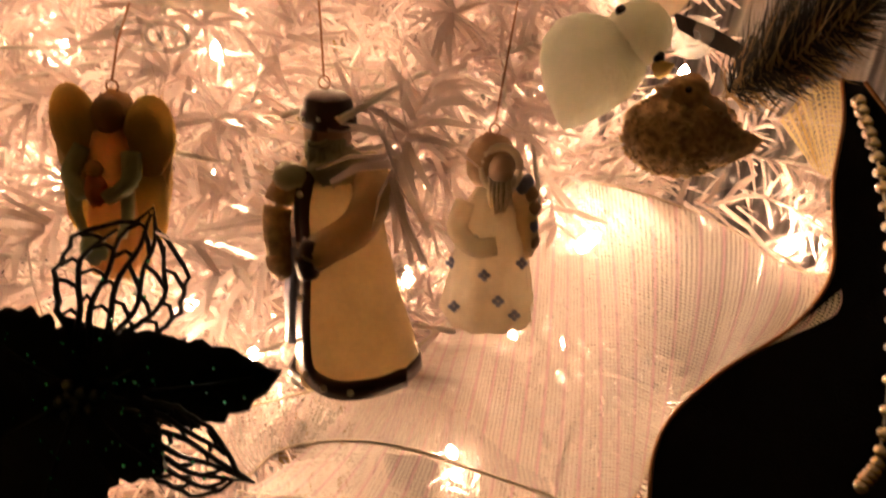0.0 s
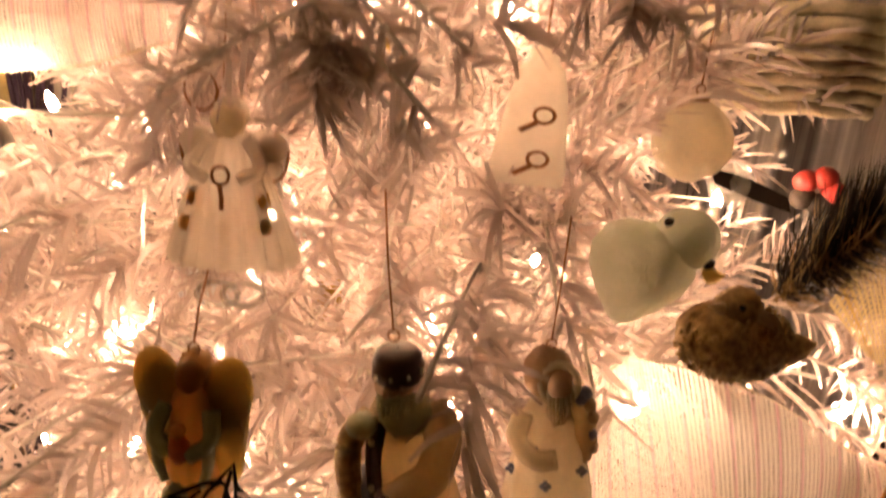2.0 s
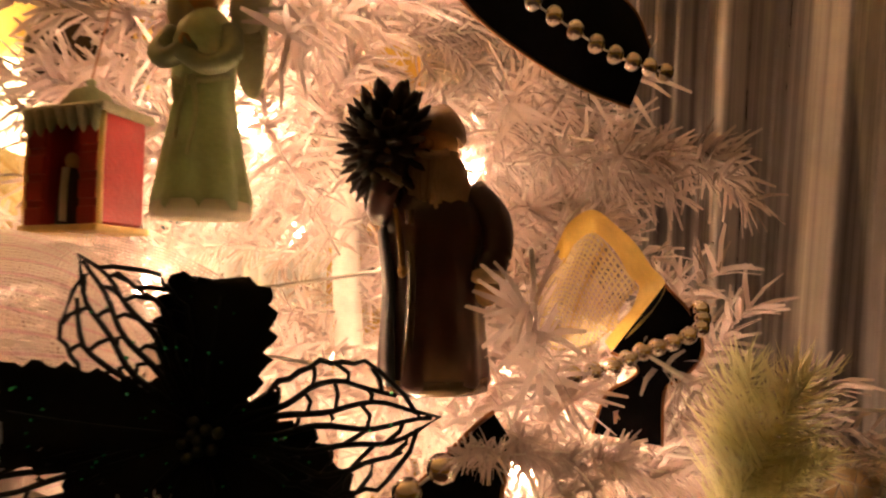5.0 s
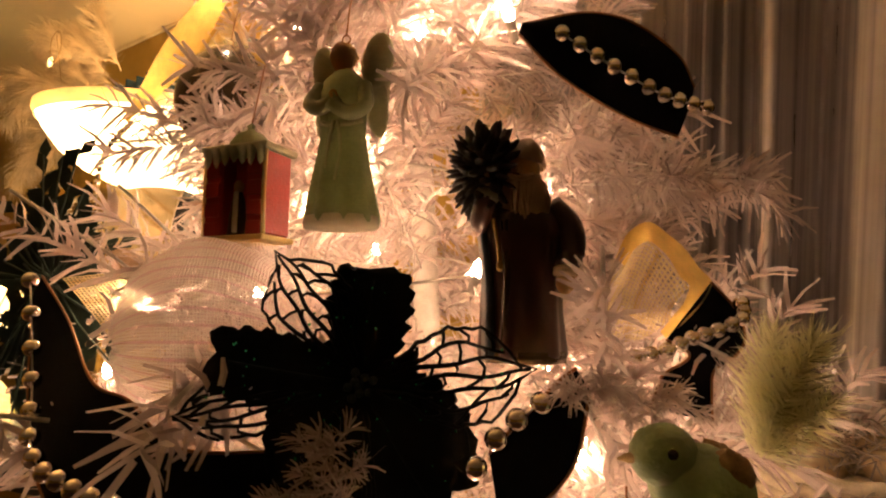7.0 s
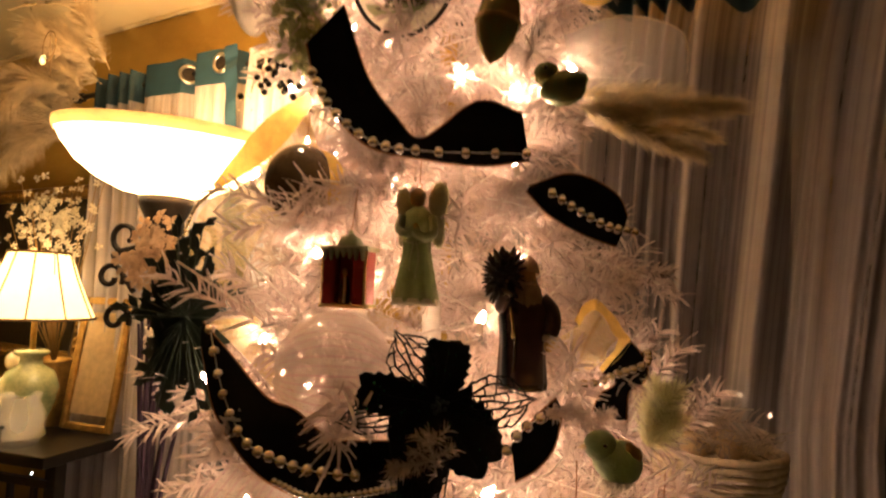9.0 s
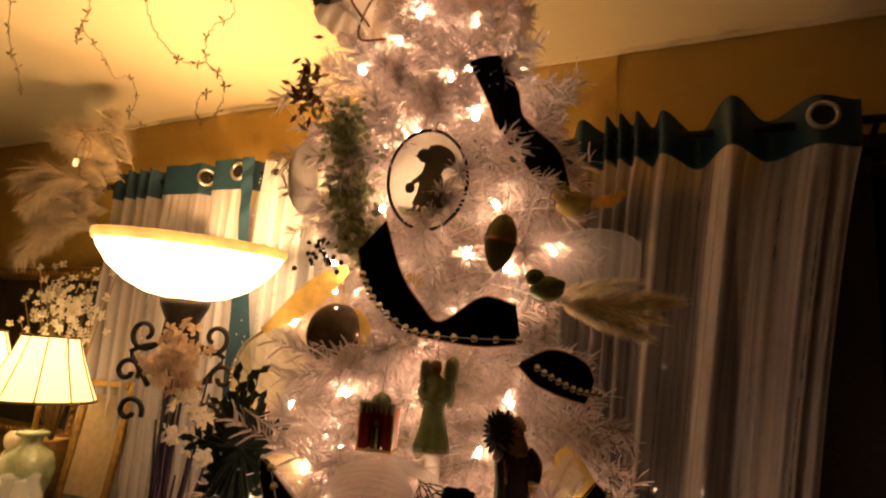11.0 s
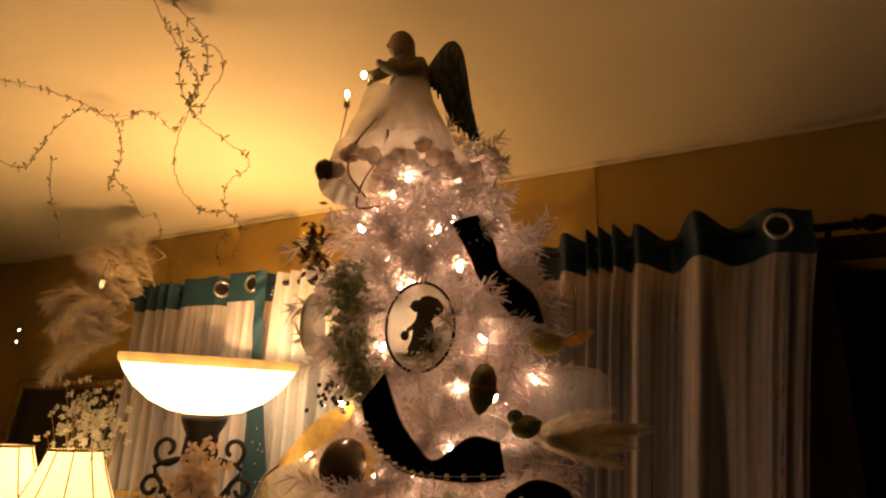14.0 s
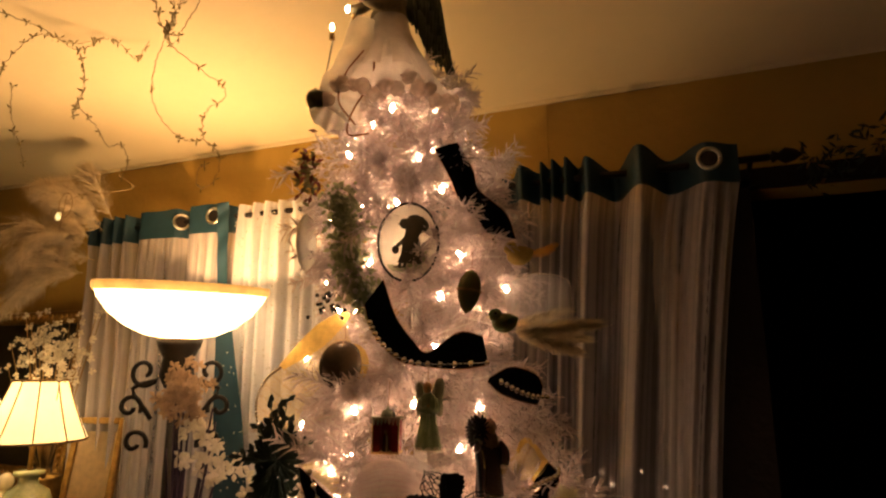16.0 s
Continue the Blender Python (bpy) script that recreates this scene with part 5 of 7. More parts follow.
def fluff(name, label, base, tip, width, count, material, seed):
    """A soft tail of very many fine curved hairs round a quill."""
    pl = thing(name, label, "feather")
    base, tip = Vector(base), Vector(tip)
    u = tip - base
    sd = u.cross(OUT).normalized()
    part("quill", Shape().tube(curve([base, base.lerp(tip, 0.5) + sd * 0.004, tip], 12), 0.0006, seg=5, taper=0.3), material, pl)
    rg = random.Random(seed)
    hair = Shape()
    for i in range(count):
        t = rg.random() ** 0.8
        p = base + u * t * 0.92 + OUT * rg.gauss(0, 0.002)
        w = width * math.sin(math.pi * min(1, 0.15 + 0.8 * t)) ** 0.7 * rg.uniform(0.4, 1.15) * rg.choice((-1, 1))
        e = p + sd * w + u * rg.uniform(0.08, 0.26) + OUT * rg.gauss(0, 0.005)
        m_ = p.lerp(e, 0.5) - u * 0.03 + OUT * rg.gauss(0, 0.002)
        q = Vector((rg.gauss(0, 1), rg.gauss(0, 1), rg.gauss(0, 1))).normalized() * 0.0004
        hair.grid([[p - q, p + q], [m_ - q, m_ + q], [e, e]])
    tagged(part("down", hair, material, pl), kind="stuff")


def plume(name, label, feathers, material):
    """Several feathers that stand together; each is a part."""
    pl = thing(name, label, "feather")
    for base, tip, width, n, curl in feathers:
        sh = Shape()
        feather(sh, base, tip, width, 0, n, curl)
        part("feather", sh, material[len(pl.children) % len(material)] if isinstance(material, list) else material, pl)


# the birds are modelled facing out of the tree: x to the side, y away, z up
s = Shape()
s.lathe([(0.0005, -0.0275), (0.006, -0.0235), (0.0145, -0.014), (0.0215, -0.003), (0.0235, 0.007), (0.0205, 0.0165), (0.013, 0.022), (0.0005, 0.0245)], 0, 30, turn=(0, 14, 0), squash=(1.05, 0.85), wob=0.012)
s.ball((0.0175, -0.004, 0.0180), (0.0148, 0.0140, 0.0142), 0, seg=24, rings=16, wob=0.03)
s.ball((0.0070, -0.0095, 0.0265), (0.0024, 0.0020, 0.0024), 2, seg=12, rings=8)
s.ball((0.0262, -0.0125, 0.0095), (0.0026, 0.0022, 0.0026), 2, seg=12, rings=8)
s.lathe([(0.0042, 0.0), (0.0034, 0.004), (0.0003, 0.0095)], 1, 12, at=(0.0270, -0.0115, 0.0040), turn=(58, 52, 0), squash=(1, 0.7))
one("plush_bird_ornament", s, [PALEDOVE, mat("yellow_beak", (0.75, 0.52, 0.12), 0.5), BLACKBEAD], "pale green and white plush bird with black bead eyes", "bird ornament", at((-0.0749, 0.2778, 1.1851), 26, 0, 0.9), "bird ornaments")
s = Shape()
s.ball((0, 0, 0), (0.0255, 0.0200, 0.0185), 0, (0, 8, 0), 30, 20, 0.08)
s.lathe([(0.0005, 0.014), (0.0055, 0.007), (0.010, -0.006)], 0, 16, at=(0.0255, 0, -0.0040), turn=(0, 80, 0), wob=0.1)
s.ball((-0.0015, -0.004, 0.0175), (0.0105, 0.0100, 0.0095), 0, seg=20, rings=14, wob=0.2)
s.lathe([(0.0030, 0.0), (0.0018, 0.0035), (0.0003, 0.0085)], 1, 10, at=(-0.0105, -0.0085, 0.0190), turn=(20, -75, 0))
s.ball((-0.0035, -0.0130, 0.0205), (0.0016, 0.0014, 0.0016), 2, seg=10, rings=7)
s.ball((0.0085, -0.0100, 0.0135), (0.0085, 0.0045, 0.0042), 1, (0, 30, 0), 14, 10, 0.3)
r5 = random.Random(31)
for i in range(420):
    d = Vector((r5.gauss(0, 1), -abs(r5.gauss(0, 1)), r5.gauss(0, 1))).normalized()
    p = Vector((d.x * 0.0262, d.y * 0.0206, d.z * 0.0190))
    k = r5.uniform(0.0007, 0.0013)
    s.ball(p, (k * 1.5, k, k), 0, (r5.uniform(0, 180), r5.uniform(0, 180), 0), 6, 4)
one("seed_bird_ornament", s, [BROWNSEED, CREAMPAINT, BLACKBEAD], "brown seed-covered bird ornament with a black feather crest", "bird ornament", at((-0.0353, 0.2748, 1.1664), 26, -4, 0.84), "bird ornaments")
fluff("black_feather_plume", "black feather plume beside the brown bird", (-0.0231, 0.2921, 1.1841), (0.0253, 0.3515, 1.2296), 0.024, 1100, BLACKFEATHER, 7)
fluff("tan_feather_plume", "tan feather wisps lying over the black plume", (-0.0233, 0.2897, 1.1809), (0.0215, 0.3428, 1.2208), 0.024, 260, TANFEATHER, 8)
s = Shape()
s.ball((0.0025, 0, -0.0010), (0.0170, 0.0140, 0.0140), 0, (0, 12, 0), 28, 18, 0.05)
s.ball((-0.0100, -0.0015, 0.0085), (0.0112, 0.0105, 0.0105), 0, seg=24, rings=16, wob=0.04)
s.lathe([(0.0026, 0.0), (0.0018, 0.003), (0.0003, 0.0058)], 1, 12, at=(-0.0196, -0.0030, 0.0072), turn=(0, -100, 0), squash=(0.8, 1))
s.ball((-0.0098, -0.0113, 0.0108), (0.0018, 0.0012, 0.0018), 2, seg=14, rings=9)
s.ball((-0.0098, 0.0088, 0.0108), (0.0018, 0.0012, 0.0018), 2, seg=14, rings=9)
s.ball((0.0100, -0.0072, 0.0072), (0.0072, 0.0040, 0.0052), 3, (0, 40, 0), 16, 10, 0.3)
s.ball((0.0100, 0.0072, 0.0072), (0.0072, 0.0040, 0.0052), 3, (0, 40, 0), 16, 10, 0.3)
r5 = random.Random(17)
for i in range(520):
    p = Vector((r5.gauss(0.003, 0.006), r5.gauss(-0.004, 0.004), -0.0125))
    q = p + Vector((r5.gauss(0, 0.004), r5.gauss(-0.001, 0.003), -r5.uniform(0.003, 0.010)))
    w = Vector((r5.gauss(0, 1), r5.gauss(0, 1), 0)).normalized() * 0.00025
    s.grid([[p - w, p + w], [q, q]], 4)
one("flocked_bird_ornament", s, [MINT, CREAMPAINT, BLACKBEAD, BROWNSEED, PETALW], "mint green flocked bird with speckled wing, tail feather raised", "bird ornament", at((-0.0817, 0.2124, 1.3480), 28, 4), "bird ornaments")
for quill_a, quill_b, wide, hairs, kind in (((-0.0674, 0.2466, 1.3540), (-0.0456, 0.2592, 1.3991), 0.016, 420, 3), ((-0.0659, 0.2475, 1.3523), (-0.0608, 0.2620, 1.3998), 0.015, 380, 4), ((-0.0637, 0.2442, 1.3531), (-0.0415, 0.2662, 1.3747), 0.013, 300, 6)):
    fluff("green_tail_feather", "soft pale yellow-green tail feather of the flocked bird", quill_a, quill_b, wide, hairs, YELLOWFEATHER, kind)
bird("long_tailed_bird_ornament", "small green-headed bird with long cream feather tail", at((-0.1405, 0.2653, 1.6297), 34), GREENGLOSS, CREAMPAINT, BLACKBEAD, 0.0200)
for quill_a, quill_b, wide, hairs, kind in (((-0.1277, 0.2727, 1.6162), (-0.0122, 0.3740, 1.6314), 0.016, 1300, 5), ((-0.1249, 0.2744, 1.6134), (-0.0415, 0.3571, 1.5855), 0.015, 1100, 15), ((-0.1277, 0.2727, 1.6162), (-0.0323, 0.3856, 1.6082), 0.014, 900, 25), ((-0.1309, 0.2709, 1.6255), (-0.0588, 0.3818, 1.6557), 0.012, 500, 35)):
    fluff("cream_tail_feather", "long wispy cream tail feather of the green-headed bird", quill_a, quill_b, wide, hairs, CREAMFEATHER, kind)
bird("small_yellow_bird_ornament", "small yellow bird perched below the velvet ribbon", at((-0.1291, 0.3239, 1.7432), 32), mat("yellow_plush", (0.55, 0.40, 0.10), 0.9, 0, 0.3, 60, 0.4), CREAMPAINT, BLACKBEAD, 0.0215)
plume("orange_tail_feather", "short orange tail feather of the yellow bird", [((-0.1212, 0.3322, 1.7473), (-0.0700, 0.3618, 1.7680), 0.009, 46, 0.1)], mat("orange_feather", (0.62, 0.34, 0.08), 0.8, 0, 0.3, 60, 0.2, 0.4))

# tall sage winged figure
s = Robe()
s.gown([(0.0005, 0.0), (0.0178, 0.0), (0.0182, 0.004), (0.0148, 0.022), (0.0112, 0.044), (0.0118, 0.056), (0.0135, 0.066), (0.0105, 0.074), (0.0045, 0.080)], 0, 56, 0.8, 9, 0.10, 0.7, 0.06)
s.ball((-0.001, -0.0025, 0.0865), (0.0062, 0.0062, 0.0076), 1, seg=18, rings=12, wob=0.05)
s.ball((-0.001, 0.0010, 0.0885), (0.0068, 0.0066, 0.0070), 3, seg=16, rings=10, wob=0.15)
s.strands((-0.001, 0.003, 0.0895), 0.0070, 9, 0.015, 3, 6, 0.0014)
s.tube(curve([(-0.0115, -0.003, 0.070), (-0.0145, -0.009, 0.060), (-0.007, -0.0140, 0.056), (0.002, -0.0155, 0.061)], 14), 0.0042, 0, 10, 0.8)
s.tube(curve([(0.0115, -0.003, 0.070), (0.0140, -0.009, 0.058), (0.007, -0.0140, 0.053), (-0.002, -0.0160, 0.058)], 14), 0.0042, 0, 10, 0.8)
s.ball((0.0, -0.0165, 0.0605), (0.0024, 0.0022, 0.0036), 1, wob=0.1)
s.band([(205, 0.052), (245, 0.049), (290, 0.049), (335, 0.052)], 0.0012, 2, 1.06)
s.tube(curve([(0.001, -0.0118, 0.050), (0.003, -0.0125, 0.036), (0.001, -0.0140, 0.020)], 8), 0.0011, 2, 6, 0.6)
s.tube(curve([(-0.001, -0.0118, 0.050), (-0.003, -0.0128, 0.038), (-0.004, -0.0140, 0.026)], 8), 0.0011, 2, 6, 0.6)
s.wing((0.006, 0.0, 0.070), 1, 0.052, 0.0185, 2, 4, 0.003, 0.2)
s.wing((-0.004, 0.0, 0.068), -1, 0.046, 0.0150, 2, 4, 0.004, 0.2)
hang(s, (0, 0, 0.095), 4, 0.04)
s.lathe([(0.0005, -0.002), (0.0188, -0.002), (0.0194, 0.0), (0.0188, 0.0035), (0.017, 0.004)], 5, 32, squash=(1, 0.8))
one("sage_winged_figure_ornament", s, [SAGE, TERRACOTTA, MILKSAGE, BROWNSEED, WIRE, IVORY], "slim sage green winged figure with folded arms", "ornament", at((-0.2452, 0.2148, 1.4465), 24), "hanging ornaments")

# red lantern box
lan = thing("lantern_ornament", "red lantern box ornament with a gilt roof and figures", "ornament", at((-0.3061, 0.2053, 1.4400), 12, 0, 0.88) @ Matrix.Diagonal((1, 1, 1.12, 1)), "hanging ornaments")
for x in (-0.0158, 0.0158):
    part("side_panel", Shape().box((x, 0, 0.026), (0.0125, 0.026, 0.046), bev=0.15), REDPAINT, lan)
    for z in (0.006, 0.017, 0.028, 0.039):
        part("moulding", Shape().box((x, -0.0135, z), (0.0105, 0.0015, 0.008), bev=0.5), REDPAINT, lan)
    part("corner_post", Shape().tube([(x * 1.42, -0.0125, 0.002), (x * 1.40, -0.013, 0.026), (x * 1.42, -0.0125, 0.049)], 0.0013, seg=7), OLDGOLD, lan, "gilt corner post")
part("back_panel", Shape().box((0, 0.001, 0.026), (0.020, 0.003, 0.044)), REDPAINT, lan)
g = Robe(Matrix.Translation((-0.001, -0.0075, 0.002)))
g.gown([(0.0005, 0.0), (0.0062, 0.0), (0.0058, 0.010), (0.0044, 0.020), (0.0025, 0.025)], 0, 20, 0.8, 5, 0.08)
g.ball((0, 0, 0.028), (0.0032, 0.0032, 0.0038), 1, seg=10, rings=7)
part("niche_figure", g, [MAROON, TERRACOTTA], lan)
part("white_scarf", Shape().tube(curve([(0.002, -0.013, 0.026), (0.003, -0.0145, 0.016), (0.0025, -0.014, 0.004)], 8), 0.0016, seg=7), IVORY, lan)
part("base_plate", Shape().box((0, 0, 0.0012), (0.048, 0.031, 0.003), bev=0.4), OLDGOLD, lan)
part("roof_plate", Shape().box((0, 0, 0.0505), (0.050, 0.031, 0.004), bev=0.4), MILKSAGE, lan)
for x in (-0.020, -0.013, -0.0065, 0.0, 0.0065, 0.013, 0.020):
    part("snow_drip", Shape().lathe([(0.0030, 0.0), (0.0028, -0.003), (0.0018, -0.0065 - 0.003 * abs(math.sin(x * 900))), (0.0003, -0.0085 - 0.003 * abs(math.sin(x * 900)))], 0, 9, at=(x, -0.0145, 0.0505)), MILKSAGE, lan)
part("roof_arch", Shape().lathe([(0.0125, 0.0), (0.0118, 0.004), (0.0085, 0.0085), (0.0030, 0.0110), (0.0018, 0.0125), (0.0026, 0.0140), (0.0005, 0.0155)], 0, 20, at=(0, 0, 0.052), wob=0.05), SAGE, lan)
part("hanger", Shape().tube([(0, 0, 0.066), (0.001, 0.004, 0.085), (0, 0.01, 0.105)], 0.0005, seg=5), WIRE, lan)

# dark robed figure with a pine cone
s = Robe()
s.gown([(0.0005, 0.0), (0.0185, 0.0), (0.0202, 0.004), (0.0190, 0.024), (0.0186, 0.044), (0.0205, 0.058), (0.0195, 0.068), (0.0130, 0.078), (0.0065, 0.084)], 0, 52, 0.8, 6, 0.09, 0.4, 0.07)
s.ball((0.0, -0.003, 0.0905), (0.0092, 0.0090, 0.0108), 1, seg=20, rings=14, wob=0.08)
s.lathe([(0.0098, 0.0), (0.0108, 0.002), (0.0098, 0.0048), (0.0088, 0.0075), (0.0055, 0.0115), (0.0020, 0.014), (0.0005, 0.0145)], 5, 20, at=(0.0012, -0.001, 0.0945), turn=(-6, 10, 0), wob=0.06)
s.ball((-0.001, -0.0125, 0.0905), (0.0017, 0.0018, 0.0022), 1, seg=8, rings=6)
s.ball((0.0015, -0.0085, 0.0755), (0.0125, 0.0070, 0.0135), 5, (0, 0, 0), 18, 12, 0.15)
s.strands((0.0005, -0.0085, 0.0875), 0.0105, 14, 0.027, 5, 9, 0.0016)
s.tube(curve([(-0.006, -0.0128, 0.0875), (0.0, -0.0142, 0.0855), (0.006, -0.0128, 0.0875)], 8), 0.0014, 5, 6)
# raised arm with its bundle, and the lowered arm with cuff and mitten
s.tube(curve([(-0.013, -0.002, 0.073), (-0.019, -0.007, 0.066), (-0.0175, -0.0125, 0.072), (-0.0155, -0.0145, 0.078)], 14), 0.0055, 0, 11, 0.9)
s.ball((-0.0160, -0.0135, 0.0775), (0.0062, 0.0058, 0.0040), 2, (0, 20, 0), 14, 10, 0.12)
s.ball((-0.0165, -0.0120, 0.0870), (0.0058, 0.0055, 0.0085), 1, (0, -12, 0), 14, 10, 0.15)
s.tube(curve([(0.0140, -0.002, 0.074), (0.0225, -0.005, 0.064), (0.0235, -0.008, 0.052), (0.0205, -0.0105, 0.044)], 14), 0.0064, 0, 12, 0.9)
s.ball((0.0205, -0.0105, 0.0425), (0.0066, 0.0066, 0.0034), 2, seg=14, rings=9, wob=0.15)
s.ball((0.0200, -0.0110, 0.0375), (0.0045, 0.0045, 0.0058), 1, seg=12, rings=9, wob=0.1)
s.band([(248, 0.066), (250, 0.045), (249, 0.024), (247, 0.003)], 0.0016, 3, 1.05)
s.band([(205, 0.060), (212, 0.040), (216, 0.020), (220, 0.003)], 0.0042, 4, 1.04)
s.band([(190, 0.003), (230, 0.003), (270, 0.003), (310, 0.003), (350, 0.003)], 0.0026, 3, 1.03)
s.tube(curve([(-0.0125, -0.0175, 0.066), (-0.0105, -0.0192, 0.056), (-0.0095, -0.0190, 0.046)], 8), 0.0011, 6, 6)
s.ball((-0.0095, -0.0192, 0.044), (0.0018, 0.0014, 0.0024), 6, seg=8, rings=6)
one("dark_robed_figure_ornament", s, [MAROON, TERRACOTTA, CREAMPAINT, DARKOVAL, DARKBLUE, TANBEARD, GILT], "dark maroon robed figure with tan beard and cream cuffs", "ornament", at((-0.1661, 0.2570, 1.3802), 26), "hanging ornaments")
cone = thing("pine_cone", "dark spiky pine cone behind the robed figure", "pine cone", Matrix.Translation((-0.1789, 0.2452, 1.4710)))
SCALE = Shape().lathe([(0.0004, 0.0052), (0.0016, 0.0040), (0.0032, 0.0010), (0.0026, -0.0030), (0.0004, -0.0048)], 0, 6, turn=(0, 90, 0), squash=(0.45, 1.0)).mesh("scale", [BARK])
for i in range(96):
    t = i / 96
    a = i * 2.4
    z = 0.02 * (1 - 2 * t)
    r = 0.0150 * math.sqrt(max(0.05, 1 - (z / 0.022) ** 2))
    e = Vector((math.cos(a) * r, math.sin(a) * r, z))
    part("scale", SCALE, [], cone, m=Matrix.Translation(e) @ pose(0, 0, 0, 0, math.degrees(math.atan2(r, z)) - 90, math.degrees(a)))
part("core", Shape().ball((0, 0, 0), (0.013, 0.013, 0.019)), BARK, cone)

# oval silhouette medallion
ov = thing("oval_medallion_ornament", "oval milk glass medallion with dark silhouette and metal rim", "ornament", Matrix.Translation((-0.3004, 0.2593, 1.7667)) @ pose(0, 0, 0, 0, 4, 28), "hanging ornaments")
ring = [(0.050 * math.cos(a), 0, 0.066 * math.sin(a)) for a in [2 * math.pi * j / 60 for j in range(61)]]
disc = [[(0.0495 * r * math.cos(a), -0.003 * (1 - r * r), 0.0655 * r * math.sin(a)) for a in [2 * math.pi * j / 48 for j in range(48)]] for r in (0.01, 0.35, 0.7, 1.0)]
part("glass_disc", Shape().grid(disc, closed=True), MILK, ov)
part("rim", Shape().tube(ring, 0.0022, seg=8), IRON, ov, "dark metal rim")
sil = Shape()
sil.grid([[(x - w, -0.0056, z), (x + w, -0.0056, z)] for x, w, z in ((0.008, 0.003, 0.046), (0.009, 0.012, 0.043), (0.011, 0.017, 0.037), (0.012, 0.020, 0.029), (0.011, 0.018, 0.021), (0.006, 0.013, 0.015), (0.004, 0.012, 0.009), (0.004, 0.015, 0.001), (0.005, 0.015, -0.010), (0.006, 0.017, -0.022), (0.005, 0.020, -0.034), (0.003, 0.018, -0.037))], 0)
sil.ball((-0.009, -0.0054, 0.029), (0.0085, 0.0004, 0.0095), 0, seg=14, rings=8)
sil.ball((-0.0175, -0.0054, 0.027), (0.0022, 0.0004, 0.0018), 0, seg=8, rings=5)
sil.grid([[(-0.006, -0.0056, 0.010), (-0.004, -0.0056, 0.0)], [(-0.015, -0.0056, -0.002), (-0.012, -0.0056, -0.008)], [(-0.020, -0.0056, -0.006), (-0.018, -0.0056, -0.012)]], 0)
sil.ball((-0.0205, -0.0054, -0.016), (0.0062, 0.0004, 0.0072), 0, seg=14, rings=8)
for x in (-0.012, -0.004):
    sil.grid([[(x, -0.0056, -0.035), (x + 0.004, -0.0056, -0.035)], [(x - 0.003, -0.0056, -0.043), (x + 0.002, -0.0056, -0.044)], [(x - 0.010, -0.0056, -0.0445), (x - 0.008, -0.0056, -0.0465)]], 0)
part("silhouette", sil, GREYSHAPE, ov, "plain dark painted silhouette shape")
lawn = [[(x * (1 - 0.11 * i * i / 9), -0.0048, -0.041 - 0.0022 * i + 0.9 * max(0, x) * (1 - i / 7)) for x in (-0.032, -0.016, 0.0, 0.012, 0.022, 0.032)] for i in (0, 1.5, 3, 5)]
part("painted_ground", Shape().grid(lawn), SAGE, ov)
part("hanger", Shape().tube([(0, 0, 0.067), (0.002, 0.003, 0.082), (0, 0.01, 0.10)], 0.0007, seg=5), WIRE, ov)

# medallion seen edge-on
s = Shape(pose(0, 0, 0, 0, 0, 100))
s.lathe([(0.0005, -0.004), (0.042, -0.004), (0.046, 0.0), (0.042, 0.004), (0.0005, 0.004)], 0, 30, turn=(90, 0, 0), squash=(0.8, 1.1))
one("side_medallion_ornament", s, [MILK], "milk glass medallion ornament turned edge-on", "ornament", Matrix.Translation((-0.4874, 0.2425, 1.7766)), "hanging ornaments")
# glazed egg and round bauble
s = Shape().lathe([(0.0005, -0.034), (0.008, -0.028), (0.0155, -0.014), (0.0185, 0.0), (0.0165, 0.016), (0.010, 0.028), (0.0005, 0.033)], 0, 24)
s.lathe([(0.019, -0.002), (0.0196, 0.0), (0.019, 0.002)], 1, 24)
hang(s, (0, 0, 0.033), 2, 0.03)
one("egg_ornament", s, [mat("amber_green_glaze", (0.30, 0.17, 0.05), 0.2, 0.2, 0.5, 50, 0.1, color2=(0.16, 0.22, 0.07), coat=0.6), GILT, WIRE], "amber and green glazed egg ornament", "ornament", Matrix.Translation((-0.1827, 0.2213, 1.6749)) @ pose(0, 0, 0, 0, 8, 30), "hanging ornaments")
s = Shape().ball((0, 0, 0), (0.040, 0.020, 0.044), 0, (0, 14, 0), 30, 18)
s.ball((0.016, 0.006, 0.0), (0.034, 0.018, 0.040), 1, (0, 14, 0), 30, 18)
hang(s, (0.006, 0, 0.044), 2, 0.04)
one("bronze_bauble", s, [DARKOVAL, GOLDBACK, WIRE], "dark bronze rounded bauble with a golden back", "ornament", Matrix.Translation((-0.4260, 0.2688, 1.5668)) @ pose(0, 0, 0, 0, 0, 30) @ Matrix.Scale(0.92, 4), "hanging ornaments")
# pale egg and red berry cluster deep in the branches
eg = thing("pale_egg_ornament", "plain ivory egg ornament deep in the branches", "ornament", Matrix.Translation((-0.0724, 0.3775, 1.2327)), "hanging ornaments")
part("shell", Shape().lathe([(0.0005, -0.0205), (0.010, -0.0185), (0.0185, -0.010), (0.0215, 0.0), (0.0185, 0.010), (0.0125, 0.0175), (0.006, 0.0215), (0.0005, 0.0225)], 0, 28, turn=(8, 14, 0)), IVORY, eg)
part("cap", Shape().lathe([(0.005, 0.020), (0.0052, 0.0235), (0.003, 0.0255), (0.0005, 0.026)], 0, 14), GILT, eg, "small gilt cap")
part("hanger", hang(Shape(), (0, 0, 0.026), 0, 0.04), WIRE, eg, "thin wire hanger")
s = Shape()
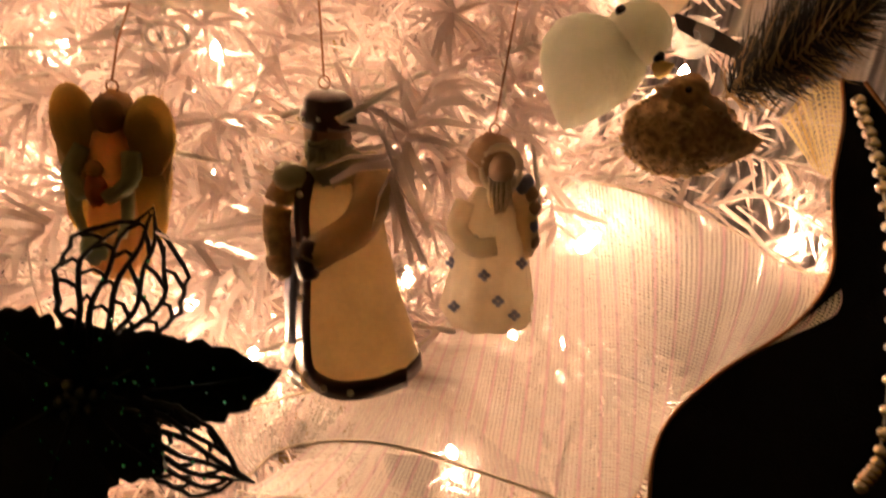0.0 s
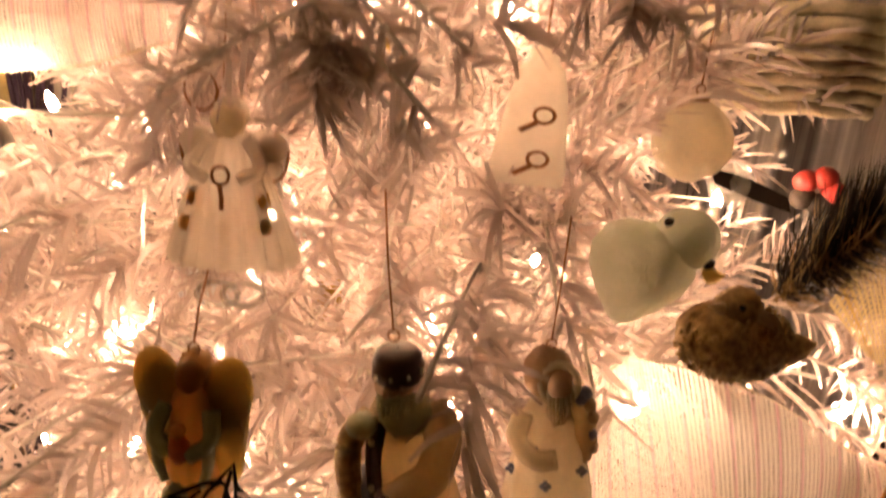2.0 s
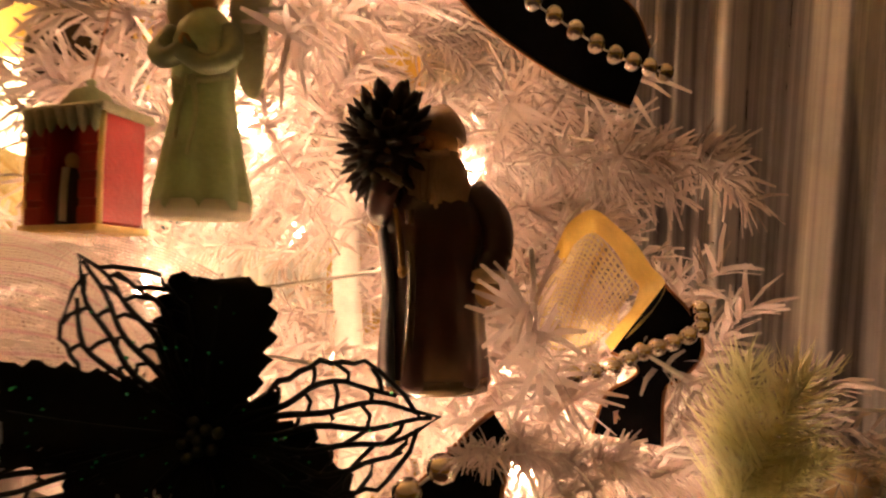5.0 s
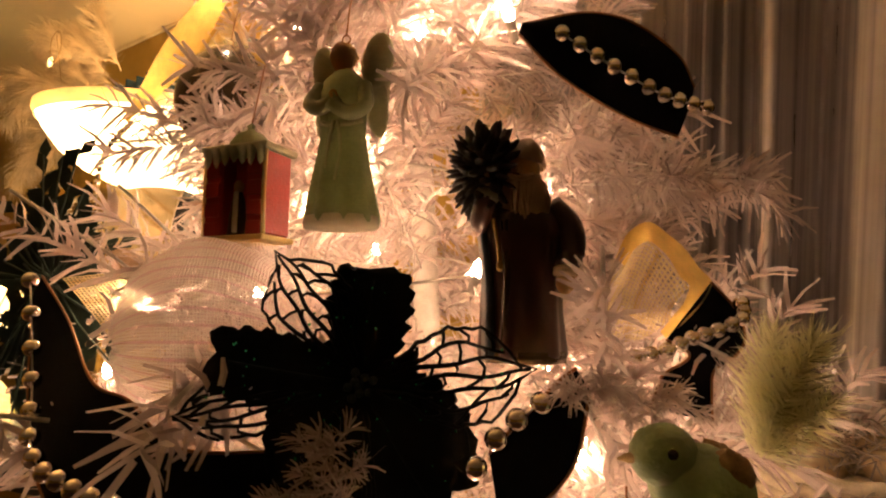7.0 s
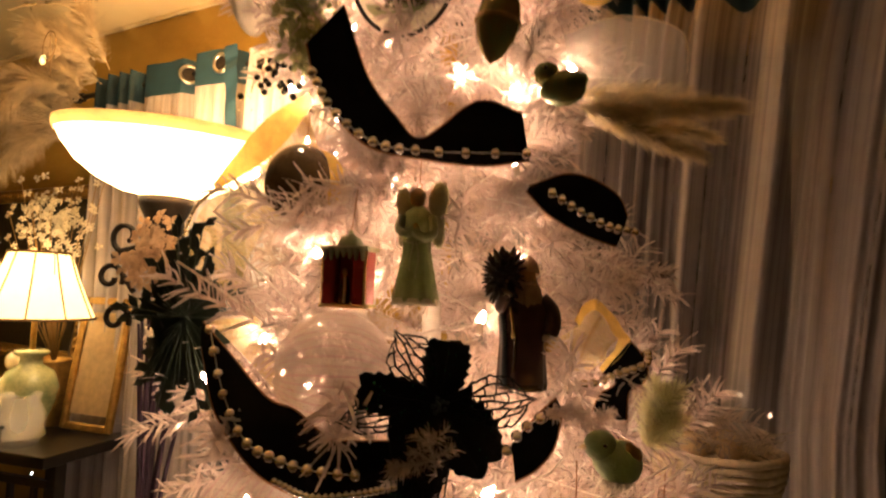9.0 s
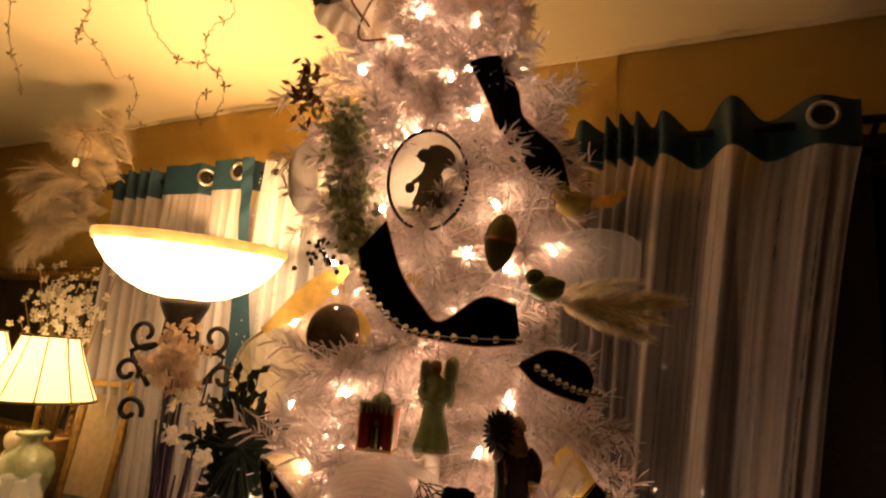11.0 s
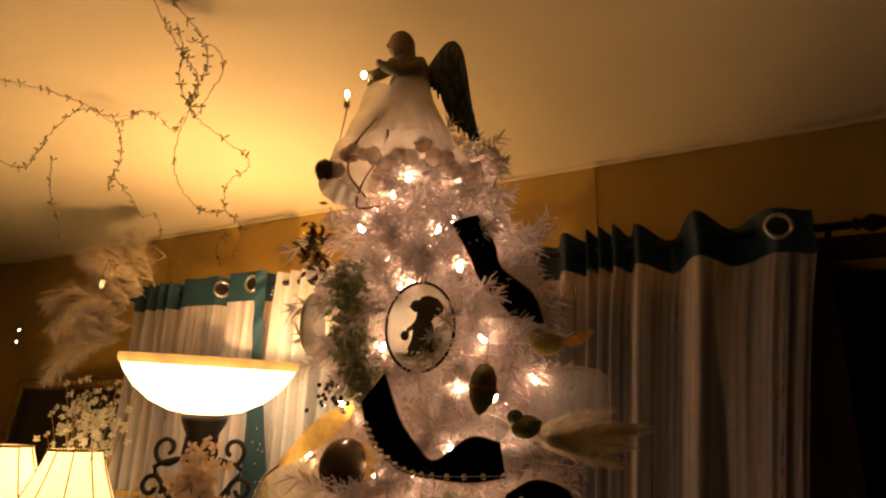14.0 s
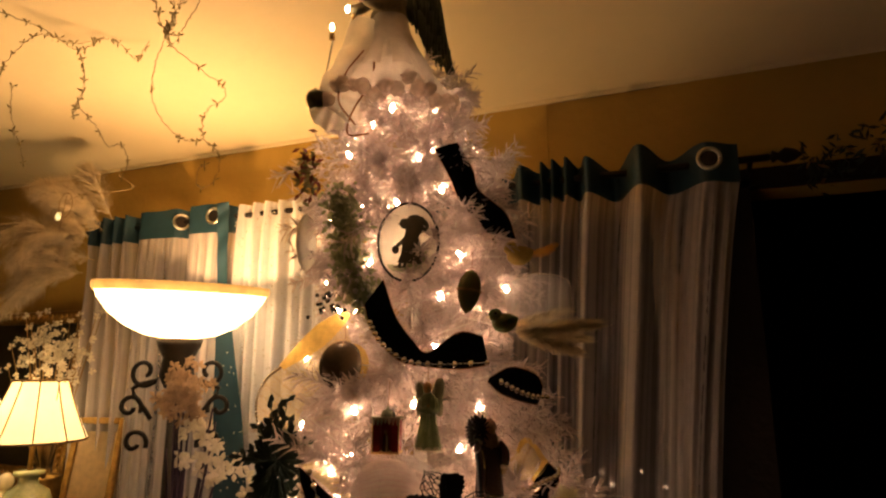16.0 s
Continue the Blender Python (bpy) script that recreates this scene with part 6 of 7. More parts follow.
for i in range(5):
    a = i * 1.26
    s.ball((0.010 * math.cos(a), -0.004, 0.010 * math.sin(a)), (0.0085, 0.0085, 0.0085), 0 if i < 3 else 1, seg=14, rings=9, wob=0.05)
one("red_berry_pick", s, [REDPAINT, BARK], "shiny red berries with brown cone pieces", "berries", Matrix.Translation((0.0022, 0.5278, 1.1983)))
# dark ribbon scraps and yellow tip beside the egg
s = Shape().strip([(-0.0626, 0.3951, 1.2195), (-0.0409, 0.4106, 1.2136), (-0.0195, 0.4250, 1.2043)], [(-0.0582, 0.3949, 1.2107), (-0.0390, 0.4085, 1.2029), (-0.0165, 0.4241, 1.1958)], n=16)
one("dark_feather_scrap", s, [BLACKFEATHER], "dark feather tips lying beside the ivory egg", "feather")

# straw basket with eggs and wisps
bk = thing("straw_basket", "round woven straw basket with pale eggs and wisps", "basket", Matrix.Translation((-0.0358, 0.4850, 1.2824)))
for i in range(8):
    t = i / 7
    r = 0.050 + 0.012 * math.sin(t * 1.6)
    ringp = [(r * math.cos(a), r * math.sin(a), -0.028 + 0.0075 * i + 0.0008 * math.sin(a * 9 + i)) for a in [2 * math.pi * j / 40 for j in range(41)]]
    part("coil", Shape().tube(ringp, 0.0041, seg=7), STRAW, bk)
for i in (3, 5):
    ringp = [((0.0605) * math.cos(a), 0.0605 * math.sin(a), -0.0245 + 0.0075 * i) for a in [2 * math.pi * j / 40 for j in range(41)]]
    part("coloured_thread", Shape().tube(ringp, 0.0009, seg=5), PETALP if i == 3 else TEAL, bk)
part("base", Shape().lathe([(0.0005, -0.031), (0.05, -0.031), (0.05, -0.028), (0.0005, -0.027)], 0, 30), STRAW, bk)
for x, y, q in ((-0.02, -0.02, 1.0), (0.012, -0.026, 0.8), (0.01, 0.012, 1.0)):
    part("egg", Shape().ball((x, y, 0.030), (0.016 * q, 0.013 * q, 0.013 * q), 0, (0, 20, 30)), CREAMPAINT, bk)
wisp = Shape()
rg = random.Random(8)
for i in range(160):
    a, r = rg.uniform(0, 6.28), rg.uniform(0.01, 0.05)
    p = Vector((r * math.cos(a), r * math.sin(a), 0.026))
    wisp.tube([p, p + Vector((rg.uniform(-0.01, 0.01), rg.uniform(-0.01, 0.01), 0.012)), p + Vector((rg.uniform(-0.03, 0.03), rg.uniform(-0.03, 0.03), rg.uniform(0.0, 0.03)))], 0.0005, 0, 4)
tagged(part("shredded_filling", wisp, GAUZE, bk, "white shredded filling"), kind="stuff")

# green flower pick up the flank
pick = thing("flower_pick", "pale green berry and white blossom spray on the flank", "flower spray")
rg = random.Random(3)
axis_pts = curve([(-0.4101, 0.2117, 1.8511), (-0.3923, 0.2154, 1.7881), (-0.3847, 0.2160, 1.7193), (-0.3584, 0.2222, 1.6618)], 60)
berries, leaves, blos = Shape(), Shape(), Shape()
for i in range(420):
    p = axis_pts[rg.randrange(61)] + Vector((rg.gauss(0, 0.013), rg.gauss(0, 0.010), rg.gauss(0, 0.010)))
    berries.ball(p, (0.0032, 0.0032, 0.0032), seg=7, rings=5)
for i in range(340):
    p = axis_pts[rg.randrange(61)] + Vector((rg.gauss(0, 0.015), rg.gauss(0, 0.012), rg.gauss(0, 0.012)))
    d = Vector((rg.gauss(0, 1), rg.gauss(0, 1), rg.gauss(0, 1))).normalized() * 0.018
    e = d.cross(OUT).normalized() * 0.004
    leaves.grid([[p, p], [p + d * 0.5 - e, p + d * 0.5 + e], [p + d, p + d]])
for i in range(60):
    p = axis_pts[rg.randrange(30, 61)] + Vector((rg.gauss(0.012, 0.008), rg.gauss(0, 0.008), rg.gauss(0, 0.012)))
    blos.ball(p, (0.005, 0.003, 0.005), 0, (rg.uniform(0, 90), rg.uniform(0, 90), 0), 8, 5)
tagged(part("berry_mass", berries, GREENPICK, pick), kind="stuff")
tagged(part("leaf_mass", leaves, GREENPICK, pick), kind="stuff")
part("blossoms", blos, PETALW, pick, "white silk blossoms")
dark = thing("dark_berry_cluster", "cluster of small black berries on the flank", "berries")
BERRY = Shape().ball((0, 0, 0), (0.0036, 0.0036, 0.0036), seg=8, rings=5).mesh("berry", [BLACKBEAD])
for i in range(26):
    p = Vector((-0.4251, 0.2249, 1.6626)) + Vector((rg.gauss(0, 0.014), rg.gauss(0, 0.008), rg.gauss(0, 0.014)))
    part("berry", BERRY, [], dark, m=Matrix.Translation(p))
rg = random.Random(12)
rb = thing("autumn_leaf_spray", "spray of olive green and dull red leaves", "leaf spray")
REDLEAF = mat("dark_red_leaf", (0.20, 0.04, 0.02), 0.5)
OLIVELEAF = mat("olive_leaf", (0.20, 0.17, 0.05), 0.5)
for i in range(80):
    p = Vector((-0.4688, 0.2098, 1.8871)) + Vector((rg.gauss(0, 0.011), rg.gauss(0, 0.010), rg.gauss(0, 0.022)))
    d = Vector((rg.gauss(-0.7, 0.7), rg.gauss(0, 0.6), rg.gauss(0.2, 0.7))).normalized() * 0.02
    e = d.cross(OUT).normalized() * 0.0035
    part("leaf", Shape().grid([[p, p], [p + d * 0.5 - e, p + d * 0.5 + e], [p + d, p + d]]), OLIVELEAF if i % 2 else REDLEAF, rb)
# dark fern spray beside the swag
rg = random.Random(5)
spray = thing("dark_fern_spray", "dark glossy fern spray at the end of the swag", "leaf spray")
for i in range(64):
    fern = Shape()
    c0 = Vector((-0.4844, 0.1871, 1.4219))
    e = c0 + SIDE * rg.gauss(-0.005, 0.024) + Vector((0, 0, rg.gauss(-0.01, 0.045)))
    fern.tube([c0, c0.lerp(e, 0.5) + OUT * 0.006, e], 0.0008, 0, 4)
    for k in range(8):
        p = c0.lerp(e, 0.25 + 0.1 * k)
        d = ((e - c0).normalized() * 0.5 + SIDE * rg.uniform(-1, 1) + Vector((0, 0, rg.uniform(-0.5, 0.8)))).normalized() * 0.017
        w = d.cross(OUT).normalized() * 0.0048
        fern.grid([[p, p], [p + d * 0.5 - w, p + d * 0.5 + w], [p + d, p + d]], 0)
    part("frond", fern, DARKLEAF, spray)

# branch tips that reach out over the ribbons and flowers
for p, d, kind, q in (((-0.1281, 0.2216, 1.3679), (0.5, -0.5, 0.35), 0, 0.27), ((-0.1232, 0.2276, 1.3693), (0.95, -0.2, 0.15), 1, 0.30), ((-0.1956, 0.1732, 1.3263), (0.1, -0.5, 0.8), 2, 0.34), ((-0.1921, 0.1731, 1.3381), (-0.7, -0.6, -0.1), 1, 0.30),
                      ((-0.1801, 0.2005, 1.3240), (0.35, -0.45, -0.8), 0, 0.75), ((-0.1684, 0.2152, 1.3233), (0.2, -0.5, -0.8), 2, 0.7), ((-0.2355, 0.2475, 1.2896), (-0.6, -0.4, -0.65), 1, 0.62),
                      ((-0.0844, 0.2328, 1.3300), (0.1, -0.35, -0.9), 2, 0.5), ((-0.1672, 0.3127, 1.4763), (0.95, -0.1, -0.05), 0, 0.6), ((-0.1502, 0.3495, 1.4969), (0.95, 0.1, -0.2), 1, 0.7)):
    part("branch", SHORT[kind], [], tree, m=Matrix.Translation(Vector(p) - base) @ Vector(d).to_track_quat("X", "Z").to_matrix().to_4x4() @ Matrix.Scale(q, 4))
# fuller branches and two lights beside the velvet edge
for p, d, kind, q in (((-0.0236, 0.3836, 1.1526), (0.95, 0.05, -0.05), 0, 0.75), ((-0.0106, 0.3659, 1.1360), (0.9, -0.15, -0.1), 1, 0.7), ((-0.0087, 0.3488, 1.1188), (0.9, -0.1, -0.25), 2, 0.75), ((-0.0050, 0.4157, 1.1686), (0.95, 0.2, 0.1), 1, 0.7)):
    part("branch", SHORT[kind], [], tree, m=Matrix.Translation(Vector(p) - base) @ Vector(d).to_track_quat("X", "Z").to_matrix().to_4x4() @ Matrix.Scale(q, 4))
for p in ((0.0191, 0.3587, 1.1110),):
    part("socket", socket, [], part("bulb", bulb, [], string, m=Matrix.Translation(Vector(p) - base) @ pose(0, 0, 0, 25, 30, 0)))
# clear tag figure with two brass key charms
s = Shape()
s.lathe([(0.0005, 0.0), (0.012, 0.0), (0.0125, 0.006), (0.0105, 0.022), (0.009, 0.038), (0.007, 0.048), (0.0045, 0.052), (0.0045, 0.056), (0.0005, 0.058)], 0, 20, squash=(1, 0.6), wob=0.04)
for z in (0.012, 0.030):
    s.tube([(0.002 + 0.0032 * math.cos(a), -0.009, z + 0.0032 * math.sin(a)) for a in [j * 0.4 for j in range(17)]], 0.0007, 1, 5)
    s.tube([(0.0, -0.0095, z - 0.003), (-0.005, -0.0095, z - 0.007)], 0.0011, 1, 6)
hang(s, (0, 0, 0.058), 1, 0.05)
one("clear_figure_ornament", s, [GAUZE, WIRE], "clear pale figure ornament with two brass key charms", "ornament", at((-0.1274, 0.2745, 1.2154), 26, 3) @ Matrix.Diagonal((1.35, 1, 1, 1)), "hanging ornaments")
# small clear glass rings and balls among the needles
for i, p in enumerate(((-0.1901, 0.1604, 1.1831), (-0.1825, 0.1643, 1.1833))):
    one("glass_ring", Shape().tube([Vector(p) + SIDE * (0.0068 * math.cos(a)) + Vector((0, 0, 0.0042 * math.sin(a))) for a in [j * 0.33 for j in range(20)]], 0.0012, seg=6), [CLEARGLASS], "small clear glass ring in the needles", "glass ring", group="glass pieces")
for p, r in (((-0.2166, 0.2782, 1.3527), 0.007), ((-0.2029, 0.2940, 1.3645), 0.007), ((-0.0500, 0.4300, 1.2087), 0.012), ((-0.0512, 0.4131, 1.2079), 0.012), ((-0.2159, 0.2646, 1.3179), 0.004)):
    one("glass_ball", Shape().ball(p, (r, r, r), seg=20, rings=12), [CLEARGLASS], "small clear glass ball among the needles", "glass ball", group="glass pieces")

# ---- tree topper ----
top_c = Vector((-0.3559, 0.2829, 2.0157))
s = Robe(at(top_c, 25) @ Matrix.Diagonal((1, 1, 1.24, 1)))
# under-gown, then a shorter gauze layer in deep folds
s.gown([(0.120, 0.000), (0.110, 0.012), (0.086, 0.045), (0.062, 0.080), (0.044, 0.110), (0.034, 0.132), (0.032, 0.146)], 0, 120, 0.85, 11, 0.10, 0.10, 0.10)
s.gown([(0.088, 0.044), (0.082, 0.054), (0.060, 0.088), (0.042, 0.122), (0.034, 0.146)], 0, 120, 0.9, 9, 0.10, 0.15, 0.12)
# puffed tulle hem
for a in range(0, 360, 9):
    r = 0.120 + 0.008 * math.sin(a * 0.35)
    s.ball((r * math.cos(radians(a)), 0.85 * r * math.sin(radians(a)), 0.001 + 0.009 * math.sin(a * 0.11 + 1) + 0.006 * math.sin(a * 0.31)), (0.013, 0.013, 0.0095 + 0.002 * math.sin(a)), 6, (0, 20 * math.sin(a), a), 12, 8, 0.35)
# bodice, collar, arms
s.gown([(0.036, 0.140), (0.034, 0.150), (0.030, 0.164), (0.031, 0.176), (0.022, 0.186), (0.009, 0.192)], 5, 40, 0.8, 7, 0.05, 0.2, 0.10)
s.lathe([(0.020, 0.0), (0.024, 0.004), (0.012, 0.010), (0.009, 0.011)], 1, 24, at=(-0.010, -0.002, 0.180), wob=0.10)
s.tube(curve([(-0.030, -0.004, 0.178), (-0.046, -0.016, 0.160), (-0.058, -0.030, 0.146), (-0.070, -0.036, 0.143)], 16), 0.0115, 5, 12, 0.6)
s.tube(curve([(0.018, -0.010, 0.176), (0.010, -0.030, 0.160), (-0.022, -0.042, 0.150), (-0.044, -0.044, 0.156)], 16), 0.0115, 5, 12, 0.6)
s.ball((-0.073, -0.037, 0.143), (0.007, 0.006, 0.006), 3, wob=0.1)
s.ball((-0.048, -0.045, 0.158), (0.007, 0.006, 0.006), 3, wob=0.1)
# head, face and combed hair
s.ball((-0.025, -0.006, 0.209), (0.0165, 0.0170, 0.0200), 3, seg=22, rings=16, wob=0.03)
s.ball((-0.0415, -0.010, 0.206), (0.0030, 0.0030, 0.0040), 3, seg=8, rings=6)
s.lathe([(0.008, -0.014), (0.0075, 0.010)], 3, 14, at=(-0.018, -0.003, 0.194))
s.ball((-0.019, 0.000, 0.215), (0.0190, 0.0195, 0.0195), 2, seg=22, rings=14, wob=0.10)
for i in range(16):
    a = radians(-100 + 200 * i / 15)
    s.tube(curve([(-0.026, -0.002, 0.233), (-0.019 + 0.0185 * math.cos(a), 0.0195 * math.sin(a), 0.222), (-0.016 + 0.0205 * math.cos(a), 0.0205 * math.sin(a), 0.204), (-0.008 + 0.014 * math.cos(a), 0.014 * math.sin(a), 0.190)], 10), 0.0022, 2, 6, 0.7)
# the raised wing: a thick plate with rows of feathers along its trailing edge
outer = curve([(0.018, 0, 0.166), (0.040, 0, 0.198), (0.060, 0, 0.222), (0.078, 0, 0.225), (0.092, 0, 0.206), (0.102, 0, 0.160), (0.110, 0, 0.118), (0.1235, 0, 0.070)], 28)
inner = curve([(0.014, 0, 0.150), (0.034, 0, 0.150), (0.048, 0, 0.146), (0.056, 0, 0.134), (0.064, 0, 0.116), (0.076, 0, 0.098), (0.094, 0, 0.084), (0.114, 0, 0.068)], 28)
for off in (0.010, 0.0155):
    s.grid([[outer[i].lerp(inner[i], t / 6) + Vector((0, off + (0.006 if off > 0.012 else -0.006) * math.sin(math.pi * t / 6), 0.0030 * (i % 3 - 1) * (t / 6) ** 3)) for t in range(7)] for i in range(29)], 4)
for q in range(3):
    for i in range(9):
        t = 0.24 + 0.085 * i
        p, e = outer[int(t * 28)], inner[int(t * 28)]
        top = p.lerp(e, 0.18 + 0.27 * q) + Vector((0, 0.0035, 0))
        end = p.lerp(e, 0.62 + 0.24 * q) + Vector((0.010, 0.0045, -0.014))
        s.tube([top, top.lerp(end, 0.5) + Vector((0, -0.0015, 0)), end], 0.0042, 4, 7, 0.35)
topper = one("tree_topper_figure", s, [GAUZE, TULLE, BROWNSEED, SKIN, mat("dull_green_wing", (0.050, 0.065, 0.035), 0.5, 0.1, 0.5, 50, 0.4), mat("olive_brocade", (0.34, 0.27, 0.15), 0.8, 0, 0.4, 90, 0.4, 0.15), TULLE], "winged tree topper figure in white gauze gown with tulle hem", "tree topper")
for lab, ea, eb, k in (("thin gauze drape hanging from the topper's arm", [(-0.3960, 0.2150, 2.1700), (-0.4150, 0.2002, 2.0900), (-0.4380, 0.1900, 2.0450), (-0.4329, 0.1835, 2.0000)], [(-0.3553, 0.2250, 2.1600), (-0.3550, 0.2163, 2.0700), (-0.3700, 0.2070, 2.0000), (-0.3760, 0.2067, 1.9500)], GAUZE),
                       ("white looped ribbon end below the fur ball", [(-0.4560, 0.1850, 2.0150), (-0.4500, 0.1820, 1.9800), (-0.4250, 0.1900, 1.9550), (-0.3950, 0.2000, 1.9560)], [(-0.4300, 0.1950, 2.0250), (-0.4200, 0.1950, 2.0120), (-0.4050, 0.2020, 2.0000), (-0.3880, 0.2060, 1.9850)], BEADWHITE)):
    one("gauze_drape", Shape().strip(ea, eb, n=48, w=14, ripple=0.004, freq=4, bulge=0.008), [k], lab, "drape")
fuzz = Shape().ball((-0.4390, 0.1809, 2.0080), (0.017, 0.017, 0.016), seg=24, rings=16, wob=0.15)
r5 = random.Random(2)
for i in range(500):
    d = Vector((r5.gauss(0, 1), r5.gauss(0, 1), r5.gauss(0, 1))).normalized()
    p, w = Vector((-0.4390, 0.1809, 2.0080)) + d * 0.015, d.orthogonal().normalized() * 0.0005
    fuzz.grid([[p - w, p + w], [p + d * 0.0055, p + d * 0.0055]])
one("fur_ball", fuzz, [mat("grey_fur", (0.16, 0.15, 0.09), 0.95, 0, 0.4, 120, 1.0)], "grey-green fur ball at the drape's corner", "fur ball")
cd = thing("topper_candles", "two small electric candles held by the topper", "candles")
for px, py in (((-0.4285, 0.2054, 2.1428), (-0.4275, 0.2022, 2.1536)), ((-0.3905, 0.2143, 2.1764), (-0.3997, 0.2063, 2.1848))):
    part("candle_flame", Shape().ball(py, (0.0042, 0.0042, 0.0070), seg=10, rings=6), mat("candle_glow", (1, 0.8, 0.5), 0.3, 0, 0, 50, 0, 0, 60.0, (1.0, 0.72, 0.4)), cd, "glowing flame bulb")
    part("candle_holder", Shape().tube([px, Vector(px) - Vector((0, 0, 0.012))], 0.005, seg=8), GILT, cd)
part("cable", Shape().tube(curve([(-0.4271, 0.2071, 2.1402), (-0.4343, 0.2026, 2.0743), (-0.4382, 0.1882, 2.0080)], 20), 0.0012, seg=5), CABLE, cd)
lightcable = Shape()
for pts in ([(-0.3616, 0.1998, 2.0934), (-0.3850, 0.1806, 2.0439), (-0.3945, 0.1800, 1.9972), (-0.3750, 0.2032, 1.9615)], [(-0.3469, 0.2119, 2.0816), (-0.3470, 0.2034, 2.0379), (-0.3769, 0.1950, 1.9819), (-0.3879, 0.2015, 1.9467), (-0.3572, 0.2175, 1.9486)]):
    lightcable.tube(curve(pts, 30), 0.0016, 0, 6)
one("topper_cable", lightcable, [WIRE], "thin dark cables looping down the topper's gown", "cable")


# ---- around the uplighter ----
def blossom(s, p, r, k, rg):
    """Five cupped petals round a point."""
    n = Vector((0.35 + rg.gauss(0, 0.4), -0.9 + rg.gauss(0, 0.3), 0.3 + rg.gauss(0, 0.4))).normalized()
    a = n.cross(Vector((0.1, 0.2, 1))).normalized()
    b = n.cross(a)
    for i in range(5):
        t = i * 1.2566 + rg.random()
        d, e = a * math.cos(t) + b * math.sin(t), b * math.cos(t) - a * math.sin(t)
        s.grid([[p, p, p], [p + d * r * 0.55 - e * r * 0.32 + n * r * 0.1, p + d * r * 0.6 + n * r * 0.22, p + d * r * 0.55 + e * r * 0.32 + n * r * 0.1], [p + d * r * 0.95 - e * r * 0.12, p + d * r * 1.05, p + d * r * 0.95 + e * r * 0.12]], k)


rg = random.Random(21)
bq = thing("flower_bouquet", "tall silk bouquet of mauve and white blossoms on dark stems", "flowers", pose(-1.03, 0.56, 0.0))
b0 = Vector((-1.03, 0.56, 0.0))
mauve, white = Shape(), Shape()
for i in range(16):
    e = Vector((rg.gauss(0, 0.05), rg.gauss(0, 0.03), rg.uniform(1.25, 1.50)))
    part("stem", Shape().tube(curve([(0, 0, 0.75), (e.x * 0.4, e.y * 0.4, 1.1), e], 10), 0.006, 0, 6, 0.4), PURPLE, bq, "dark purple wrapped stem" if i == 0 else "")
for i in range(90):
    c = Vector((-1.0194, 0.5358, 1.5111)) - b0 + Vector((rg.gauss(0, 0.028), rg.gauss(0, 0.025), rg.gauss(-0.01, 0.035)))
    blossom(mauve, c, 0.017, 0, rg)
for wp, q in (((-0.9159, 0.5825, 1.3285), 10), ((-0.8688, 0.6092, 1.2892), 7), ((-0.9585, 0.5630, 1.3416), 6), ((-0.9778, 0.5386, 1.4203), 8), ((-1.0128, 0.5363, 1.3678), 5)):
    for i in range(q):
        blossom(white, Vector(wp) - b0 + Vector((rg.gauss(0, 0.025), rg.gauss(0, 0.015), rg.gauss(0, 0.025))), 0.021, 0, rg)
tagged(part("mauve_blossom_head", mauve, PETALP, bq, "dense head of cream and mauve blossom"), kind="stuff")
part("white_blossoms", white, PETALW, bq)
part("vase", Shape().lathe([(0.0005, 0.0), (0.07, 0.0), (0.085, 0.25), (0.06, 0.6), (0.045, 0.78), (0.055, 0.86), (0.047, 0.86), (0.036, 0.77)], 0, 24), PURPLE, bq, "tall dark purple floor vase")

# console with lamps
con = thing("console_cabinet", "black lacquer console with open lattice front", "cabinet", pose(-2.08, 0.78, 0.045, 0, 0, 12))
part("top", Shape().box((0, 0, 0.945), (0.95, 0.42, 0.03)), BLACKLACQUER, con)
part("shelf", Shape().box((0, 0, 0.45), (0.9, 0.32, 0.02)), BLACKLACQUER, con)
for x in (-0.45, 0.45):
    for y in (-0.15, 0.15):
        part("leg", Shape().box((x, y, 0.465), (0.035, 0.035, 0.93)), BLACKLACQUER, con)
for z in (0.88, 0.80, 0.62):
    part("rail", Shape().box((0, -0.165, z), (0.9, 0.018, 0.02)), BLACKLACQUER, con)
for i in range(11):
    part("slat", Shape().box((-0.4 + 0.08 * i, -0.165, 0.75), (0.014, 0.014, 0.25)), BLACKLACQUER, con)


def table_lamp(p, label):
    l = thing("table_lamp", label, "table lamp", Matrix.Translation(p), "table lamps on the console")
    part("shade", Shape().lathe([(0.146, 0.0), (0.150, 0.004), (0.124, 0.062), (0.100, 0.122), (0.078, 0.188), (0.074, 0.190)], 0, 40), SHADECLOTH, l, "glowing cream cloth shade", pose(0, 0, 0.335))
    for i in range(10):
        a = i * 0.628
        part("rib", Shape().tube([(r * math.cos(a), r * math.sin(a), z + 0.335) for r, z in ((0.152, 0.002), (0.126, 0.062), (0.102, 0.122), (0.080, 0.189))], 0.0022, seg=5), TRIM, l)
    for r, z in ((0.151, 0.337), (0.080, 0.524)):
        part("trim_band", Shape().tube([(r * math.cos(a), r * math.sin(a), z) for a in [2 * math.pi * j / 36 for j in range(37)]], 0.004, seg=6), TRIM, l)
    part("urn", Shape().lathe([(0.0005, 0.0), (0.05, 0.0), (0.052, 0.012), (0.04, 0.03), (0.066, 0.09), (0.075, 0.14), (0.06, 0.185), (0.03, 0.205), (0.028, 0.225), (0.045, 0.235), (0.042, 0.245), (0.0005, 0.247)], 0, 28), CERAMIC, l, "cream and green ceramic urn base")
    part("stem", Shape().tube([(0, 0, 0.24), (0, 0, 0.40)], 0.008, seg=10), GILT, l)
    return l


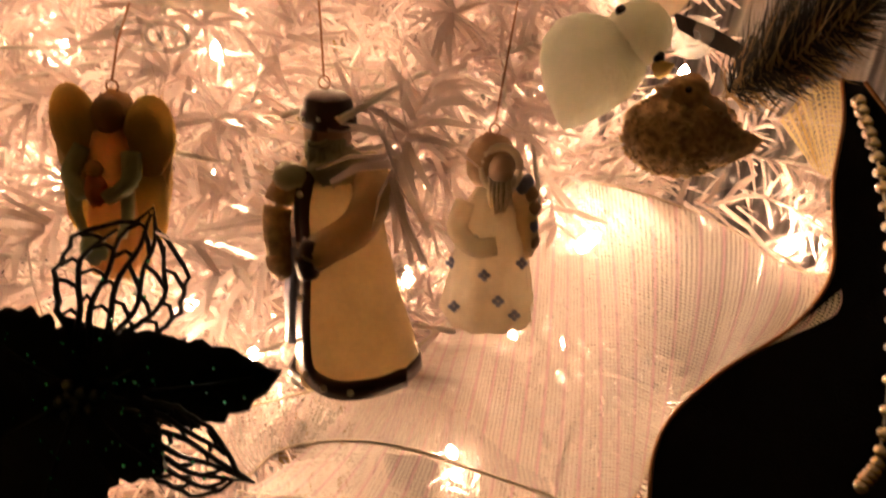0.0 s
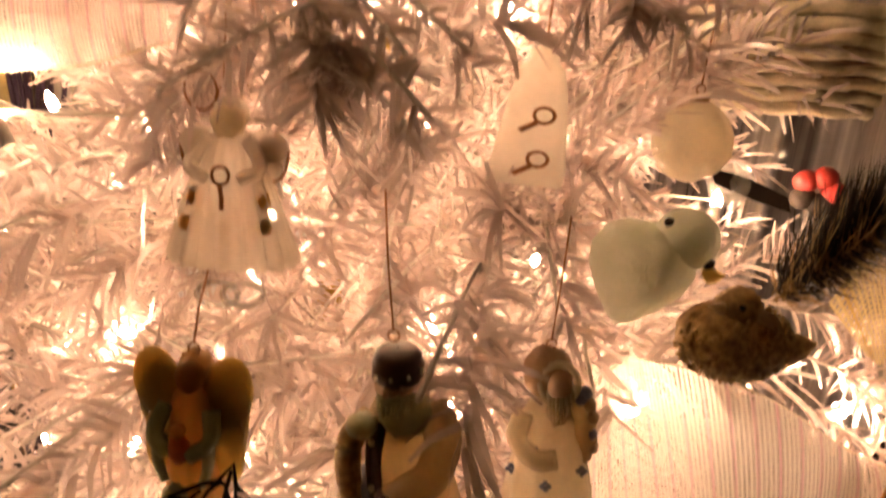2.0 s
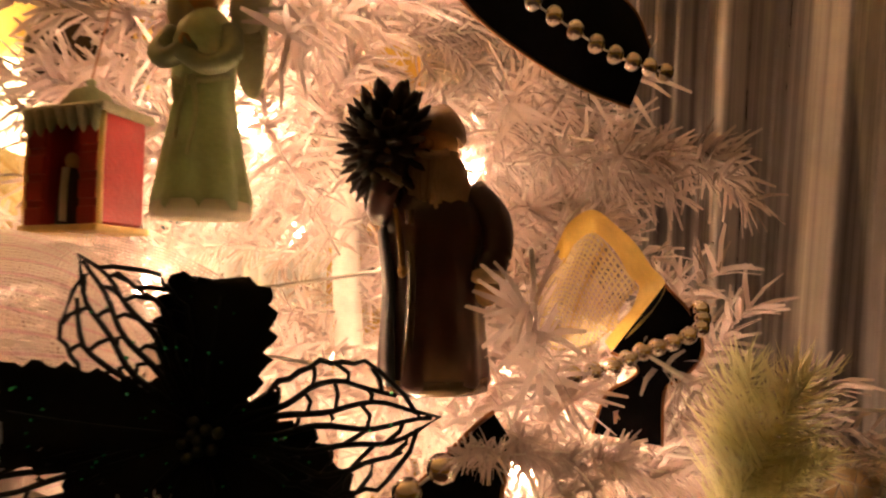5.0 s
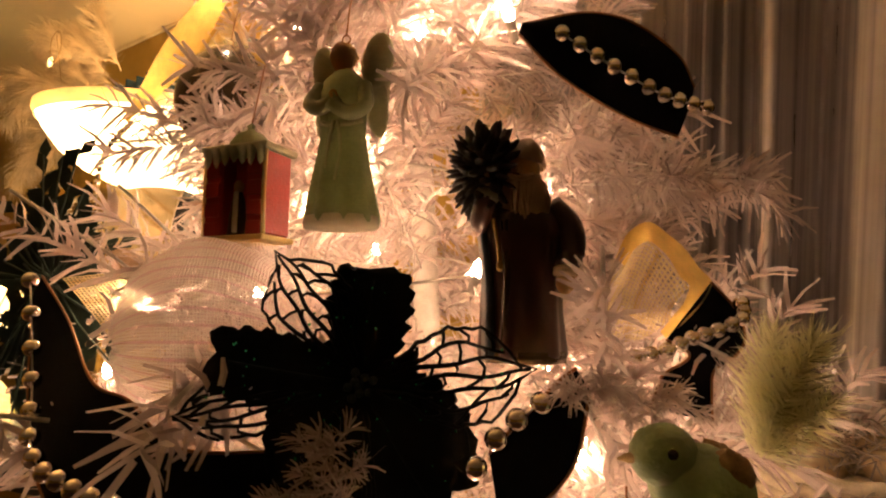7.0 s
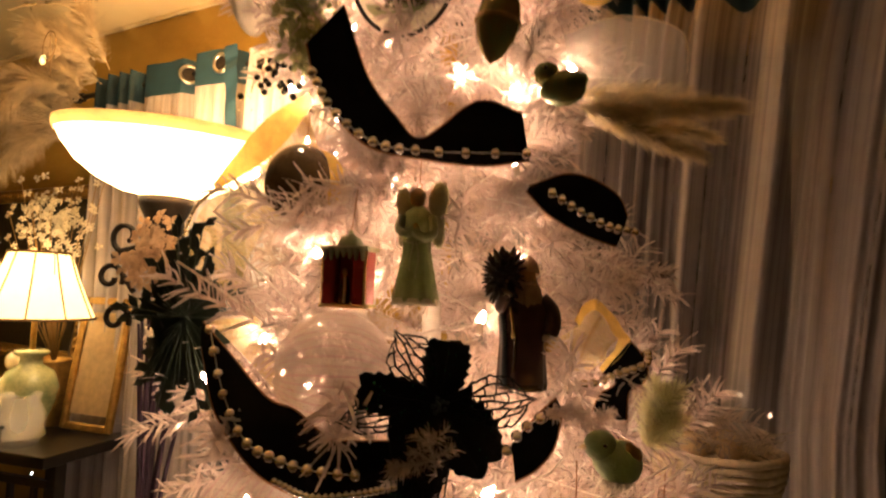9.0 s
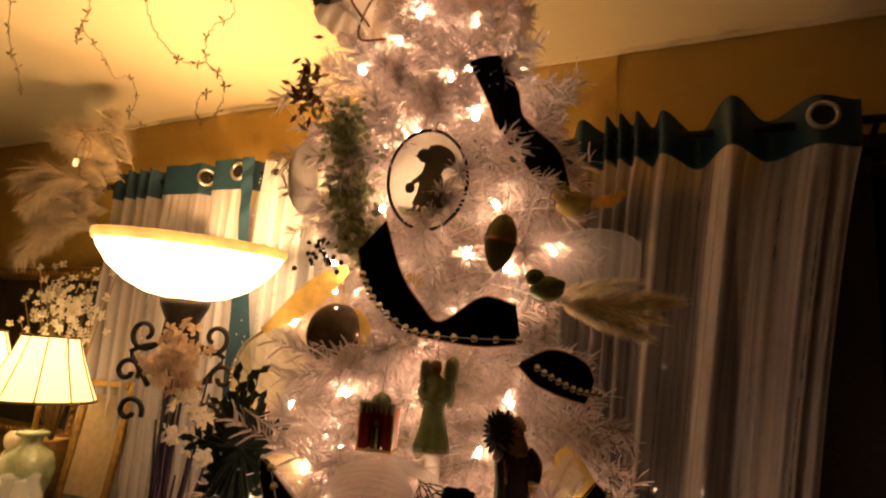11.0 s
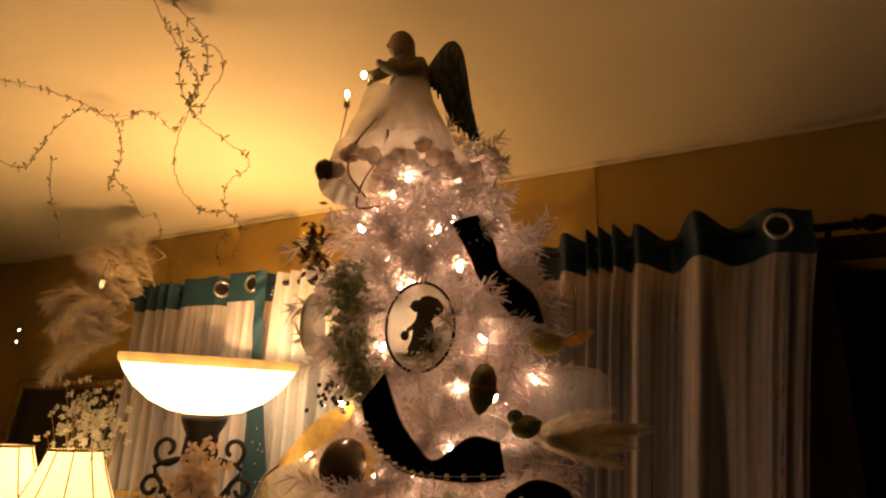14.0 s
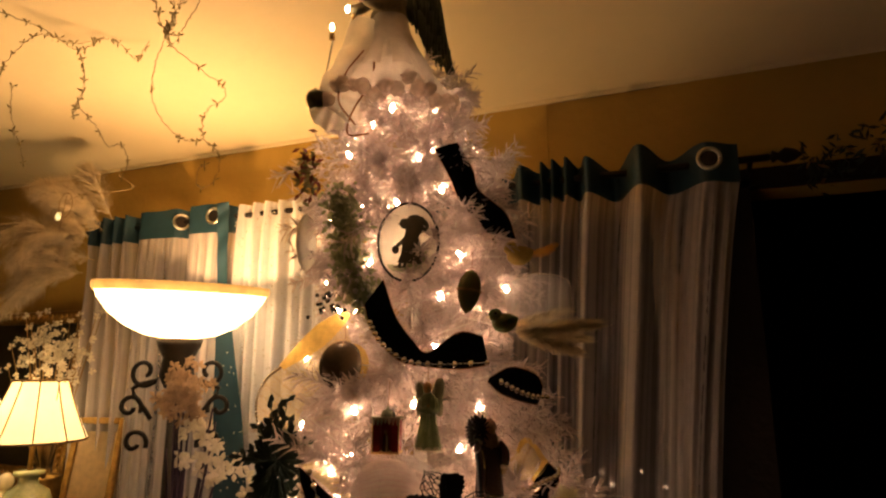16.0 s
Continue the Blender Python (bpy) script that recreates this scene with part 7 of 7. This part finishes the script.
table_lamp((-1.84, 0.765, 1.0), "ceramic urn table lamp with glowing ribbed cream shade")
table_lamp((-2.05, 0.66, 1.006), "second ceramic table lamp with glowing cream shade")

# picture and gilt frames behind the lamps
PICTURE = mat("dark_varnished_picture", (0.020, 0.018, 0.017), 0.3, 0, 0.5, 6, 0.1)
KNOB = Shape().ball((0, 0, 0), (0.010, 0.007, 0.010), seg=10, rings=6).mesh("carved_bead", [GILT])
fr = thing("framed_picture", "large dark picture in a carved gilt frame", "picture", Matrix.Translation((-2.37, 1.025, 1.47)) @ pose(0, 0, 0, -4, 0, 0))
part("picture_panel", Shape().box((0, 0, 0), (0.66, 0.008, 0.54)), PICTURE, fr, "dark varnished picture panel")
for x in (-0.355, 0.355):
    part("frame_side", Shape().box((x, -0.006, 0), (0.05, 0.03, 0.63), bev=0.4), GILT, fr)
    part("inner_slip", Shape().box((x * 0.915, -0.008, 0), (0.012, 0.022, 0.56), bev=0.4), BARK, fr, "dark inner slip")
    for k in range(24):
        part("carved_bead", KNOB, [], fr, m=Matrix.Translation((x, -0.022, -0.30 + 0.026 * k)))
for z in (-0.29, 0.29):
    part("frame_rail", Shape().box((0, -0.006, z), (0.66, 0.03, 0.05), bev=0.4), GILT, fr)
    for k in range(25):
        part("carved_bead", KNOB, [], fr, m=Matrix.Translation((-0.3125 + 0.026 * k, -0.022, z)))
fr2 = thing("gilt_picture_frame", "small gilt frame standing on the console", "picture frame", Matrix.Translation((-1.74, 0.90, 1.205)) @ pose(0, 0, 0, -8, 0, 10))
part("picture", Shape().box((0, 0.004, 0), (0.15, 0.006, 0.30)), CREAMPAINT, fr2)
for x in (-0.085, 0.085):
    part("frame_side", Shape().box((x, 0, 0), (0.022, 0.02, 0.39), bev=0.4), GILT, fr2)
for z in (-0.185, 0.185):
    part("frame_rail", Shape().box((0, 0, z), (0.148, 0.02, 0.022), bev=0.4), GILT, fr2)
wf = thing("white_flower_spray", "airy white flower spray standing in a pot", "flowers", pose(-1.93, 0.88, 1.005))
fl = Shape()
wc = Vector((-1.8215, 0.7819, 1.6117)) - Vector((-1.93, 0.88, 1.005))
for i in range(170):
    p = wc + Vector((rg.gauss(0, 0.07), rg.gauss(0, 0.04), rg.gauss(0, 0.05)))
    blossom(fl, p, 0.013, 0, rg)
    if i % 6 == 0:
        part("stem", Shape().tube([(0, 0, 0.18), (p.x * 0.5, p.y * 0.5, p.z * 0.6), p], 0.0016, 0, 4), VINEWIRE, wf)
part("blossoms", fl, PETALW, wf)
part("pot", Shape().lathe([(0.0005, 0.0), (0.045, 0.0), (0.06, 0.1), (0.05, 0.19), (0.055, 0.2), (0.045, 0.195), (0.03, 0.1)], 0, 24), GILT, wf)
# small tent-shaped wooden house and ornaments on the console
hs = thing("wooden_house", "small dark wooden house model with a gilt roof edge", "house model", Matrix.Translation((-1.95, 0.62, 1.004)) @ pose(0, 0, 0, 0, 0, 20) @ Matrix.Scale(1.5, 4))
part("walls", Shape().box((0, 0, 0.04), (0.14, 0.09, 0.08)), BROWNSEED, hs)
for q in (-1, 1):
    part("roof_side", Shape().box((q * 0.045, 0, 0.105), (0.13, 0.11, 0.008), turn=(0, q * 38, 0)), STRAW, hs)
fg = Shape()
fg.lathe([(0.0005, 0.0), (0.035, 0.0), (0.038, 0.02), (0.026, 0.07), (0.032, 0.11), (0.018, 0.15), (0.0005, 0.155)], 0, 20, wob=0.05)
fg.ball((0, -0.005, 0.175), (0.022, 0.022, 0.027), 0, wob=0.06)
one("white_figurine", fg, [IVORY], "white glazed figurine standing beside the lamps", "figurine", pose(-1.99, 0.80, 1.004, 0, 0, 20) @ Matrix.Scale(1.1, 4))
gv = Shape().lathe([(0.0005, 0.0), (0.045, 0.0), (0.06, 0.03), (0.062, 0.08), (0.045, 0.12), (0.05, 0.135), (0.046, 0.134), (0.041, 0.12), (0.057, 0.08), (0.055, 0.03), (0.0005, 0.006)], 0, 28)
one("glass_vase", gv, [CLEARGLASS], "clear greenish glass vase on the console", "vase", pose(-1.75, 0.70, 1.004))
bx = thing("dark_box", "dark lacquer box with a white dove shape on it", "box", pose(-1.76, 0.60, 1.004, 0, 0, 12))
part("body", Shape().box((0, 0, 0.03), (0.13, 0.05, 0.06)), BLACKLACQUER, bx)
part("lid", Shape().box((0, 0, 0.064), (0.136, 0.055, 0.008)), BLACKLACQUER, bx)
dv = Shape().ball((0, 0, 0.018), (0.028, 0.018, 0.018), wob=0.1)
dv.ball((-0.024, 0, 0.036), (0.013, 0.012, 0.013))
one("white_dove_ornament", dv, [IVORY], "small white dove shape sitting on the dark box", "bird ornament", pose(-1.77, 0.60, 1.073, 0, 0, 12))
# plume bunch over the curtain end
pl = thing("white_plume_bunch", "bunch of soft white plumes fixed beside the curtain", "plumes")
pc = Vector((-1.82, 0.74, 1.97))
r6 = random.Random(44)
for i in range(26):
    t = i / 25
    root = pc + Vector((0.14 - 0.10 * t + r6.gauss(0, 0.02), 0.03 + r6.gauss(0, 0.03), 0.10 - 0.20 * t + r6.gauss(0, 0.03)))
    end = root + Vector((-0.17 + r6.gauss(0, 0.045), -0.04 + r6.gauss(0, 0.04), (0.09 - 0.18 * t) + r6.gauss(0, 0.05)))
    quill = curve([root, root.lerp(end, 0.5) + Vector((0, -0.02, 0.045)), end], 40)
    hair = Shape().tube(quill[::5], 0.0011, 0, 5, 0.3)
    for k in range(620):
        n = r6.randrange(3, 40)
        p = quill[n]
        d = (quill[n] - quill[n - 1]).normalized()
        sd = Vector((r6.gauss(0, 1), r6.gauss(0, 0.7), r6.gauss(0, 1)))
        sd = (sd - d * sd.dot(d)).normalized()
        ln = 0.085 * math.sin(math.pi * (0.12 + 0.75 * n / 40)) * r6.uniform(0.5, 1.1)
        e = p + sd * ln * 0.75 + d * ln * 0.75 + Vector((0, 0, -0.25 * ln))
        w = d.cross(sd).normalized() * 0.0006 + d * 0.0006
        m_ = p.lerp(e, 0.5) + sd * ln * 0.10
        hair.grid([[p - w, p + w], [m_ - w, m_ + w], [e, e]])
    part("plume", hair, FEATHER, pl)
star = Shape()
for i in range(6):
    a = i * 1.047
    star.ball(Vector((-1.6998, 0.6510, 2.0344)) + Vector((0.008 * math.cos(a), 0, 0.008 * math.sin(a))), (0.006, 0.003, 0.006), 0, seg=8, rings=5)
star.tube([Vector((-1.6702, 0.6489, 2.0976)) + Vector((0.03 * math.cos(a), 0, 0.04 * math.sin(a) - 0.03)) for a in [j * 0.33 for j in range(20)]], 0.0015, 1, 5)
star.tube([(-1.6702, 0.6489, 2.0976), pc], 0.0012, 1, 5)
one("gold_star_charm", star, [mat("lit_gold_star", (0.9, 0.7, 0.25), 0.3, 0.5, 0.1, 50, 0, 0, 2.0, (1, 0.8, 0.35)), VINEWIRE], "small lit gold star on a wire ring", "star")
cold = Shape()
for cp, cr in (((-2.1278, 0.5470, 1.7950), 0.0036), ((-2.0895, 0.5791, 1.7698), 0.0036), ((-2.0757, 0.5982, 1.7370), 0.0036), ((-2.0972, 0.5877, 1.7277), 0.0036), ((-2.1692, 0.5643, 1.6596), 0.0036), ((-2.0010, 0.5956, 1.8918), 0.0036), ((-2.0115, 0.6008, 1.8547), 0.0036), ((-1.9171, 0.8360, 0.8686), 0.0028), ((-1.8371, 0.8790, 0.9759), 0.0028), ((-1.9679, 0.8097, 0.7774), 0.0028), ((-1.9970, 0.7921, 0.7817), 0.0028), ((-1.9316, 0.8279, 0.8547), 0.0028), ((-1.8735, 0.8592, 0.9325), 0.0028)):
    cold.ball(cp, (cr, cr, cr), 0, seg=8, rings=5)
one("cool_white_lights", cold, [mat("cool_white_led", (0.9, 0.95, 1.0), 0.3, 0, 0, 50, 0, 0, 14.0, (0.85, 0.92, 1.0))], "scattered cool white fairy lights by the console", "fairy lights")


# ---- wire vine under the ceiling ----
def vine(label, pts, leaves, n=80):
    v = thing("wire_vine", label, "vine", group="wire vines under the ceiling")
    r2 = random.Random(len(label) * 7 + leaves)
    c = [p + Vector((r2.gauss(0, 0.0012), r2.gauss(0, 0.0012), r2.gauss(0, 0.0012))) for p in curve(pts, n)]
    part("wire", Shape().tube(c, 0.0008, seg=5), VINEWIRE, v)
    leaves = max(3, int(leaves * 0.62))
    for i in range(leaves):
        p = c[min(n, int((i + r2.random()) / leaves * n))]
        k0, lf = r2.uniform(0, 6), Shape()
        for j in range(r2.randrange(3, 6)):
            a = k0 + j * 1.35
            d = Vector((math.cos(a), 0.6 * math.sin(a * 2), math.sin(a))) * r2.uniform(0.007, 0.0155)
            w = d.cross(Vector((0.3, -1, 0.2))).normalized() * 0.0024
            lf.grid([[p, p], [p + d * 0.55 - w, p + d * 0.55 + w], [p + d, p + d]], 0)
        lf.ball(p, (0.0016, 0.0016, 0.0016), 0, seg=6, rings=4)
        part("sprig", lf, VINELEAF, v)


vine("gold-leaved wire vine hanging from the ceiling, main cluster", [(-0.713, 0.003, 2.352), (-0.783, 0.075, 2.352), (-0.781, 0.125, 2.308), (-0.775, 0.157, 2.281), (-0.776, 0.179, 2.256), (-0.799, 0.188, 2.207)], 22)
vine("second strand of the gold-leaved vine in the main cluster", [(-0.682, 0.020, 2.352), (-0.737, 0.072, 2.352), (-0.748, 0.154, 2.329), (-0.756, 0.178, 2.288), (-0.783, 0.181, 2.240), (-0.799, 0.182, 2.213)], 26)
vine("third strand of the gold-leaved vine in the main cluster", [(-0.771, 0.110, 2.340), (-0.778, 0.139, 2.297), (-0.794, 0.150, 2.258), (-0.799, 0.179, 2.218), (-0.789, 0.198, 2.213)], 12)
vine("thin bare loop of the vine beside the main cluster", [(-0.769, 0.134, 2.317), (-0.738, 0.176, 2.320), (-0.740, 0.204, 2.286), (-0.767, 0.203, 2.242), (-0.791, 0.203, 2.203)], 3)
vine("gold-leaved wire vine loop falling towards the curtain", [(-0.832, 0.214, 2.232), (-0.851, 0.216, 2.185), (-0.867, 0.222, 2.134), (-0.871, 0.243, 2.086), (-0.858, 0.278, 2.050), (-0.840, 0.306, 2.037), (-0.820, 0.326, 2.046)], 7)
vine("gold-leaved wire vine rising back from the loop", [(-0.820, 0.326, 2.046), (-0.814, 0.314, 2.084), (-0.801, 0.316, 2.109), (-0.777, 0.332, 2.135), (-0.775, 0.321, 2.161), (-0.796, 0.285, 2.180), (-0.821, 0.241, 2.207), (-0.834, 0.216, 2.224)], 12)
vine("short vine tail below the loop with small leaves", [(-0.820, 0.326, 2.045), (-0.806, 0.352, 2.030), (-0.807, 0.366, 1.999), (-0.822, 0.367, 1.964), (-0.838, 0.356, 1.947), (-0.845, 0.342, 1.957), (-0.837, 0.338, 1.982), (-0.826, 0.345, 1.995)], 9)
vine("long gold-leaved vine along the ceiling", [(-1.381, -0.045, 2.299), (-1.319, 0.034, 2.334), (-1.284, 0.092, 2.337), (-1.249, 0.152, 2.340), (-1.212, 0.226, 2.329), (-1.188, 0.283, 2.310), (-1.152, 0.314, 2.348), (-1.132, 0.349, 2.350), (-1.120, 0.388, 2.327), (-1.056, 0.367, 2.352)], 34)
vine("gold-leaved vine strand nearer the corner", [(-1.404, 0.052, 2.195), (-1.383, 0.100, 2.190), (-1.368, 0.139, 2.182), (-1.346, 0.188, 2.181), (-1.322, 0.198, 2.229), (-1.297, 0.207, 2.282), (-1.260, 0.237, 2.340), (-1.228, 0.302, 2.344), (-1.144, 0.316, 2.352)], 40)
vine("short gold-leaved vine tendril hanging free", [(-1.315, 0.228, 2.210), (-1.328, 0.240, 2.163), (-1.337, 0.259, 2.119), (-1.339, 0.279, 2.089), (-1.347, 0.299, 2.046)], 10)
vine("gold-leaved tendril hanging from the long vine", [(-1.187, 0.285, 2.310), (-1.191, 0.305, 2.278), (-1.204, 0.322, 2.229), (-1.221, 0.322, 2.193), (-1.233, 0.324, 2.165)], 18)
vine("small curled vine tendril below the others", [(-1.221, 0.322, 2.193), (-1.212, 0.375, 2.150), (-1.210, 0.407, 2.114), (-1.193, 0.430, 2.123), (-1.191, 0.455, 2.096), (-1.204, 0.462, 2.061), (-1.213, 0.453, 2.051)], 9)
vine("thin vine running back to the star charm", [(-1.213, 0.453, 2.051), (-1.203, 0.489, 2.029), (-1.237, 0.449, 2.006), (-1.268, 0.408, 1.991), (-1.296, 0.376, 1.970)], 8)

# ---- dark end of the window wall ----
# near-black colour carries the darkness right of the curtain
DARKDOORWAY = mat("near_black_doorway_tone", (0.014, 0.008, 0.005), 0.6, 0, 0.4, 6, 0.3, spec=0.25)
# added closed box behind the opening, so that it stays black
hall = thing("wall_added_hall", "added near-black hall box that keeps the doorway dark", "wall", kind="structure")
part("hall_back", Shape().box((0.96, WALL_Y + 1.6, 1.15), (2.0, 0.1, 2.4)), DARKDOORWAY, hall)
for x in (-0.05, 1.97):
    part("hall_side", Shape().box((x, WALL_Y + 0.84, 1.15), (0.1, 1.4, 2.4)), DARKDOORWAY, hall)
part("hall_ceiling", Shape().box((0.96, WALL_Y + 0.84, 2.32), (1.9, 1.4, 0.06)), DARKDOORWAY, hall)
dr = thing("door_1", "wooden doorway toned near black, open to the added hall", "door", kind="structure")
part("door_leaf", Shape().box((1.54, WALL_Y + 0.58, 1.0), (0.04, 0.85, 2.0)), DARKDOORWAY, dr)
# left casing is made broad to darken the strip beside the curtain
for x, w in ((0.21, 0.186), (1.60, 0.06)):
    part("door_frame", Shape().box((x, WALL_Y - 0.018, 1.02), (w, 0.034, 2.04)), DARKDOORWAY, dr)
part("door_frame", Shape().box((0.9365, WALL_Y - 0.018, 2.045), (1.387, 0.034, 0.05)), DARKDOORWAY, dr)
gar = Shape()
for i in range(700):
    t = rg.random()
    p = Vector((0.42 + 1.1 * t, 1.0, 2.04 + 0.10 * math.sin(t * 3.1) + rg.gauss(0, 0.03))) + Vector((0, rg.gauss(0, 0.02), 0))
    d = Vector((rg.gauss(0, 1), rg.gauss(-0.4, 0.6), rg.gauss(0, 1))).normalized() * 0.03
    w = d.cross(OUT).normalized() * 0.005
    gar.grid([[p, p], [p + d * 0.5 - w, p + d * 0.5 + w], [p + d, p + d]], 0 if i % 9 else 1)
one("leaf_garland", gar, [DARKLEAF, GILT], "dark leaf garland with a few gold bits over the door", "garland", kind="stuff")
